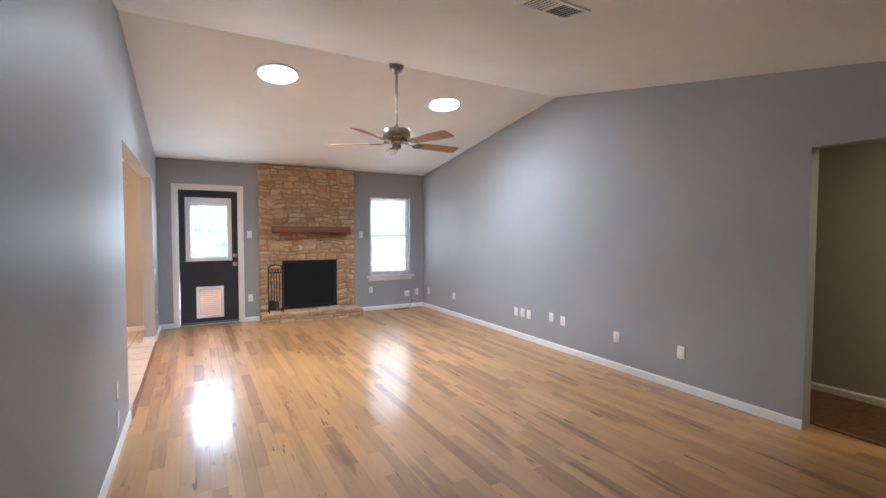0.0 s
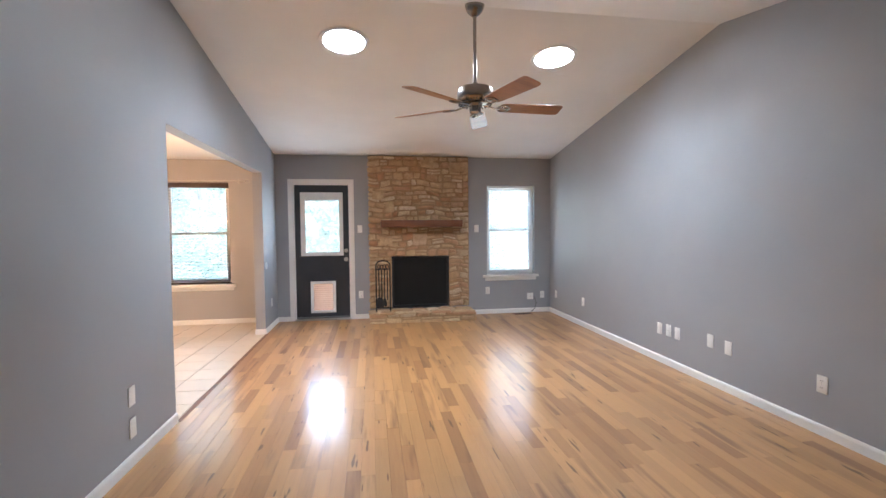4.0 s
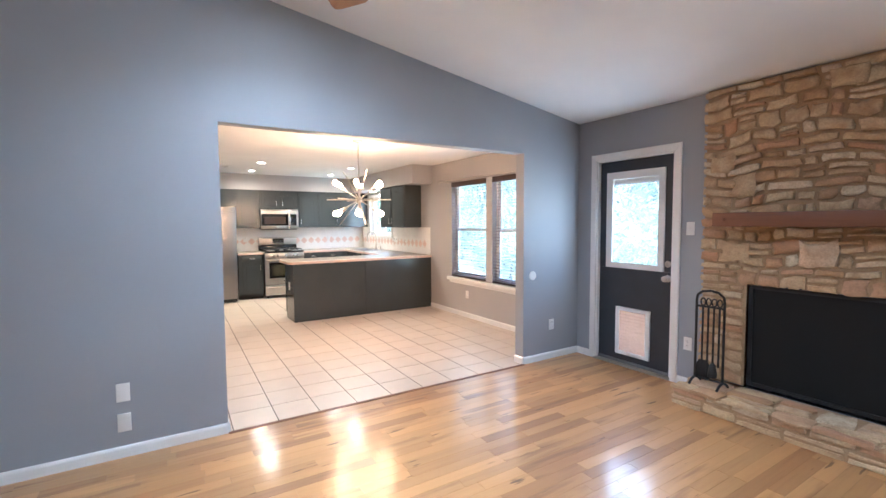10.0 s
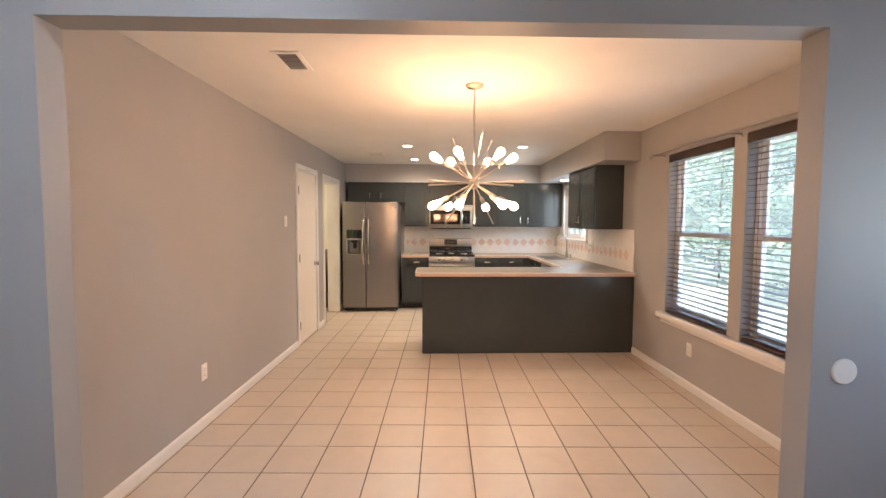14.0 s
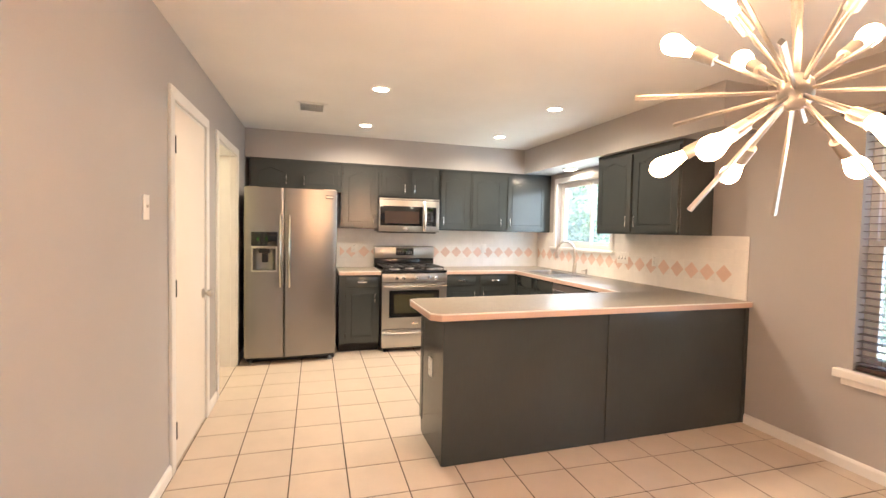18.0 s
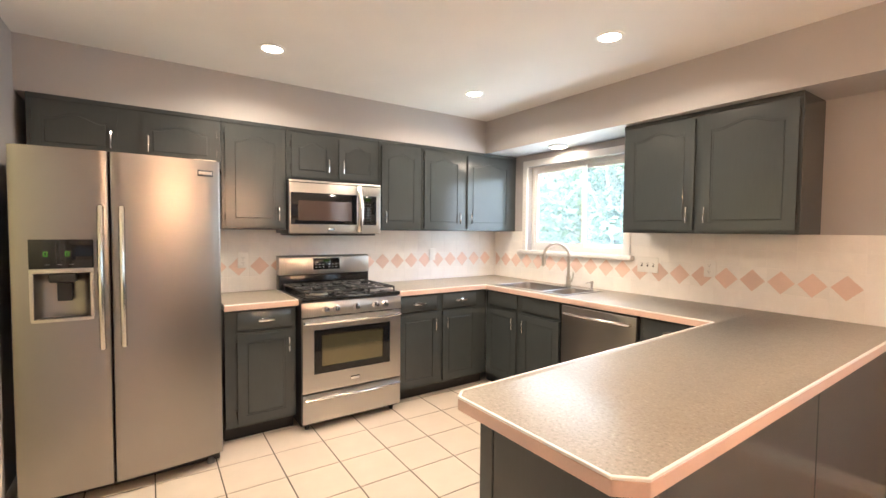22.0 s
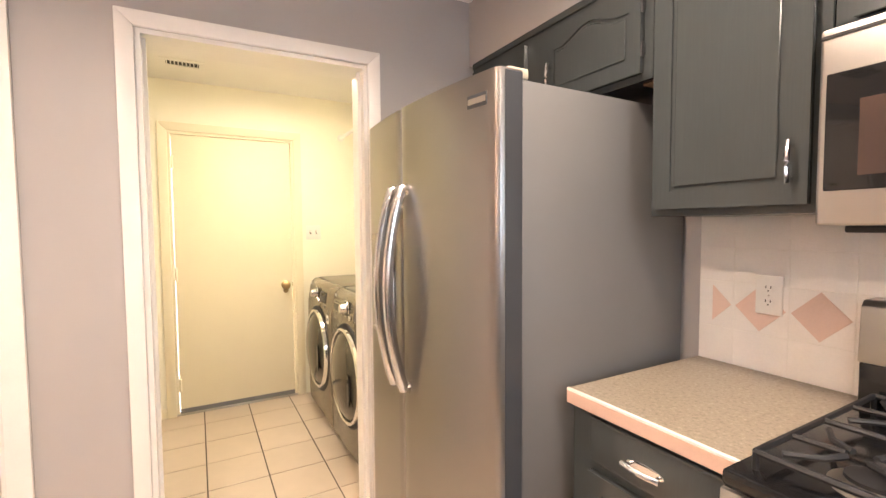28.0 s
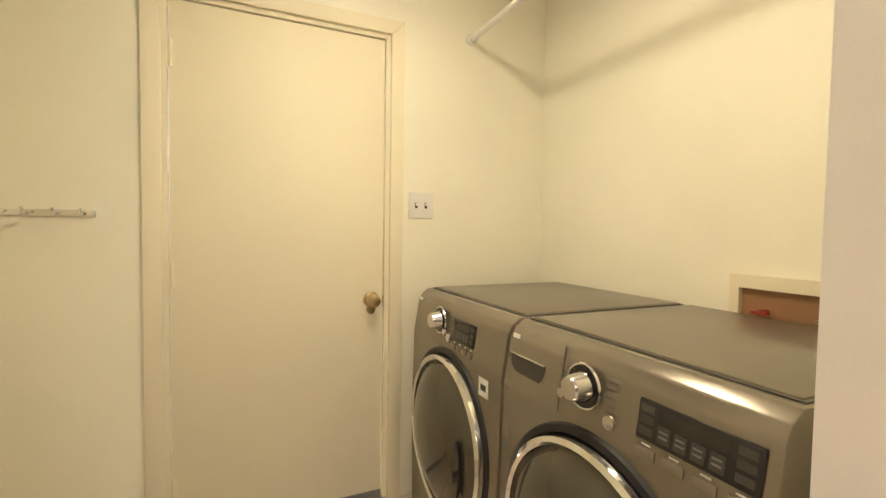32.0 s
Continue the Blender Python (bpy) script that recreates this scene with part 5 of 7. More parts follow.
for az, el in ((1, 0), (61, 0), (121, 0), (181, 0), (241, 0), (301, 0), (241, 62), (16, 65), (130, 60), (241, -52), (356, -52), (134, -52)):
    az, el = radians(az), radians(el)
    d = Vector((math.cos(az) * math.cos(el), math.sin(az) * math.cos(el), math.sin(el)))
    part("spike", rod(c0 + d * 0.03, c0 + d * 0.38, 0.0045, 0.0075, 4), M_NICKEL, ch)

plate("outlet", "S", -2.195, ND_Y, 0.355, label="white duplex outlet under the dining window")
askew(plate("outlet", "N", -1.56, S_Y, 0.39, label="white duplex outlet low on the dining wall"))
askew(plate("switch", "N", -3.24, S_Y, 1.465, label="white light switch beside the closet door"))
ceiling_vent(Matrix.Translation((-1.23, -3.09, LOW - 0.001)) @ down, 0.32, 0.17, 12, "white louvred vent in the dining ceiling")
ceiling_vent(Matrix.Translation((-5.0, -3.05, LOW - 0.001)) @ down, 0.30, 0.25, 10, "white louvred vent in the kitchen ceiling")


def downlight(x, y, z, r=0.075, label="recessed downlight with white ring, lit"):
    root = thing("downlight", (x, y, z), label, "ceiling light", "recessed downlights")
    part("trim_ring", lathe([(r * 0.72, -0.002), (r * 0.8, -0.008), (r, -0.004), (r, 0.0), (r * 0.72, 0.0)], (x, y, z), "Z", 30), M_TRIM, root)
    part("lens", lathe([(0.001, -0.003), (r * 0.74, -0.003), (r * 0.74, -0.001), (0.001, -0.001)], (x, y, z), "Z", 30), M_DLGLOW, root, "glowing lens")


DOWNLIGHTS = ((-4.285, -2.555), (-4.282, -1.045), (-5.53, -2.508), (-5.505, -1.01))
for p in DOWNLIGHTS:
    downlight(*p, LOW)
sl = thing("soffit_light", (-5.43, -0.13, SOF_Z), "flat round lit light under the soffit over the sink", "ceiling light")
part("body", lathe([(0.075, -0.018), (0.082, -0.016), (0.085, 0.0), (0.075, 0.0)], (-5.43, -0.13, SOF_Z), "Z", 30), M_TRIM, sl)
part("lens", lathe([(0.001, -0.02), (0.06, -0.019), (0.076, -0.014), (0.076, -0.004), (0.001, -0.004)], (-5.43, -0.13, SOF_Z), "Z", 30), M_DLGLOW, sl)


def inset(w, h, s, arch):
    """Inner and outer outlines of a door frame; arch: rise of the cathedral top."""
    inner, outer = [(s, s), (w - s, s)], [(0, 0), (w, 0)]
    top = h - s * 0.95 - arch
    n = 14
    for i in range(n + 1):
        x = w - s - (w - 2 * s) * i / n
        u = (x - s) / (w - 2 * s)
        q = min(max((u - 0.12) / 0.76, 0), 1)
        bump = math.sin(math.pi * q) ** 1.5
        inner.append((x, top + arch * bump))
        outer.append((w if i == 0 else 0 if i == n else x, h))
    return outer, inner


def pull(root, m, x, y, length=0.095, upright=True):
    """A slim nickel bar pull on two posts."""
    pts = []
    for i in range(9):
        f = i / 8 - 0.5
        pts.append((f * length, 0.022 + 0.006 * math.cos(f * math.pi)))
    if upright:
        bm = tube([m @ Vector((x, y + u, z)) for u, z in pts], 0.0048, 8, flat=1.3)
        posts = [((x, y + s * length * 0.38, 0), (x, y + s * length * 0.38, 0.025)) for s in (-1, 1)]
    else:
        bm = tube([m @ Vector((x + u, y, z)) for u, z in pts], 0.0055, 8, flat=1.3)
        posts = [((x + s * length * 0.38, y, 0), (x + s * length * 0.38, y, 0.025)) for s in (-1, 1)]
    for a, b in posts:
        rod(m @ Vector(a), m @ Vector(b), 0.004, n=8, bm=bm)
    h = part("handle", bm, M_CHROME, root, "bright nickel bar pull")
    if not upright:
        oval = slab([(0.05 * math.cos(a), 0.0125 * math.sin(a)) for a in (math.tau * k / 20 for k in range(20))], 0.003, m @ Matrix.Translation((x, y, 0.0)), 0.001, 1)
        part("backplate", oval, M_CHROME, h)


def cab_door(root, m, x, y, w, h, arch=0.035, handle=None, stile=0.052, hinge=None):
    """A framed door with a raised cathedral or plain panel, at (x, y) on the face m."""
    md = m @ Matrix.Translation((x, y, 0.001))
    outer, inner = inset(w, h, stile, arch)
    bm = fbox(md, (0.0, 0.0, 0.0), (w, h, 0.0145), 0.002, 1)
    merge(bm, ring_frame(outer, inner, 0.0055, md @ Matrix.Translation((0, 0, 0.0145))))
    d = part("door", bm, M_CAB, root)
    _, inner2 = inset(w, h, stile + 0.012, arch)
    part("panel", slab(inner2, 0.005, md @ Matrix.Translation((0, 0, 0.0148)), 0.0045, 1), M_CAB, d)
    if handle:
        pull(d, md @ Matrix.Translation((0, 0, 0.019)), handle[0], handle[1])
    for hy in (0.07, h - 0.07) if hinge is not None else ():
        hx = 0.0 if hinge == "l" else w
        k = rod(md @ Vector((hx, hy - 0.022, 0.012)), md @ Vector((hx, hy + 0.022, 0.012)), 0.0055, n=8)
        merge(k, fbox(md, (hx - 0.012, hy - 0.016, 0.0), (hx + 0.004, hy + 0.016, 0.004)))
        part("hinge", k, M_BLACK, d, "dark painted hinge")
    return d


def drawer_front(root, m, x, y, w, h, handle=True):
    md = m @ Matrix.Translation((x, y, 0.001))
    bm = fbox(md, (0, 0, 0), (w, h, 0.012), 0.002, 1)
    lo = [bm.verts.new(md @ Vector(p)) for p in ((0.006, 0.006, 0.0115), (w - 0.006, 0.006, 0.0115), (w - 0.006, h - 0.006, 0.0115), (0.006, h - 0.006, 0.0115))]
    hi = [bm.verts.new(md @ Vector(p)) for p in ((0.024, 0.024, 0.0195), (w - 0.024, 0.024, 0.0195), (w - 0.024, h - 0.024, 0.0195), (0.024, h - 0.024, 0.0195))]
    bm.faces.new(hi)
    for k in range(4):
        bm.faces.new((lo[k], lo[(k + 1) % 4], hi[(k + 1) % 4], hi[k]))
    d = part("drawer", bm, M_CAB, root)
    if handle:
        pull(d, md @ Matrix.Translation((0, 0, 0.0195)), w / 2, h / 2, 0.1, False)
    return d


CAB_B, CAB_T, UF = 1.388, SOF_Z, -6.124
mw = facing("E", UF, 0, 0)      # west run of wall cabinets; local x is y
LAB_U = "charcoal wall cabinet with cathedral panel doors"


def wall_cab(y0, y1, z0, doors, label=LAB_U, x0=None, z1=CAB_T):
    c = thing("wall_cabinet", (UF - 0.15, (y0 + y1) / 2, z0), label, "cabinet", "wall cabinets")
    part("body", box((W_X + 0.002, y0 + 0.0008, z0), (UF, y1 - 0.0008, z1 - 0.001), 0.0015, 1), M_CAB, c)
    for a, b, hd, hg in doors:
        h = z1 - 0.055 - (z0 + 0.02)
        cab_door(c, mw, a, z0 + 0.02, b - a, h, 0.038, hd and ((0.03 if hd == "l" else b - a - 0.03), 0.095), 0.05 if h > 0.4 else 0.042, hg)
    part("top_rail", box((UF, y0, z1 - 0.03), (UF + 0.006, y1, z1 - 0.002), 0.002, 1), M_CAB, c)
    return c


wall_cab(-3.68, -2.705, 1.80, [(-3.655, -3.272, "r", "l"), (-3.145, -2.735, "l", "r")], "charcoal cabinet over the refrigerator with arched doors")
wall_cab(-2.705, -2.275, CAB_B, [(-2.682, -2.305, "r", "l")])
wall_cab(-2.275, -1.525, 1.762, [(-2.238, -1.932, "r", "l"), (-1.872, -1.567, "l", "r")], "short charcoal cabinet over the microwave with arched doors")
wall_cab(-1.525, -1.105, CAB_B, [(-1.502, -1.142, "l", "r")])
wall_cab(-1.105, ND_Y, CAB_B, [(-1.083, -0.672, "r", "l"), (-0.60, -0.06, "l", "r")], "wide charcoal corner wall cabinet with cathedral panel doors")
fl = thing("cabinet_filler", (-6.2, -2.70, 1.8), "plain wooden filler seen under the fridge cabinet", "panel")
part("board", box((W_X + 0.01, -2.76, 1.795), (UF - 0.03, -2.712, 1.799)), M_CABIN, fl)

UN_X0, UN_X1, UN_F = -4.672, -3.632, ND_Y - 0.33
mn = facing("S", 0, UN_F, 0)
un = thing("wall_cabinet", ((UN_X0 + UN_X1) / 2, ND_Y - 0.16, CAB_B), "charcoal two-door wall cabinet beside the sink window", "cabinet", "wall cabinets")
part("body", box((UN_X0, UN_F, CAB_B), (UN_X1, ND_Y - 0.002, SOF_Z - 0.001), 0.0015, 1), M_CAB, un)
hh = SOF_Z - 0.045 - CAB_B - 0.02
cab_door(un, mn, -4.63, CAB_B + 0.02, 0.455, hh, 0.038, (0.425, 0.095), 0.05, "l")
cab_door(un, mn, -4.128, CAB_B + 0.02, 0.482, hh, 0.038, (0.03, 0.095), 0.05, "r")
part("top_rail", box((UN_X0, UN_F - 0.006, SOF_Z - 0.028), (UN_X1, UN_F, SOF_Z - 0.002), 0.002, 1), M_CAB, un)

# base cabinets
BF = -5.845                     # front of the west run
mb = facing("E", BF, 0, 0)
BN = -0.575                    # front of the north run
mbn = facing("S", 0, BN, 0)
CT = 0.872                     # underside of the worktop


def base_w(y0, y1, units, label):
    c = thing("base_cabinet", (BF - 0.3, (y0 + y1) / 2, 0), label, "cabinet", "base cabinets")
    part("body", box((W_X + 0.002, y0, 0.10), (BF, y1, CT - 0.001), 0.0015, 1), M_CAB, c)
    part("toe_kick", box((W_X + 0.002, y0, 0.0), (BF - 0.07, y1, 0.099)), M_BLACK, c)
    for a, b, hd in units:
        drawer_front(c, mb, a, 0.732, b - a, 0.122)
        cab_door(c, mb, a, 0.125, b - a, 0.585, 0.0, ((0.03 if hd == "l" else b - a - 0.03), 0.49), 0.05, "r" if hd == "l" else "l")
    return c


base_w(-2.735, -2.29, [(-2.665, -2.315, "r")], "charcoal base cabinet with one drawer and door")
base_w(-1.515, BN, [(-1.49, -1.12, "r"), (-1.065, -0.70, "l")], "charcoal base cabinet with two drawers and doors")
sb = thing("base_cabinet", (-5.4, BN + 0.3, 0), "charcoal sink cabinet with two plain doors", "cabinet", "base cabinets")
part("body", box((BF + 0.001, BN, 0.10), (-4.955, BN + 0.035, CT - 0.001), 0.0015, 1), M_CAB, sb)
part("side_panel", box((-4.975, BN + 0.036, 0.10), (-4.955, ND_Y - 0.002, CT - 0.001)), M_CAB, sb)
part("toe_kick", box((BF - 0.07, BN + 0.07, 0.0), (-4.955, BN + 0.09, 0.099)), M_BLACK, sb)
for a, b, hd in ((-5.80, -5.44, "r"), (-5.375, -4.985, "l")):
    drawer_front(sb, mbn, a, 0.732, b - a, 0.122, False)
    cab_door(sb, mbn, a, 0.125, b - a, 0.585, 0.0, ((0.03 if hd == "l" else b - a - 0.03), 0.49), 0.05, "r" if hd == "l" else "l")
nb = thing("base_cabinet", (-4.1, BN + 0.3, 0), "narrow charcoal base cabinet with drawer and door", "cabinet", "base cabinets")
part("body", box((-4.345, BN, 0.10), (-3.86, ND_Y - 0.002, CT - 0.001), 0.0015, 1), M_CAB, nb)
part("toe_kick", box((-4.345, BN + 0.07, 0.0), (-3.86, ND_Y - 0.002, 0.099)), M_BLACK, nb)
drawer_front(nb, mbn, -4.32, 0.732, 0.40, 0.122)
cab_door(nb, mbn, -4.32, 0.125, 0.40, 0.585, 0.0, (0.03, 0.49), 0.05, "r")

# peninsula
pe = thing("peninsula_cabinet", (-3.55, -1.15, 0), "charcoal peninsula with plain painted panels", "cabinet")
PX0, PX1, PY0 = -3.815, -3.297, -2.33
SKEW = Matrix(((1, -0.012, 0, 0.012 * ND_Y), (0, 1, 0, 0), (0, 0, 1, 0), (0, 0, 0, 1)))   # it stands slightly out of square


def skewed(bm):
    bm.transform(SKEW)
    return bm


part("body", skewed(box((PX0 + 0.004, PY0 + 0.006, 0.0), (PX1 - 0.008, ND_Y - 0.002, CT - 0.001))), M_CAB, pe)
part("back_panel", skewed(box((PX1 - 0.007, PY0, 0.012), (PX1, -1.205, CT - 0.002), 0.001, 1)), M_CAB, pe)
part("back_panel", skewed(box((PX1 - 0.007, -1.195, 0.012), (PX1, ND_Y - 0.03, CT - 0.002), 0.001, 1)), M_CAB, pe)
part("batten", skewed(box((PX1 - 0.006, ND_Y - 0.029, 0.006), (PX1 + 0.012, ND_Y - 0.003, CT - 0.002), 0.002, 1)), M_CAB, pe)
part("end_panel", skewed(box((PX0 + 0.06, PY0 - 0.001, 0.006), (PX1 - 0.008, PY0 + 0.006, CT - 0.002), 0.001, 1)), M_CAB, pe)
part("end_stile", skewed(box((PX0, PY0 - 0.004, 0.10), (PX0 + 0.058, PY0 + 0.006, CT - 0.002), 0.002, 1)), M_CAB, pe)
part("end_stile", skewed(box((PX1 - 0.045, PY0 - 0.004, 0.006), (PX1 + 0.002, PY0 - 0.001, CT - 0.002), 0.001, 1)), M_CAB, pe)
o = plate("outlet", "S", -3.535, PY0 - 0.001, 0.52, label="white duplex outlet on the peninsula end")


def prism(outline, z0, z1, w=0.0):
    return slab(outline, z1 - z0, Matrix.Translation((0, 0, z0)), w, 1)


# worktops: one left of the range, one running round to the peninsula
CF, CN = -5.828, -0.605
WT = 0.91
EDGE_T = 0.006


def edge(root, pts):
    """A pink-beige band with a pale line along the top, round an open run of corners."""
    for a, b in zip(pts, pts[1:]):
        a, b = Vector((*a, 0)), Vector((*b, 0))
        d = (b - a).normalized()
        out = Vector((d.y, -d.x, 0))
        m = Matrix.Identity(4)
        for i in range(3):
            m[i][0], m[i][1], m[i][2], m[i][3] = d[i], out[i], (0, 0, 1)[i], a[i]
        L = (b - a).length
        bm = box((-0.002, 0.0, CT - 0.003), (L + 0.002, EDGE_T, WT - 0.007), 0.001, 1)
        bm.transform(m)
        part("edge_band", bm, M_EDGE, root, "pinkish beige edge band")
        bm = box((-0.002, -0.003, WT - 0.0068), (L + 0.002, EDGE_T, WT + 0.0006), 0.001, 1)
        bm.transform(m)
        part("edge_line", bm, M_EDGELINE, root, "pale bevelled edge line")


ctl = thing("countertop", (-6.1, -2.51, CT), "mottled beige laminate countertop between refrigerator and range", "countertop")
part("top", box((W_X + 0.002, -2.738, CT), (CF, -2.277, WT), 0.001, 1), M_LAMIN, ctl)
edge(ctl, [(W_X + 0.64, -2.738), (CF, -2.738), (CF, -2.277)][1:])
part("edge_line", box((W_X + 0.01, -2.283, WT - 0.004), (CF, -2.277, WT + 0.0006)), M_EDGELINE, ctl)

cm = thing("countertop", (-5.0, -0.3, CT), "mottled beige laminate worktop running round to the peninsula", "countertop")
SX0, SX1, SY0, SY1 = -5.745, -4.985, -0.545, -0.105
bm = box((W_X + 0.002, -1.515, CT), (CF, CN, WT))
box((W_X + 0.002, CN, CT), (SX0, ND_Y - 0.002, WT), bm=bm)
box((SX0, CN, CT), (SX1, SY0, WT), bm=bm)
box((SX0, SY1, CT), (SX1, ND_Y - 0.002, WT), bm=bm)
box((SX1, CN, CT), (-3.895, ND_Y - 0.002, WT), bm=bm)
merge(bm, prism([(-3.822, -2.375), (-3.79, -2.408), (-3.285, -2.408), (-3.238, -2.355), (-3.270, ND_Y - 0.002), (-3.895, ND_Y - 0.002), (-3.895, CN)], CT, WT))
bmesh.ops.remove_doubles(bm, verts=bm.verts[:], dist=1e-4)
part("top", bm, M_LAMIN, cm)
edge(cm, [(CF, -1.515), (CF, CN), (-3.895, CN), (-3.822, -2.375), (-3.79, -2.408), (-3.285, -2.408), (-3.238, -2.355), (-3.270, ND_Y - 0.002)])

# sink and tap
sk = thing("kitchen_sink", (-5.365, -0.33, WT), "stainless steel double-bowl drop-in sink", "sink")


def bowl(x0, x1, y0, y1, z, depth):
    bm = bmesh.new()
    r0 = 0.05
    rings = []
    for inset_, zz in ((0.0, z), (0.004, z - 0.01), (0.012, z - depth + 0.03), (0.04, z - depth)):
        pts = []
        for cx, cy, a0 in ((x1 - r0 - 0.0, y1 - r0, 0), (x0 + r0, y1 - r0, 90), (x0 + r0, y0 + r0, 180), (x1 - r0, y0 + r0, 270)):
            for k in range(5):
                a = radians(a0 + 22.5 * k)
                pts.append(bm.verts.new((cx + (r0 - inset_) * math.cos(a), cy + (r0 - inset_) * math.sin(a), zz)))
        rings.append(pts)
    n = len(rings[0])
    for a, b in zip(rings, rings[1:]):
        for k in range(n):
            bm.faces.new((a[k], b[k], b[(k + 1) % n], a[(k + 1) % n]))
    bm.faces.new(rings[-1])
    return bm, rings[0]


part("rim", joined(box((SX0 - 0.012, SY0 - 0.012, WT + 0.0005), (SX1 + 0.012, SY0 + 0.018, WT + 0.006), 0.002, 1), box((SX0 - 0.012, SY1 - 0.06, WT + 0.0005), (SX1 + 0.012, SY1 + 0.012, WT + 0.006), 0.002, 1),
                   box((SX0 - 0.012, SY0 + 0.018, WT + 0.0005), (SX0 + 0.018, SY1 - 0.06, WT + 0.006), 0.002, 1), box((SX1 - 0.018, SY0 + 0.018, WT + 0.0005), (SX1 + 0.012, SY1 - 0.06, WT + 0.006), 0.002, 1),
                   box((-5.245, SY0 + 0.018, WT - 0.02), (-5.215, SY1 - 0.06, WT + 0.004), 0.002, 1)), M_STEELX, sk)
for a, b, dp in ((SX0 + 0.012, -5.243, 0.19), (-5.217, SX1 - 0.012, 0.16)):
    bm, _ = bowl(a, b, SY0 + 0.012, SY1 - 0.054, WT + 0.003, dp)
    bw = part("bowl", bm, M_STEELX, sk, "brushed steel bowl")
    part("drain", lathe([(0.001, 0.002), (0.02, 0.002), (0.04, 0.004), (0.045, 0.001), (0.001, 0.0)], ((a + b) / 2, -0.34, WT + 0.004 - dp), "Z", 20), M_CHROME, bw)
fc = thing("kitchen_tap", (-5.288, -0.13, WT), "brushed nickel gooseneck pull-down tap", "tap")
tx, ty = -5.288, -0.128
part("base", lathe([(0.001, 0), (0.028, 0), (0.028, 0.008), (0.022, 0.014), (0.019, 0.09), (0.016, 0.1), (0.001, 0.1)], (tx, ty, WT + 0.006), "Z", 22), M_NICKEL, fc)
ux, uy = -0.78, -0.62
arc = [(tx, ty, WT + 0.1), (tx, ty, WT + 0.272)]
for k in range(1, 13):
    a = math.pi * k / 12
    arc.append((tx + ux * 0.105 * (1 - math.cos(a)), ty + uy * 0.105 * (1 - math.cos(a)), WT + 0.272 + 0.105 * math.sin(a)))
part("neck", tube(arc, 0.0125, 12, up=(uy, -ux, 0)), M_NICKEL, fc)
hx, hy = tx + ux * 0.21, ty + uy * 0.21
part("spray_head", lathe([(0.001, 0), (0.017, 0), (0.02, 0.02), (0.017, 0.085), (0.0135, 0.1), (0.001, 0.1)], (hx, hy, WT + 0.177), "Z", 20), M_NICKEL, fc)
part("lever", joined(rod((tx, ty, WT + 0.062), (tx + 0.04, ty - 0.008, WT + 0.062), 0.012, n=14), tube([(tx + 0.036, ty - 0.008, WT + 0.062), (tx + 0.055, ty - 0.012, WT + 0.09), (tx + 0.062, ty - 0.014, WT + 0.14)], 0.006, 8)), M_NICKEL, fc)
sp = thing("soap_dispenser", (-5.04, -0.14, WT), "small nickel soap pump beside the sink", "soap dispenser")
part("pump", joined(lathe([(0.001, 0), (0.02, 0), (0.018, 0.008), (0.009, 0.014), (0.009, 0.055), (0.014, 0.058), (0.013, 0.075), (0.001, 0.077)], (-5.04, -0.14, WT + 0.006), "Z", 18), tube([(-5.04, -0.14, WT + 0.068), (-5.055, -0.165, WT + 0.07), (-5.065, -0.185, WT + 0.062)], 0.005, 8)), M_NICKEL, sp)


def bow_handle(a, b, out, bulge, r, flat=1.0, n=16, up=(0, 0, 1), curve=0.6):
    """A bar from a to b that bows out of its door."""
    a, b, out = Vector(a), Vector(b), Vector(out)
    pts = [a]
    for k in range(n + 1):
        f = k / n
        pts.append(a.lerp(b, f) + out * (0.02 + bulge * math.sin(math.pi * min(max(f, 0), 1)) ** curve))
    pts.append(b)
    return tube(pts, r, 10, flat=flat, up=up)


# refrigerator
rf = thing("refrigerator", (-6.0, -3.22, 0), "stainless side-by-side refrigerator with ice dispenser", "refrigerator")
FY0, FY1, FSP, FF, FT = -3.672, -2.783, -3.295, -5.628, 1.776
part("case", box((W_X + 0.02, FY0 + 0.006, 0.05), (FF - 0.075, FY1 - 0.006, FT - 0.02), 0.006), M_FRSIDE, rf, "grey enamelled case")
part("base_grille", box((FF - 0.12, FY0 + 0.01, 0.012), (FF - 0.05, FY1 - 0.01, 0.07), 0.004), M_BLKPLAST, rf)
for y in (FY0 + 0.06, FY1 - 0.06):
    part("foot", lathe([(0.001, 0), (0.022, 0), (0.022, 0.012), (0.012, 0.03), (0.001, 0.03)], (FF - 0.05, y, 0.0), "Z", 14), M_GREYPLAST, rf)


def front_x(y):
    """The gently bowed front that both doors share, turned a little towards the room."""
    q = (y + 3.228) / 0.445
    return -5.602 - 0.016 * q + 0.034 * (1 - q * q)


def front_face(y):
    """Axes on the bowed front at y, with local x still counted as y."""
    a = math.atan((0.016 + 0.068 * (y + 3.228) / 0.445) / 0.445)
    return Matrix.Translation((front_x(y), y, 0)) @ Matrix.Rotation(a, 4, "Z") @ facing("E", 0, -y, 0)


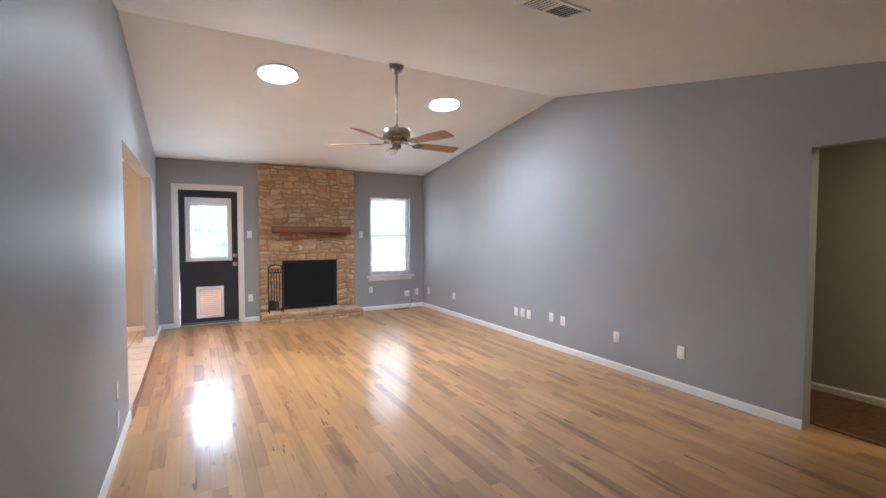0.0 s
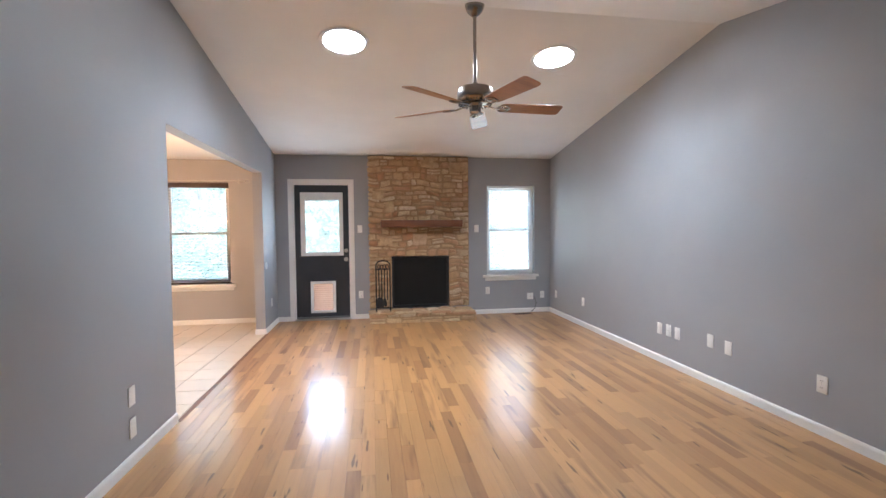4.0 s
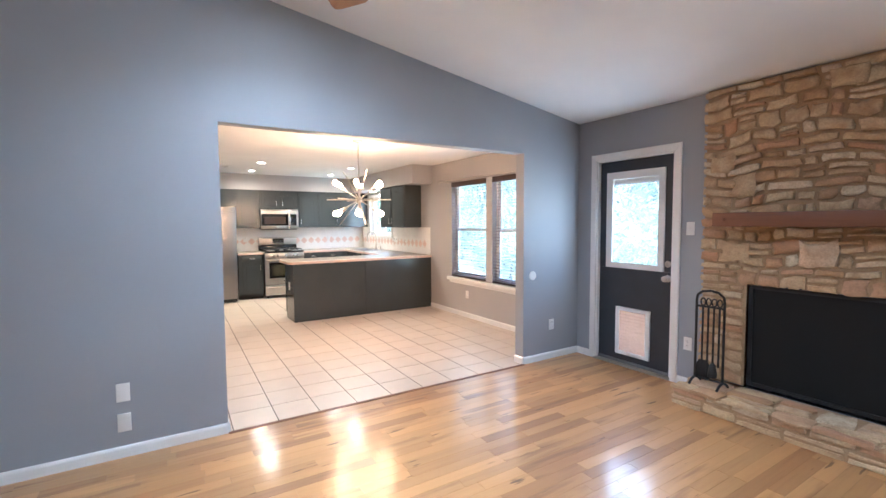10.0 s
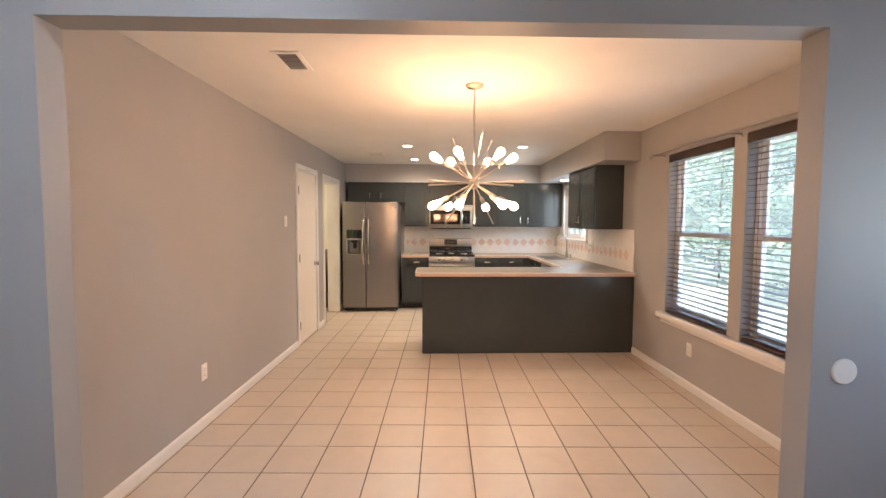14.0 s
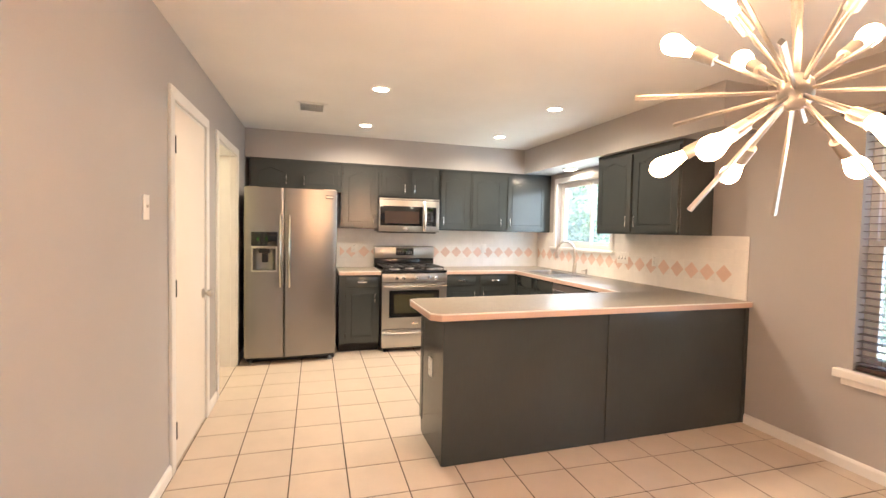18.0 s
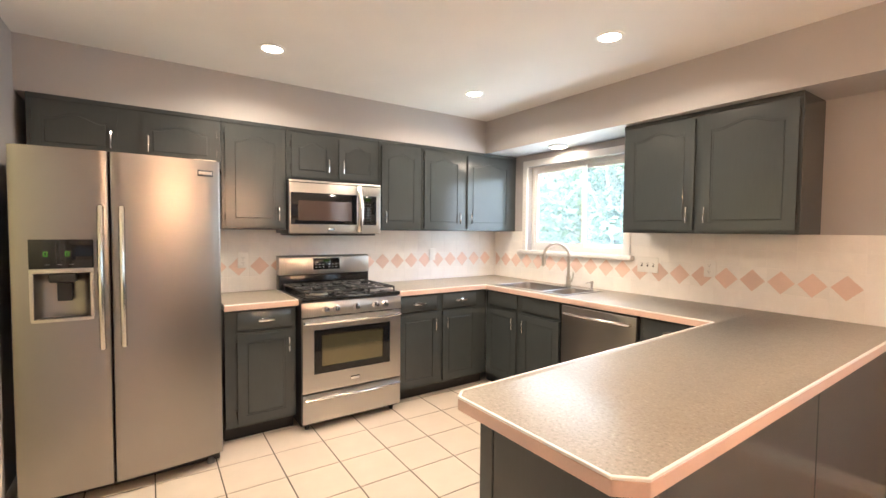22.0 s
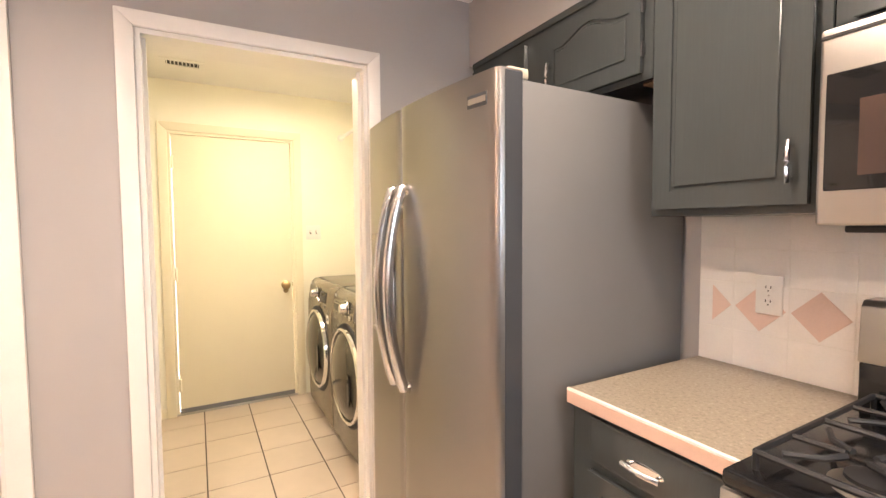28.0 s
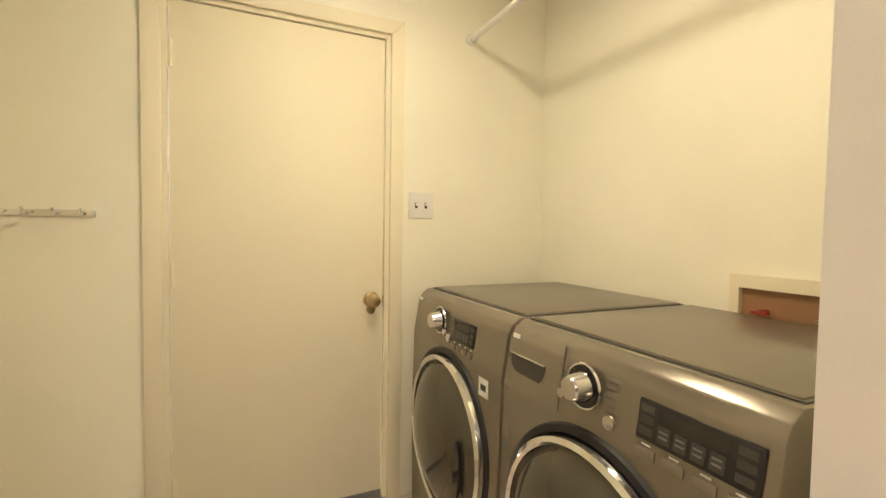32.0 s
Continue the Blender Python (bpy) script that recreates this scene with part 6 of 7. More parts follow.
def fridge_door(y0, y1, z0=0.075, z1=None, soft_a=True, soft_b=True, back=FF - 0.07):
    """A bowed door, or a piece of one, with softly rounded upright edges where it ends."""
    prof = [(back, y0)] + ([(front_x(y0) - 0.010, y0), (front_x(y0 + 0.004) - 0.004, y0 + 0.004)] if soft_a else [])
    ya, yb = y0 + (0.014 if soft_a else 0), y1 - (0.014 if soft_b else 0)
    prof += [(front_x(y), y) for y in (ya + (yb - ya) * k / 14 for k in range(15))]
    prof += ([(front_x(y1 - 0.004) - 0.004, y1 - 0.004), (front_x(y1) - 0.010, y1)] if soft_b else []) + [(back, y1)]
    return prism(prof, z0, z1 or FT)


DY0, DY1, DZ0, DZ1 = -3.604, -3.362, 0.952, 1.185      # ice dispenser, a real recess in the freezer door
fz = part("freezer_door", joined(fridge_door(FY0, FSP - 0.003, 0.075, DZ0), fridge_door(FY0, FSP - 0.003, DZ1), fridge_door(FY0, DY0 + 0.016, DZ0, DZ1, True, False),
                                 fridge_door(DY1 - 0.016, FSP - 0.003, DZ0, DZ1, False, True)), M_STEELV, rf, "brushed steel freezer door", smooth=25)
fd = part("fridge_door", fridge_door(FSP + 0.003, FY1), M_STEELV, rf, "brushed steel refrigerator door")
for d_, ya, yb in ((fd, FY1, FY1 + 0.002), (fz, FY0 - 0.002, FY0)):
    part("door_side", box((FF - 0.068, ya, 0.08), (FF - 0.012, yb, FT - 0.006)), M_DSIDE, d_, "dark grey door side")
mfz = front_face((DY0 + DY1) / 2)
dp = part("dispenser_panel", fbox(mfz, (DY0, 1.195, -0.004), (DY1, 1.335, 0.010), 0.004), M_BLKGLASS, fz, "black glass control panel")
for yy in (-3.55, -3.47):
    for k, (a, b) in enumerate((((0, 0), (0.004, 0.02)), ((0.012, 0), (0.016, 0.02)), ((0, 0.018), (0.016, 0.022)), ((0, -0.001), (0.016, 0.002)))):
        part("digit_bar", fbox(mfz, (yy + a[0], 1.255 + a[1], 0.0101), (yy + b[0], 1.255 + b[1], 0.0106)), M_GREENLED, dp)
bm = bmesh.new()                  # hollow back of the dispenser, curving in from both sides
cols = []
for k in range(13):
    f = k / 12
    yy = DY0 + 0.016 + (DY1 - DY0 - 0.032) * f
    deep = 0.006 + 0.062 * math.sin(math.pi * f) ** 0.45
    cols.append([bm.verts.new((front_x(yy) - deep * q, yy, z)) for z, q in ((DZ0 - 0.002, 1.0), (DZ0 + 0.09, 1.0), (DZ1 - 0.03, 0.95), (DZ1 + 0.002, 0.8))])
for a, b in zip(cols, cols[1:]):
    for k in range(3):
        bm.faces.new((a[k], b[k], b[k + 1], a[k + 1]))
part("recess_back", bm, M_STEELV, fz, "hollow steel dispenser bay")
part("dispenser_trim", fbox(mfz, (DY0, 1.172, -0.002), (DY1, 1.194, 0.011), 0.004), M_STEELH, fz, "pale steel bar under the control panel")
for a in (DY0, DY1 - 0.016):
    part("dispenser_trim", fbox(mfz, (a, 0.95, -0.004), (a + 0.016, 1.172, 0.007), 0.003), M_STEELH, fz)
part("paddle", fbox(mfz, (-3.512, 1.03, -0.055), (-3.454, 1.13, -0.045), 0.004), M_BLKPLAST, fz)
part("spout", fbox(mfz, (-3.535, 1.125, -0.05), (-3.431, 1.172, 0.004), 0.008), M_BLKPLAST, fz)
part("drip_tray", fbox(mfz, (DY0 + 0.004, 0.938, -0.055), (DY1 - 0.004, 0.953, 0.014), 0.004), M_STEELH, fz)
part("drip_grid", fbox(mfz, (DY0 + 0.03, 0.9532, -0.045), (DY1 - 0.03, 0.9545, 0.004)), M_BLKPLAST, fz)
for k in range(3):
    part("key_mark", fbox(mfz, (-3.545 + 0.045 * k, 1.213, 0.0101), (-3.528 + 0.045 * k, 1.2155, 0.0106)), M_GREYPLAST, dp)
for d_, y in ((fz, FSP - 0.036), (fd, FSP + 0.05)):
    part("handle", bow_handle((front_x(y), y, 0.795), (front_x(y), y, 1.492), (1, 0, 0), 0.056, 0.0195, 0.75, up=(0, 1, 0), curve=0.85), M_HANDLE, d_, "bowed steel bar handle")
bd = part("badge", fbox(front_face(-2.86), (-2.899, 1.686, 0.0), (-2.821, 1.722, 0.003), 0.001), M_DSIDE, fd)
part("badge_face", fbox(front_face(-2.86), (-2.895, 1.696, 0.003), (-2.825, 1.712, 0.0045), 0.001), M_NICKEL, bd)
part("hinge_cover", box((FF - 0.10, FY1 - 0.13, FT - 0.018), (FF - 0.03, FY1 - 0.01, FT + 0.012), 0.006), M_HINGECOV, rf)
part("hinge_cover", box((FF - 0.10, FY0 + 0.01, FT - 0.018), (FF - 0.03, FY0 + 0.13, FT + 0.012), 0.006), M_HINGECOV, rf)

# gas range
rg = thing("gas_range", (-6.05, -1.895, 0), "stainless gas range with black cooktop and five knobs", "range")
RY0, RY1, RF = -2.278, -1.52, -5.755
part("carcase", box((W_X + 0.03, RY0 + 0.004, 0.03), (RF - 0.03, RY1 - 0.004, 0.90), 0.003), M_BLKPLAST, rg)
part("cooktop", box((W_X + 0.10, RY0, 0.895), (RF + 0.01, RY1, 0.925), 0.008, 3), M_ENAMEL, rg, "glossy black enamel cooktop")
part("backguard_foot", box((W_X + 0.03, RY0, 0.90), (W_X + 0.115, RY1, 1.03), 0.006), M_ENAMEL, rg, "black enamel riser")
bgm = slab([(0, 1.03), (0.095, 1.03), (0.085, 1.165), (0.07, 1.18), (0, 1.18)], RY1 - RY0, Matrix(((1, 0, 0, W_X + 0.03), (0, 0, 1, RY0), (0, 1, 0, 0), (0, 0, 0, 1))), 0.004)
bg = part("backguard", bgm, M_STEELH, rg, "brushed steel backguard")
mbg = facing("E", W_X + 0.121, 0, 0) @ Matrix.Translation((0, 0, 0)) @ Matrix.Rotation(radians(-4), 4, "X")
dpn = part("display", fbox(mbg, (-2.01, 1.062, 0.072), (-1.785, 1.155, 0.080), 0.006), M_BLKGLASS, bg, "black glass clock panel")
part("clock", fbox(mbg, (-1.925, 1.125, 0.0802), (-1.87, 1.14, 0.0808)), M_DIMLED, dpn)
for k in range(12):
    xx = -1.995 + 0.03 * (k % 3) + (0.11 if k % 6 > 2 else 0)
    part("key", fbox(mbg, (xx, 1.078 + 0.022 * (k // 6), 0.0802), (xx + 0.016, 1.086 + 0.022 * (k // 6), 0.0808)), M_GREYPLAST, dpn)
part("control_panel", slab([(0, 0.795), (0.02, 0.795), (0.012, 0.89), (0, 0.89)], RY1 - RY0, Matrix(((1, 0, 0, RF), (0, 0, 1, RY0), (0, 1, 0, 0), (0, 0, 0, 1))), 0.003), M_STEELH, rg, "brushed steel knob panel")
for y in (-2.115, -2.04, -1.888, -1.737, -1.66):
    kb = part("knob", lathe([(0.001, 0), (0.024, 0), (0.025, 0.006), (0.02, 0.01), (0.018, 0.03), (0.016, 0.034), (0.001, 0.035)], (RF + 0.016, y, 0.842), "X", 24), M_CHROME, rg, "chrome burner knob")
    part("grip", box((RF + 0.045, y - 0.005, 0.824), (RF + 0.056, y + 0.005, 0.86), 0.002), M_CHROME, kb)
for k in range(4):
    yy = RY0 + 0.09 + 0.165 * k
    part("vent_slot", box((RF + 0.0125, yy, 0.789), (RF + 0.0165, yy + 0.10, 0.793)), M_SLOT, rg)
od = part("oven_door", joined(ring_frame([(RY0 + 0.003, 0.268), (RY1 - 0.003, 0.268), (RY1 - 0.003, 0.785), (RY0 + 0.003, 0.785)], [(-2.195, 0.395), (-1.615, 0.395), (-1.615, 0.70), (-2.195, 0.70)], 0.035, facing("E", RF - 0.02, 0, 0))), M_STEELH, rg, "brushed steel oven door")
part("window_surround", ring_frame([(-2.196, 0.394), (-1.614, 0.394), (-1.614, 0.701), (-2.196, 0.701)], [(-2.14, 0.44), (-1.67, 0.44), (-1.67, 0.66), (-2.14, 0.66)], 0.006, facing("E", RF + 0.010, 0, 0)), M_BLKGLASS, od)
part("oven_glass", box((RF - 0.01, -2.19, 0.40), (RF + 0.008, -1.62, 0.695)), M_OVENGLASS, od, "dark reflective oven glass")
part("handle", bow_handle((RF + 0.015, RY0 + 0.02, 0.755), (RF + 0.015, RY1 - 0.02, 0.755), (1, 0, 0), 0.03, 0.014, 0.8), M_CHROME, od, "bowed chrome bar handle")
part("badge", box((RF + 0.014, -1.93, 0.315), (RF + 0.018, -1.86, 0.34), 0.001), M_CHROME, od)
dr = part("storage_drawer", box((RF - 0.03, RY0 + 0.003, 0.055), (RF + 0.014, RY1 - 0.003, 0.258), 0.004), M_STEELH, rg, "brushed steel storage drawer")
part("handle", bow_handle((RF + 0.012, RY0 + 0.02, 0.225), (RF + 0.012, RY1 - 0.02, 0.225), (1, 0, 0), 0.018, 0.011, 0.8), M_CHROME, dr)
for y in (RY0 + 0.05, RY1 - 0.05):
    part("foot", rod((RF - 0.05, y, 0), (RF - 0.05, y, 0.05), 0.016, n=12), M_BLACK, rg)
for cx, cy, r in ((-6.20, -2.11, 0.032), (-6.20, -1.69, 0.028), (-5.89, -2.11, 0.045), (-5.89, -1.69, 0.04), (-6.04, -1.90, 0.034)):
    bu = part("burner", lathe([(0.001, 0), (r + 0.02, 0), (r + 0.018, 0.006), (r, 0.009), (r, 0.016), (0.001, 0.016)], (cx, cy, 0.924), "Z", 22), M_NICKEL, rg)
    part("cap", lathe([(0.001, 0.0), (r * 0.95, 0.0), (r * 0.93, 0.006), (r * 0.5, 0.009), (0.001, 0.0095)], (cx, cy, 0.940), "Z", 22), M_BLACK, bu)
for y0, y1 in ((RY0 + 0.035, -2.035), (-2.025, -1.77), (-1.76, RY1 - 0.035)):
    x0, x1, z = -6.31, -5.79, 0.958
    bm = bmesh.new()
    for a, b in (((x0, y0), (x1, y0)), ((x0, y1), (x1, y1)), ((x0, y0), (x0, y1)), ((x1, y0), (x1, y1)), (((x0 + x1) / 2, y0), ((x0 + x1) / 2, y1))):
        merge(bm, tube([(a[0], a[1], z), (b[0], b[1], z)], 0.0065, 6))
    ym = (y0 + y1) / 2
    for cx in (-6.185, -5.915):
        for k in range(4):
            a = radians(45 + 90 * k)
            merge(bm, tube([(cx + 0.13 * math.cos(a), ym + 0.11 * math.sin(a), z), (cx + 0.07 * math.cos(a + 0.25), ym + 0.06 * math.sin(a + 0.25), z + 0.004), (cx + 0.022 * math.cos(a), ym + 0.022 * math.sin(a), z + 0.003)], 0.006, 6))
        merge(bm, tube([(cx, y0, z), (cx, ym - 0.02, z + 0.003)], 0.006, 6))
        merge(bm, tube([(cx, ym + 0.02, z + 0.003), (cx, y1, z)], 0.006, 6))
    for xx in (x0, x1):
        for yy in (y0, y1):
            merge(bm, rod((xx, yy, 0.924), (xx, yy, z), 0.006, n=6))
    part("grate", bm, M_BLACK, rg, "black cast-iron grate")

# over-the-range microwave
mo = thing("microwave", (-6.25, -1.9, 1.357), "stainless over-the-range microwave with black window", "microwave")
MF = -6.055
part("case", box((W_X + 0.005, -2.271, 1.362), (MF - 0.03, -1.538, 1.758), 0.003), M_BLKPLAST, mo)
part("underside", box((W_X + 0.02, -2.24, 1.345), (MF - 0.05, -1.56, 1.361), 0.004), M_BLKPLAST, mo)
part("front", box((MF - 0.029, -2.273, 1.36), (MF, -1.536, 1.757), 0.008, 3), M_STEELH, mo, "brushed steel front")
mmo = facing("E", MF, 0, 0)
part("top_grille", fbox(mmo, (-2.271, 1.735, -0.002), (-1.538, 1.742, 0.002)), M_BLKPLAST, mo)
win = part("window", fbox(mmo, (-2.26, 1.43, -0.004), (-1.745, 1.665, 0.003), 0.006), M_BLKGLASS, mo, "black glass door window")
part("inner_screen", fbox(mmo, (-2.205, 1.458, 0.003), (-1.79, 1.605, 0.0036)), M_MWGLASS, win, "dark window mesh")
kp = part("keypad", fbox(mmo, (-1.708, 1.43, -0.004), (-1.575, 1.663, 0.003), 0.004), M_BLKGLASS, mo, "black keypad")
part("clock", fbox(mmo, (-1.676, 1.622, 0.003), (-1.628, 1.642, 0.0036)), M_DIMLED, kp)
for k in range(24):
    xx, zz = -1.684 + 0.024 * (k % 3), 1.440 + 0.0215 * (k // 3)
    part("key", fbox(mmo, (xx, zz, 0.003), (xx + 0.008, zz + 0.0045, 0.0036)), M_GREYPLAST, kp)
part("handle", bow_handle((MF, -1.731, 1.385), (MF, -1.731, 1.722), (1, 0, 0), 0.030, 0.016, 1.35, up=(0, 1, 0), curve=0.85), M_HANDLE, mo, "bowed steel handle")
part("badge", fbox(mmo, (-1.982, 1.382, 0.0), (-1.928, 1.402, 0.003), 0.001), M_CHROME, mo)
part("door_seam", fbox(mmo, (-1.713, 1.362, -0.001), (-1.710, 1.755, 0.001)), M_SLOT, mo)

# dishwasher
dw = thing("dishwasher", (-4.65, -0.3, 0), "stainless dishwasher under the worktop with bar handle", "dishwasher")
part("tub", box((-4.945, BN + 0.01, 0.10), (-4.352, ND_Y - 0.01, CT - 0.004)), M_BLKPLAST, dw)
part("toe_panel", box((-4.945, BN + 0.06, 0.0), (-4.352, BN + 0.075, 0.10)), M_BLKPLAST, dw)
ddr = part("door", box((-4.948, BN - 0.035, 0.115), (-4.350, BN + 0.009, 0.852), 0.007, 3), M_STEELV, dw, "brushed steel door")
part("handle", bow_handle((-4.905, BN - 0.034, 0.80), (-4.393, BN - 0.034, 0.80), (0, -1, 0), 0.016, 0.013, 0.8), M_HANDLE, ddr, "steel bar handle")
part("control_strip", box((-4.946, BN - 0.03, 0.853), (-4.352, BN + 0.009, 0.866), 0.002), M_BLKPLAST, dw)

# switches and outlets on the splashback
plate("outlet", "E", W_X + 0.012, -2.52, 1.150, label="white duplex outlet on the tiled splashback")
plate("blank", "E", W_X + 0.012, -0.79, 1.155, label="blank white plate on the tiled splashback")
plate("outlet", "S", -4.215, ND_Y - 0.012, 1.150, label="white duplex outlet on the tiled splashback")
plate("switch", "S", -4.66, ND_Y - 0.012, 1.145, 0.165, 0.116, label="white three-gang switch plate on the splashback", gang=3)

# ---- laundry ----
def front_loader(y0, y1, label, washer):
    """A front-loading machine with a large round door, facing east."""
    xf, xb, zt = -5.672, W_X + 0.03, 0.968
    name = "washing_machine" if washer else "tumble_dryer"
    root = thing(name, ((xf + xb) / 2, (y0 + y1) / 2, 0), label, "washer" if washer else "dryer", "laundry machines")
    yc = (y0 + y1) / 2
    prof = [(xb, 0.02), (xf - 0.01, 0.02), (xf, 0.05), (xf + 0.008, 0.45), (xf, 0.80), (xf - 0.02, 0.925), (xf - 0.035, 0.95), (xf - 0.06, zt), (xb, zt)]
    bm = slab([(x, z) for x, z in prof], y1 - y0 - 0.006, Matrix(((1, 0, 0, 0), (0, 0, 1, y0 + 0.003), (0, 1, 0, 0), (0, 0, 0, 1))), 0.006, 2)
    part("cabinet", bm, M_APPL, root, "graphite enamelled cabinet")
    part("lid", box((xb + 0.02, y0 + 0.02, zt - 0.004), (xf - 0.09, y1 - 0.02, zt + 0.006), 0.004), M_APPLTOP, root, "flat graphite top panel")
    for yy in (y0 + 0.08, y1 - 0.08):
        part("foot", rod((xf - 0.06, yy, 0), (xf - 0.06, yy, 0.03), 0.02, n=12), M_BLACK, root)
    part("lid_seam", joined(box((xb + 0.012, y0 + 0.012, zt - 0.002), (xf - 0.08, y0 + 0.019, zt + 0.003)), box((xb + 0.012, y1 - 0.019, zt - 0.002), (xf - 0.08, y1 - 0.012, zt + 0.003)),
                            box((xb + 0.012, y0 + 0.019, zt - 0.002), (xb + 0.019, y1 - 0.019, zt + 0.003)), box((xf - 0.087, y0 + 0.019, zt - 0.002), (xf - 0.08, y1 - 0.019, zt + 0.003))), M_DARKKEY, root, "dark seam round the top")
    zc = 0.50
    dr = part("door", lathe([(0.001, 0.075), (0.10, 0.07), (0.18, 0.055), (0.235, 0.03), (0.256, 0.01), (0.256, 0.0), (0.001, 0.0)], (xf + 0.002, yc, zc), "X", 48), M_SMOKED, root, "bulging smoked glass door")
    part("chrome_ring", lathe([(0.252, 0.0), (0.256, 0.026), (0.264, 0.033), (0.275, 0.026), (0.280, 0.0)], (xf + 0.002, yc, zc), "X", 56), M_CHROME, dr, "chrome door ring")
    part("gasket", lathe([(0.279, 0.0), (0.283, 0.012), (0.298, 0.010), (0.302, 0.0)], (xf + 0.001, yc, zc), "X", 56), M_BLACK, dr, "black door rim")
    part("door_grip", slab([(0.022 * math.cos(a), 0.09 * math.sin(a)) for a in (math.tau * k / 22 for k in range(22))], 0.010, facing("E", xf + 0.052, yc + 0.19, zc - 0.02), 0.003, 1), M_BLKGLASS, dr, "dark oval door grip")
    mp = facing("E", xf - 0.012, 0, 0) @ Matrix.Translation((0, 0.875, 0)) @ Matrix.Rotation(radians(-9), 4, "X")
    ky = yc - (0.035 if washer else 0.085)
    kb = part("dial", lathe([(0.001, 0), (0.033, 0), (0.033, 0.008), (0.029, 0.014), (0.027, 0.036), (0.023, 0.042), (0.001, 0.043)], (xf - 0.006, ky, 0.885), "X", 32), M_HANDLE, root, "silver programme dial")
    part("dial_ring", lathe([(0.033, 0), (0.046, 0.0), (0.044, 0.006), (0.033, 0.007)], (xf - 0.006, ky, 0.885), "X", 32), M_BLKGLASS, kb)
    part("bezel", lathe([(0.046, 0), (0.050, 0.0), (0.048, 0.005), (0.046, 0.004)], (xf - 0.006, ky, 0.885), "X", 32), M_CHROME, kb)
    dy, wide = (yc + 0.105, 0.215) if washer else (yc + 0.02, 0.15)
    pn = part("control_panel", fbox(mp, (dy, -0.036, 0.0), (dy + wide, 0.036, 0.006), 0.004), M_BLKPLAST, root, "dark display panel")
    part("screen", fbox(mp, (dy + wide * 0.2, 0.006, 0.006), (dy + wide * 0.78, 0.028, 0.0066)), M_LCD, pn)
    for k in range(3):
        for a in (0.03, 0.83):
            part("key", fbox(mp, (dy + wide * a, -0.026 + 0.02 * k, 0.006), (dy + wide * (a + 0.13), -0.013 + 0.02 * k, 0.0068)), M_DARKKEY, pn)
    for k in range(4):
        part("key", fbox(mp, (dy + wide * (0.21 + 0.145 * k), -0.028, 0.006), (dy + wide * (0.32 + 0.145 * k), 0.0, 0.0068)), M_DARKKEY, pn)
        for q in range(2):
            part("printed_mark", fbox(mp, (dy + wide * (0.225 + 0.145 * k), -0.01 - 0.009 * q, 0.0068), (dy + wide * (0.30 + 0.145 * k), -0.007 - 0.009 * q, 0.0072)), M_GREYPLAST, pn)
        part("button", fbox(mp, (dy + 0.002 + wide * 0.26 * k, -0.068, 0.0), (dy + wide * (0.2 + 0.26 * k), -0.048, 0.005), 0.003), M_APPL, root)
        part("printed_mark", fbox(mp, (dy + 0.012 + wide * 0.26 * k, -0.045, 0.0), (dy + wide * (0.14 + 0.26 * k), -0.042, 0.0008)), M_PLATE, root)
    for k in range(10):
        off = 0.056 if k > 4 else -0.083
        part("printed_mark", fbox(mp, (ky + off, 0.036 - 0.015 * (k % 5), 0.0), (ky + off + 0.027, 0.039 - 0.015 * (k % 5), 0.0008)), M_DARKKEY, root)
    part("start_button", lathe([(0.001, 0), (0.015, 0), (0.014, 0.005), (0.001, 0.006)], (xf - 0.002, ky + 0.078, 0.838), "X", 20), M_HANDLE, root)
    part("power_button", lathe([(0.001, 0), (0.012, 0), (0.011, 0.005), (0.001, 0.006)], (xf - 0.002, ky - 0.065 + (0.0 if washer else 0.11), 0.850), "X", 20), M_HANDLE, root)
    if washer:
        part("drawer_seam", fbox(mp, (y0 + 0.228, -0.07, 0.0), (y0 + 0.231, 0.075, 0.001)), M_DARKKEY, root)
        # no hollow is cut; the pocket's shade is put into a dark slab
        part("drawer_grip", slab([(y0 + 0.02, 0.008), (y0 + 0.17, 0.008), (y0 + 0.155, -0.034), (y0 + 0.055, -0.034), (y0 + 0.03, -0.018)], 0.003, mp, 0.001, 1), M_DARKKEY, root, "flat dark patch for the shaded detergent drawer grip")
        part("drawer_lip", fbox(mp, (y0 + 0.02, 0.008, 0.0), (y0 + 0.17, 0.013, 0.006), 0.002), M_CHROME, root)
    else:
        part("sticker", fbox(facing("E", xf + 0.003, 0, 0), (y1 - 0.12, 0.72, 0.0), (y1 - 0.065, 0.775, 0.001)), M_PLATE, root, "white printed sticker")
        part("sticker_mark", fbox(facing("E", xf + 0.003, 0, 0), (y1 - 0.108, 0.738, 0.001), (y1 - 0.077, 0.757, 0.0016)), M_SLOT, root)
    part("badge", fbox(mp, (y0 + 0.02, 0.05, 0.0), (y0 + 0.05, 0.062, 0.0016)), M_PLATE, root)
    return root


front_loader(-5.362, -4.678, "graphite front-loading dryer with round dark door", False)
front_loader(-4.672, -3.988, "graphite front-loading washer with round dark door", True)
plate("switch", "N", -5.758, L_S, 1.32, 0.116, 0.116, label="white two-gang switch plate beside the garage door", gang=2)
hr = thing("hook_rack", (-4.42, L_S, 1.245), "chrome coat hook rail on the laundry wall", "hook rail")
part("rail", box((-4.57, L_S, 1.235), (-4.20, L_S + 0.006, 1.258), 0.002), M_CHROME, hr)
for k in range(5):
    x = -4.54 + 0.075 * k
    part("peg", tube([(x, L_S + 0.005, 1.246), (x, L_S + 0.035, 1.243), (x, L_S + 0.05, 1.25), (x, L_S + 0.055, 1.262)], 0.0055, 8), M_CHROME, hr)
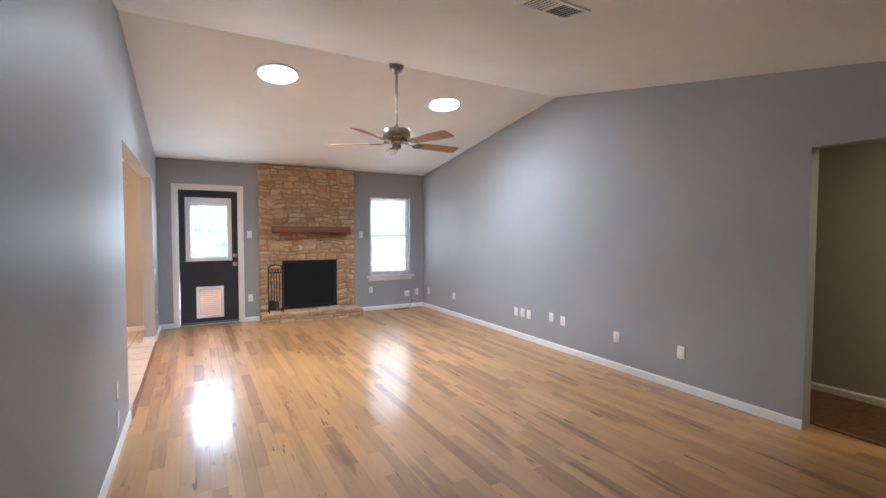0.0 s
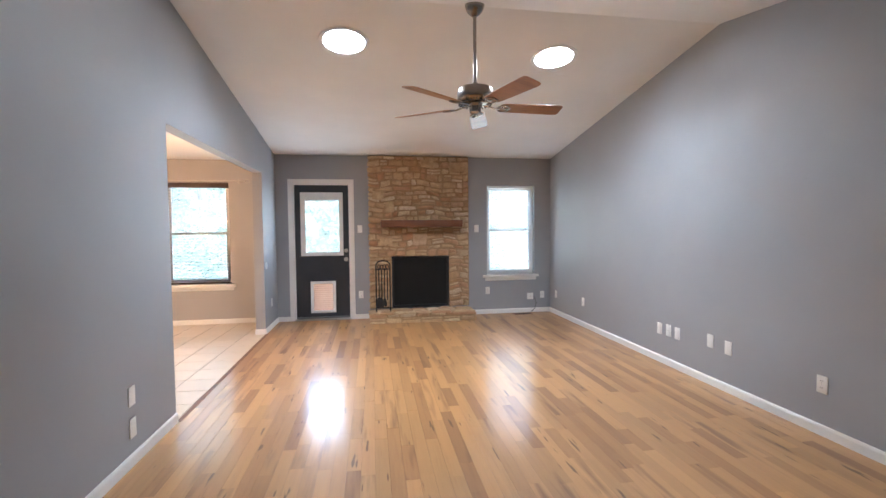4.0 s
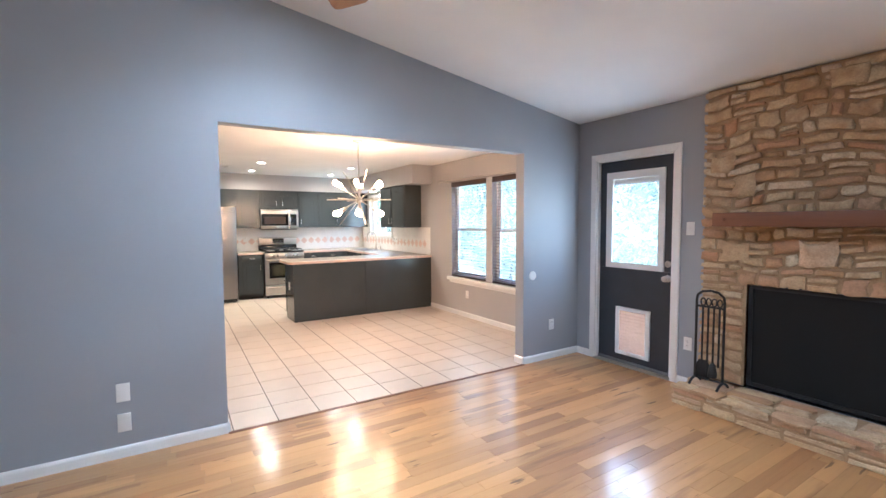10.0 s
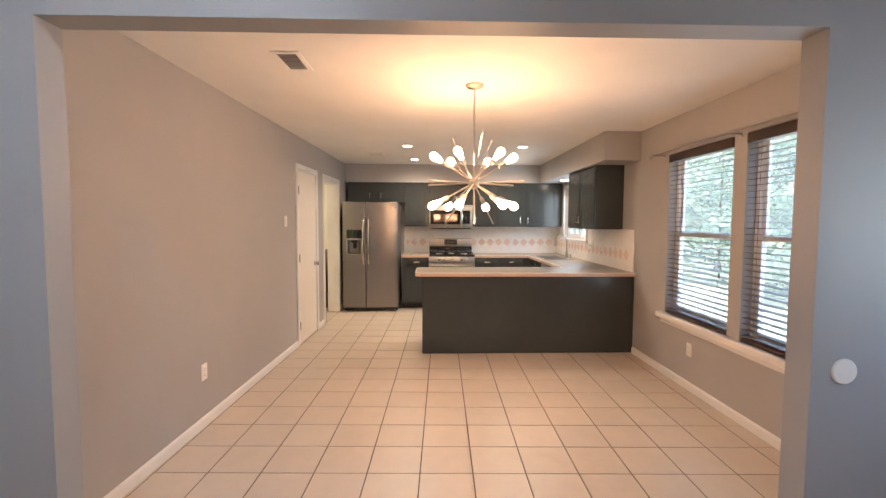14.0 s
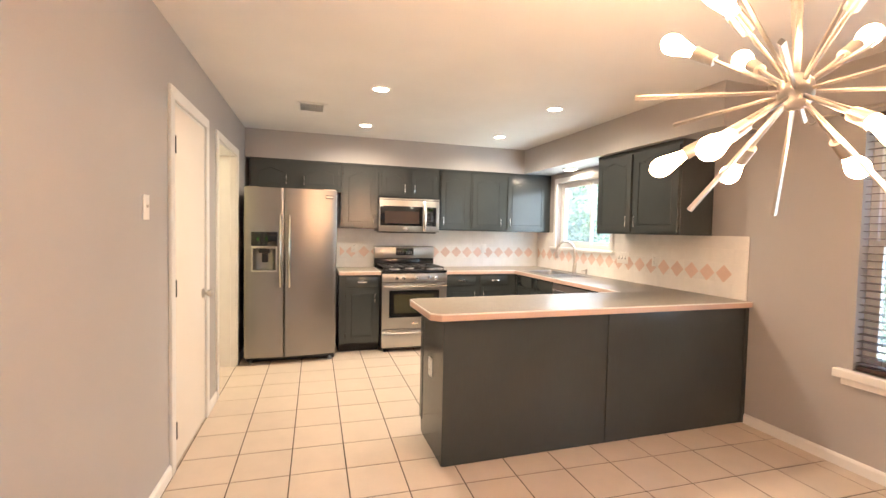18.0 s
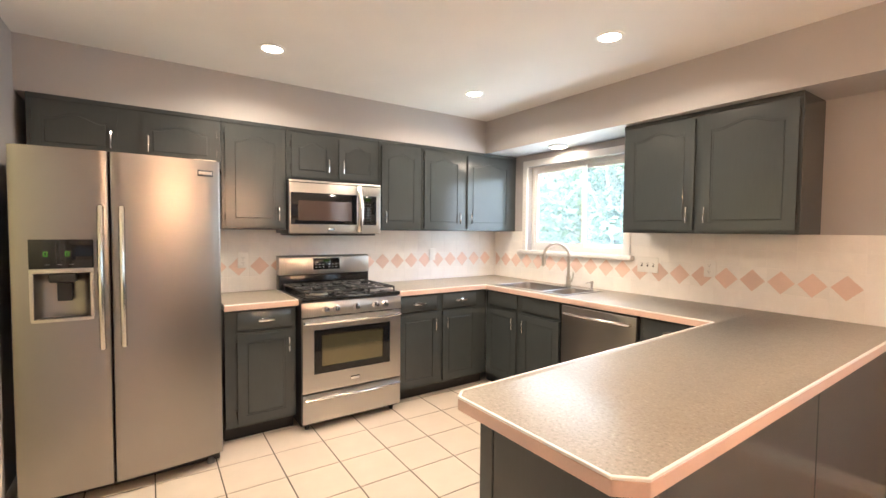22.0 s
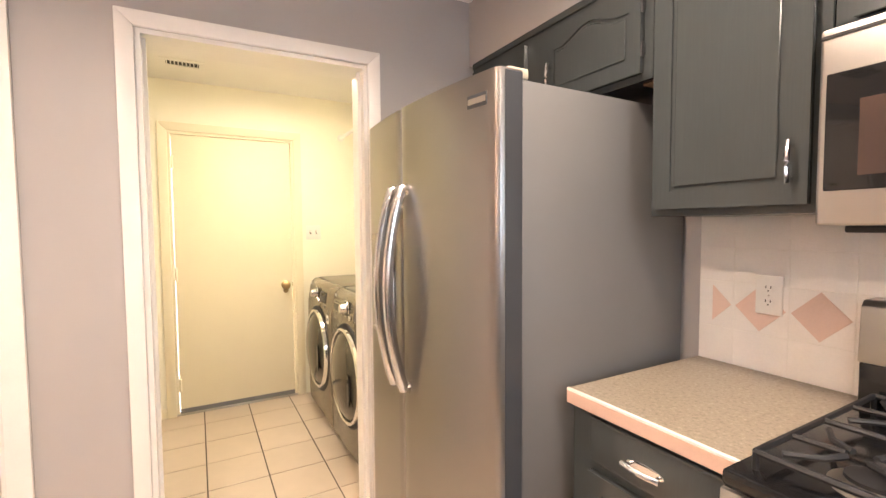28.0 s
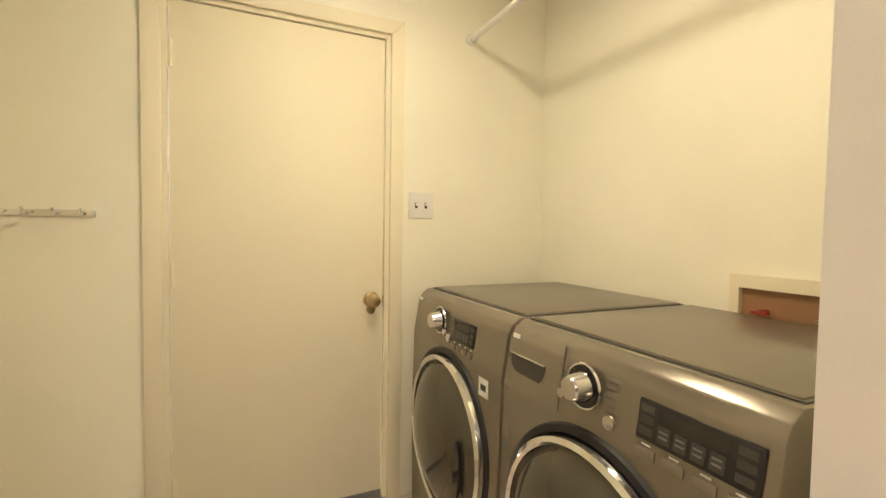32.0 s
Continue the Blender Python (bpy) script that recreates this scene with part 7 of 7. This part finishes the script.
cr2 = thing("closet_rod", (-6.0, -4.7, 2.10), "white hanging rod across the laundry", "rod")
part("pole", rod((-6.0, L_S, 2.10), (-6.0, LN_Y, 2.10), 0.014, n=14), M_TRIM, cr2)
for y, ax in ((L_S, "Y"), (LN_Y, "-Y")):
    part("cup", lathe([(0.001, 0), (0.028, 0), (0.026, 0.008), (0.019, 0.014), (0.001, 0.014)], (-6.0, y, 2.10), ax, 20), M_TRIM, cr2)
vb = thing("washer_valve_box", (W_X + 0.03, -4.36, 1.02), "cream recessed valve box with red tap handle", "valve box")
mv = facing("E", W_X + 0.02, 0, 0)
part("surround", ring_frame([(-4.53, 0.90), (-4.17, 0.90), (-4.17, 1.09), (-4.53, 1.09)], [(-4.50, 0.92), (-4.20, 0.92), (-4.20, 1.05), (-4.50, 1.05)], 0.02, mv), M_DOORW, vb)
# shade inside the box is put into this flat plate's brown
part("recess", fbox(mv, (-4.50, 0.92, 0.0), (-4.20, 1.05, 0.004)), M_CABIN, vb, "flat box back with the recess shade in its brown")
for y, mt_ in ((-4.43, plain("red_valve", (0.28, 0.03, 0.025), 0.5)), (-4.27, M_BRASS)):
    part("valve", joined(rod((W_X + 0.02, y, 0.985), (W_X + 0.06, y, 0.985), 0.009, n=10), box((W_X + 0.055, y - 0.022, 0.98), (W_X + 0.065, y + 0.022, 0.99), 0.003)), mt_, vb)
ll = thing("laundry_ceiling_light", (-5.415, -4.60, 2.40), "small lit dome light on the laundry ceiling", "ceiling light")
part("base", lathe([(0.001, 0), (0.085, 0), (0.085, -0.015), (0.001, -0.015)], (-5.415, -4.60, 2.40), "Z", 28), M_TRIM, ll)
part("dome", lathe([(0.078, -0.015), (0.076, -0.03), (0.055, -0.05), (0.02, -0.06), (0.001, -0.061)], (-5.415, -4.60, 2.40), "Z", 28), M_LGLOW, ll, "glowing glass dome")
ceiling_vent(Matrix.Translation((-4.88, -5.12, 2.399)) @ down, 0.24, 0.14, 9, "white louvred vent in the laundry ceiling")

# ---- boards and tiles ----
def piece_mesh(name, bm, material):
    finish(bm, None)
    me = bpy.data.meshes.new(name)
    bm.to_mesh(me)
    bm.free()
    me.materials.append(material)
    return me


def lay(name, me, parent, at):
    ob = new(name, me)
    ob.location = at
    ob.parent = parent
    ob.matrix_parent_inverse = world_of(parent).inverted()
    return ob


def tile_box(w, h, t, e=0.0015):
    """A tile with eased top edges; its top is at z = 0."""
    bm = bmesh.new()
    r = []
    for s, z in ((0, -t), (0, -e), (e, 0)):
        r.append([bm.verts.new((x, y, z)) for x, y in ((s, s), (w - s, s), (w - s, h - s), (s, h - s))])
    for a, b in zip(r, r[1:]):
        for k in range(4):
            bm.faces.new((a[k], a[(k + 1) % 4], b[(k + 1) % 4], b[k]))
    bm.faces.new(r[-1])
    bmesh.ops.recalc_face_normals(bm, faces=bm.faces[:])
    return bm


def clipped(pts, x0, x1, y0, y1):
    """The part of a convex outline that lies inside an upright rectangle."""
    for axis, lim, sign in ((0, x0, 1), (0, x1, -1), (1, y0, 1), (1, y1, -1)):
        out = []
        for a, b in zip(pts, pts[1:] + pts[:1]):
            da, db = sign * (a[axis] - lim), sign * (b[axis] - lim)
            if da >= 0:
                out.append(a)
            if da * db < 0:
                f = da / (da - db)
                out.append((a[0] + f * (b[0] - a[0]), a[1] + f * (b[1] - a[1])))
        pts = out
        if not pts:
            break
    return pts


def floor_tiles(parent, x0, x1, y0, y1, gx, gy, pitch, turn, joint=0.007):
    """Square tiles on a grid through (gx, gy), turned a little against the walls and cut there."""
    w = pitch - joint
    whole = piece_mesh("tile", tile_box(w, w, 0.003, 0.0012), M_TILE)
    spin = Matrix.Rotation(radians(turn), 4, "Z")
    i0, i1 = math.floor((x0 - gx) / pitch) - 2, math.ceil((x1 - gx) / pitch) + 2
    j0, j1 = math.floor((y0 - gy) / pitch) - 2, math.ceil((y1 - gy) / pitch) + 2
    for i in range(i0, i1):
        for j in range(j0, j1):
            at = Matrix.Translation((gx, gy, 0)) @ spin @ Vector((i * pitch + joint / 2, j * pitch + joint / 2, 0))
            ring = [((at + spin @ Vector(c)).x, (at + spin @ Vector(c)).y) for c in ((0, 0, 0), (w, 0, 0), (w, w, 0), (0, w, 0))]
            cut = clipped(ring, x0, x1, y0, y1)
            if not cut:
                continue
            dz = random.uniform(-0.0003, 0.0003)
            if cut == ring:
                ob = lay("tile", whole, parent, (at.x, at.y, dz))
                ob.rotation_euler = (0, 0, radians(turn))
            else:
                cx, cy = sum(p[0] for p in cut) / len(cut), sum(p[1] for p in cut) / len(cut)
                area = abs(sum(a[0] * b[1] - a[1] * b[0] for a, b in zip(cut, cut[1:] + cut[:1]))) / 2
                if area < 0.0008:
                    continue
                piece = piece_mesh("tile", slab([(x - cx, y - cy) for x, y in cut], 0.003, Matrix.Translation((0, 0, -0.003))), M_TILE)
                lay("tile", piece, parent, (cx, cy, dz))


floor_tiles(floor_tiled, W_X, -0.004, S_Y - T, ND_Y, -2.160, -2.268, 0.310, -1.25)
floor_tiles(floor_laundry, W_X, L_E, L_S, S_Y - T - 0.001, -4.935, -4.987, 0.302, 0.0)
setting("tile_threshold", box((-0.003, OP_S + 0.001, -0.004), (0.03, OP_N - 0.001, 0.003), 0.001, 1), M_MANTEL, "thin dark strip between boards and tiles", "threshold")


def boards(parent, x0, x1, y0, y1, near, pitch=0.0826):
    """Strip flooring along y with random ends; near: the stretch of y whose boards are parts of their own."""
    rng = random.Random(11)
    rest = bmesh.new()
    made = {}
    n = int(math.ceil((x1 - x0) / pitch))
    count = 0
    for i in range(n):
        xa, xb = x0 + i * pitch + 0.0004, min(x0 + (i + 1) * pitch - 0.0004, x1)
        y = y1
        first = True
        while y > y0 + 0.01:
            L = rng.choice((0.3, 0.4, 0.5, 0.6, 0.75, 0.9, 1.1)) * (rng.uniform(0.3, 1) if first else 1)
            L = round(L, 2)
            first = False
            if y - L < y0 + 0.15:
                L = round(y - y0, 3)
            w = round(xb - xa, 4)
            if near[0] <= y - L / 2 <= near[1] and count < 330 and w > 0.05:
                if (w, L) not in made:
                    bm = tile_box(w, L - 0.0006, 0.004, 0.0006)
                    made[w, L] = piece_mesh("board", bm, M_FLOOR)
                lay("board", made[w, L], parent, (xa, y - L, 0.0))
                count += 1
            else:
                v = [rest.verts.new(p) for p in ((xa, y - L + 0.0004, 0), (xb, y - L + 0.0004, 0), (xb, y, 0), (xa, y, 0))]
                lo = [rest.verts.new((p.co.x, p.co.y, -0.004)) for p in v]
                rest.faces.new(v)
                for k in range(4):
                    rest.faces.new((lo[k], lo[(k + 1) % 4], v[(k + 1) % 4], v[k]))
            y -= L
    ob = part("boards", rest, M_FLOOR, parent, "", None)
    tagged(ob, kind="stuff")


boards(floor, 0.032, E_X + 0.17, -9.6, 0.0, (-4.6, -1.0))
setting("floor_edge", box((0.004, -9.6, -0.004), (0.031, 0.0, -0.0005)), M_FLOOR, "narrow oak edge strip", "floor")

# splashback tiles; every tile of the middle course carries a pink diamond
SB0, SBP = 0.951, 0.1525        # foot of the decorated course, pitch


def splash(parent, m, u0, u1, start, skip=None):
    made = {}
    k = math.floor((u0 - start) / SBP)
    while start + k * SBP < u1 - 0.005:
        a, b = max(start + k * SBP + 0.0008, u0), min(start + (k + 1) * SBP - 0.0008, u1)
        for z0, z1, pink in ((WT + 0.001, SB0 + 0.075 - 0.0012, False), (SB0 + 0.0762, SB0 + 0.0738 + SBP, True), (SB0 + 0.0762 + SBP, 1.2862, False), (1.2878, CAB_B - 0.003, False)):
            top = z1
            if skip and skip[0] < b and a < skip[1]:
                top = min(z1, skip[2])
            if top - z0 < 0.012 or b - a < 0.012:
                continue
            key = (round(b - a, 3), round(top - z0, 3))
            if key not in made:
                bm = tile_box(key[0], key[1], 0.006, 0.0008)
                bm.transform(m.to_3x3().to_4x4())
                made[key] = piece_mesh("tile", bm, M_BSTILE)
            t_ = lay("tile", made[key], parent, m @ Vector((a, z0, 0.0065)))
        k += 1


def diamonds(parent, m, u0, u1, start, zc, skip=None, half=0.070):
    """Pink glazed diamonds, point to point along the course."""
    me = None
    k = math.floor((u0 - start) / SBP)
    while start + k * SBP < u1:
        u = start + k * SBP
        k += 1
        lo, hi = max(-half, u0 - u), min(half, u1 - u)
        if hi - lo < 0.03:
            continue
        if lo > -half or hi < half:
            pts = []
            for x in (lo, 0.0, hi):
                if lo <= x <= hi:
                    pts.append((x, half - abs(x)))
            outline = [(x, -z) for x, z in pts] + [(x, z) for x, z in reversed(pts) if z > 1e-4]
            bm = slab(outline, 0.0012, m.to_3x3().to_4x4())
            lay("diamond", piece_mesh("diamond", bm, M_PINK), parent, m @ Vector((u, zc, 0.0068)))
            continue
        if me is None:
            me = piece_mesh("diamond", slab([(-half, 0), (0, -half), (half, 0), (0, half)], 0.0012, m.to_3x3().to_4x4()), M_PINK)
        lay("diamond", me, parent, m @ Vector((u, zc, 0.0068)))


sbw = setting("splashback_west", box((W_X, -2.735, WT), (W_X + 0.0058, ND_Y, CAB_B)), M_BSGROUT, "white tiled splashback with a band of pink diamonds", "splashback")
msw = facing("E", W_X, 0, 0)
splash(sbw, msw, -2.735, ND_Y - 0.008, -1.2525)
diamonds(sbw, msw, -2.69, ND_Y - 0.01, -1.176, 1.104)
sbn = setting("splashback_north", joined(box((W_X + 0.008, ND_Y - 0.0058, WT), (KWIN[0] - 0.06, ND_Y, CAB_B)), box((KWIN[0] - 0.06, ND_Y - 0.0058, WT), (KWIN[1] + 0.06, ND_Y, KWIN[2] - 0.036)), box((KWIN[1] + 0.06, ND_Y - 0.0058, WT), (-3.318, ND_Y, CAB_B))), M_BSGROUT, "white tiled splashback with a band of pink diamonds", "splashback")
msn = facing("S", 0, ND_Y, 0)
WSKIP = (KWIN[0] - 0.06, KWIN[1] + 0.06, KWIN[2] - 0.036)
splash(sbn, msn, W_X + 0.008, -3.318, -3.886, WSKIP)
diamonds(sbn, msn, W_X + 0.03, -3.37, -3.81, 1.094)
part("edge_trim", box((-3.318, ND_Y - 0.01, WT), (-3.310, ND_Y, CAB_B), 0.002, 1), M_BSTILE, sbn)

# ---- lamps of the rooms ----
for p in DOWNLIGHTS:
    area_lamp("downlight_lamp", pose(p[0], p[1], LOW - 0.012, 0, 0, 0), 0.12, 0.12, 22, (1.0, 0.80, 0.58), "DISK", 155)
for x, y in ((1.225, -3.06), (3.165, -2.99)):
    area_lamp("sun_tube_lamp", pose(x, y, EAVE + 0.157 * -y - 0.02, 0, 0, 0), 0.36, 0.36, 60, (0.84, 0.93, 1.0), "DISK", 140)
area_lamp("laundry_lamp", pose(-5.415, -4.60, 2.335, 0, 0, 0), 0.34, 0.34, 23, (1.0, 0.84, 0.55), "DISK", 180)
area_lamp("hall_lamp", pose(4.95, -7.75, 2.40, 0, 0, 0), 0.3, 0.3, 21, (1.0, 0.8, 0.45), "DISK")
area_lamp("soffit_lamp", pose(-5.43, -0.13, SOF_Z - 0.022, 0, 0, 0), 0.13, 0.13, 3, (1.0, 0.80, 0.58), "DISK")

# ---- garden beyond the windows ----
tagged(part("ground", box((-150, 0.17, -0.5), (150, 300, -0.12)), M_GRASS, None, "", None), "rough green lawn behind the house", "ground", kind="structure")
tagged(part("patio", box((-3.4, 0.165, -0.3), (5.2, 3.4, -0.06), 0.02), M_PATIO, None, "", None), "pale concrete patio slab behind the house", "patio", kind="structure")
fence = thing("fence", (0, 11.0, -0.12), "weathered board fence at the end of the garden", "fence")
bm = box((0, -0.01, 0), (0.14, 0.01, 1.75))
me = piece_mesh("board", bm, M_FENCE)
for k in range(150):
    lay("board", me, fence, (-13 + 0.147 * k, 11.0 + random.uniform(-0.006, 0.006), -0.12 + random.uniform(-0.02, 0.02)))
for z in (0.2, 1.4):
    part("rail", box((-13, 11.012, z), (9.1, 11.05, z + 0.09)), M_FENCE, fence)


def tree(x, y, h, spread, seed, low=0.25, label="leafy green tree in the garden", n=5200, leaf=0.10, name="tree"):
    """A tapered trunk with forked limbs and a loose crown of leaf clumps."""
    rng = random.Random(seed)
    g = -0.12
    root = thing(name, (x, y, g), label, "tree" if name == "tree" else "shrub", "garden plants")
    top = Vector((x, y, g + h))
    bm = tube([(x, y, g), (x + 0.05, y, g + h * 0.2), (x - 0.05, y + 0.05, g + h * 0.45)], 0.028 * h, 9)
    clumps = []
    for k in range(16):
        a = rng.uniform(0, math.tau)
        f = rng.uniform(low, 1.0)
        r = spread * (0.35 + 0.65 * math.sin(math.pi * min(1, (f - low) / (1.05 - low) + 0.12))) * rng.uniform(0.55, 1.05)
        c = Vector((x + r * math.cos(a), y + r * math.sin(a), g + h * f))
        clumps.append((c, spread * rng.uniform(0.28, 0.5)))
        st = Vector((x, y, g + h * min(0.45, f * 0.5)))
        merge(bm, tube([st, st.lerp(c, 0.5) + Vector((0, 0, 0.1)), c], 0.0055 * h, 5))
    part("trunk", bm, M_BARK, root)
    co, fa = [], []
    for i in range(n):
        c, r = clumps[i % len(clumps)]
        d = Vector((rng.gauss(0, 1), rng.gauss(0, 1), rng.gauss(0, 0.75)))
        d = d.normalized() * r * rng.uniform(0.45, 1.08)
        p = c + d
        u = Vector((rng.gauss(0, 1), rng.gauss(0, 1), rng.gauss(0, 0.6))).normalized()
        v = u.cross(d if d.length > 1e-3 else Vector((0, 0, 1)))
        v = v.normalized() if v.length > 1e-3 else u.orthogonal()
        s = leaf * rng.uniform(0.6, 1.3)
        b = len(co)
        co += [p - u * s, p + v * s * 0.5, p + u * s, p - v * s * 0.5]
        fa.append((b, b + 1, b + 2, b + 3))
    me = bpy.data.meshes.new("crown")
    me.from_pydata(co, [], fa)
    me.materials.append(M_LEAF)
    cr_ = new("crown", me)
    cr_.parent = root
    cr_.matrix_parent_inverse = world_of(root).inverted()
    return root


for i, (x, y, h, s) in enumerate(((-8.6, 5.2, 5.2, 2.2), (-6.6, 7.5, 6.5, 2.6), (-9.5, 8.5, 6.0, 2.6), (-4.0, 8.6, 6.4, 2.5), (-1.2, 9.0, 5.6, 2.2), (1.6, 8.8, 6.2, 2.4), (4.6, 8.4, 5.4, 2.2), (7.6, 8.8, 6.0, 2.6), (-12.5, 7.0, 6.0, 2.6), (-4.2, 13.5, 8.0, 3.4), (3.0, 14.0, 8.0, 3.4), (-11, 14, 8.5, 3.6), (9, 14, 8, 3.4), (-15, 4.5, 5.5, 2.6), (-18, 9, 7, 3.2), (-21, 3.5, 6.5, 3.2), (-12, 2.6, 4.2, 1.9), (-26, 7, 8, 4.0), (13, 8, 6.5, 3.0), (-8, 12, 7, 3.2), (-1, 12.5, 6.4, 3.2), (6, 12, 6.6, 3.2), (-15, 12, 7.5, 3.4))):
    tree(x, y, h * (0.88 if x < -3 else 0.8 if x > 2 else 0.68), s * 0.95, 20 + i, 0.12, n=9500, leaf=0.085)
for i, (x, y, h, s) in enumerate(((-3.1, 4.6, 1.5, 0.9), (-4.6, 4.4, 1.9, 1.0), (-6.0, 4.2, 2.2, 1.1), (-7.4, 4.4, 2.4, 1.2), (-1.4, 5.6, 1.5, 0.9), (4.2, 6.2, 1.7, 1.0), (2.8, 7.0, 1.5, 0.9), (5.8, 5.8, 1.9, 1.1))):
    tree(x, y, h, s, 60 + i, 0.15, "dense green shrub by the lawn", 2600, 0.065, "shrub")

# woods that close the view behind the garden
rng = random.Random(97)
co, fa = [], []
for i in range(15000):
    x = rng.uniform(-60, 40)
    top = 6.2 + 1.1 * math.sin(x * 0.31) + 0.8 * math.sin(x * 0.83 + 1.0) + rng.gauss(0, 0.35)
    p = Vector((x, rng.uniform(18.0, 21.5), -0.1 + top * rng.random() ** 0.8))
    u = Vector((rng.gauss(0, 1), rng.gauss(0, 0.8), rng.gauss(0, 0.7))).normalized()
    v = u.cross(Vector((rng.gauss(0, 0.5), -1, rng.gauss(0.3, 0.5)))).normalized()
    z = rng.uniform(0.16, 0.34)
    b = len(co)
    co += [p - u * z, p + v * z * 0.6, p + u * z, p - v * z * 0.6]
    fa.append((b, b + 1, b + 2, b + 3))
me = bpy.data.meshes.new("far_woods")
me.from_pydata(co, [], fa)
me.materials.append(M_LEAF)
tagged(new("far_woods", me), "dense green woods far behind the fence", "woods", kind="stuff")
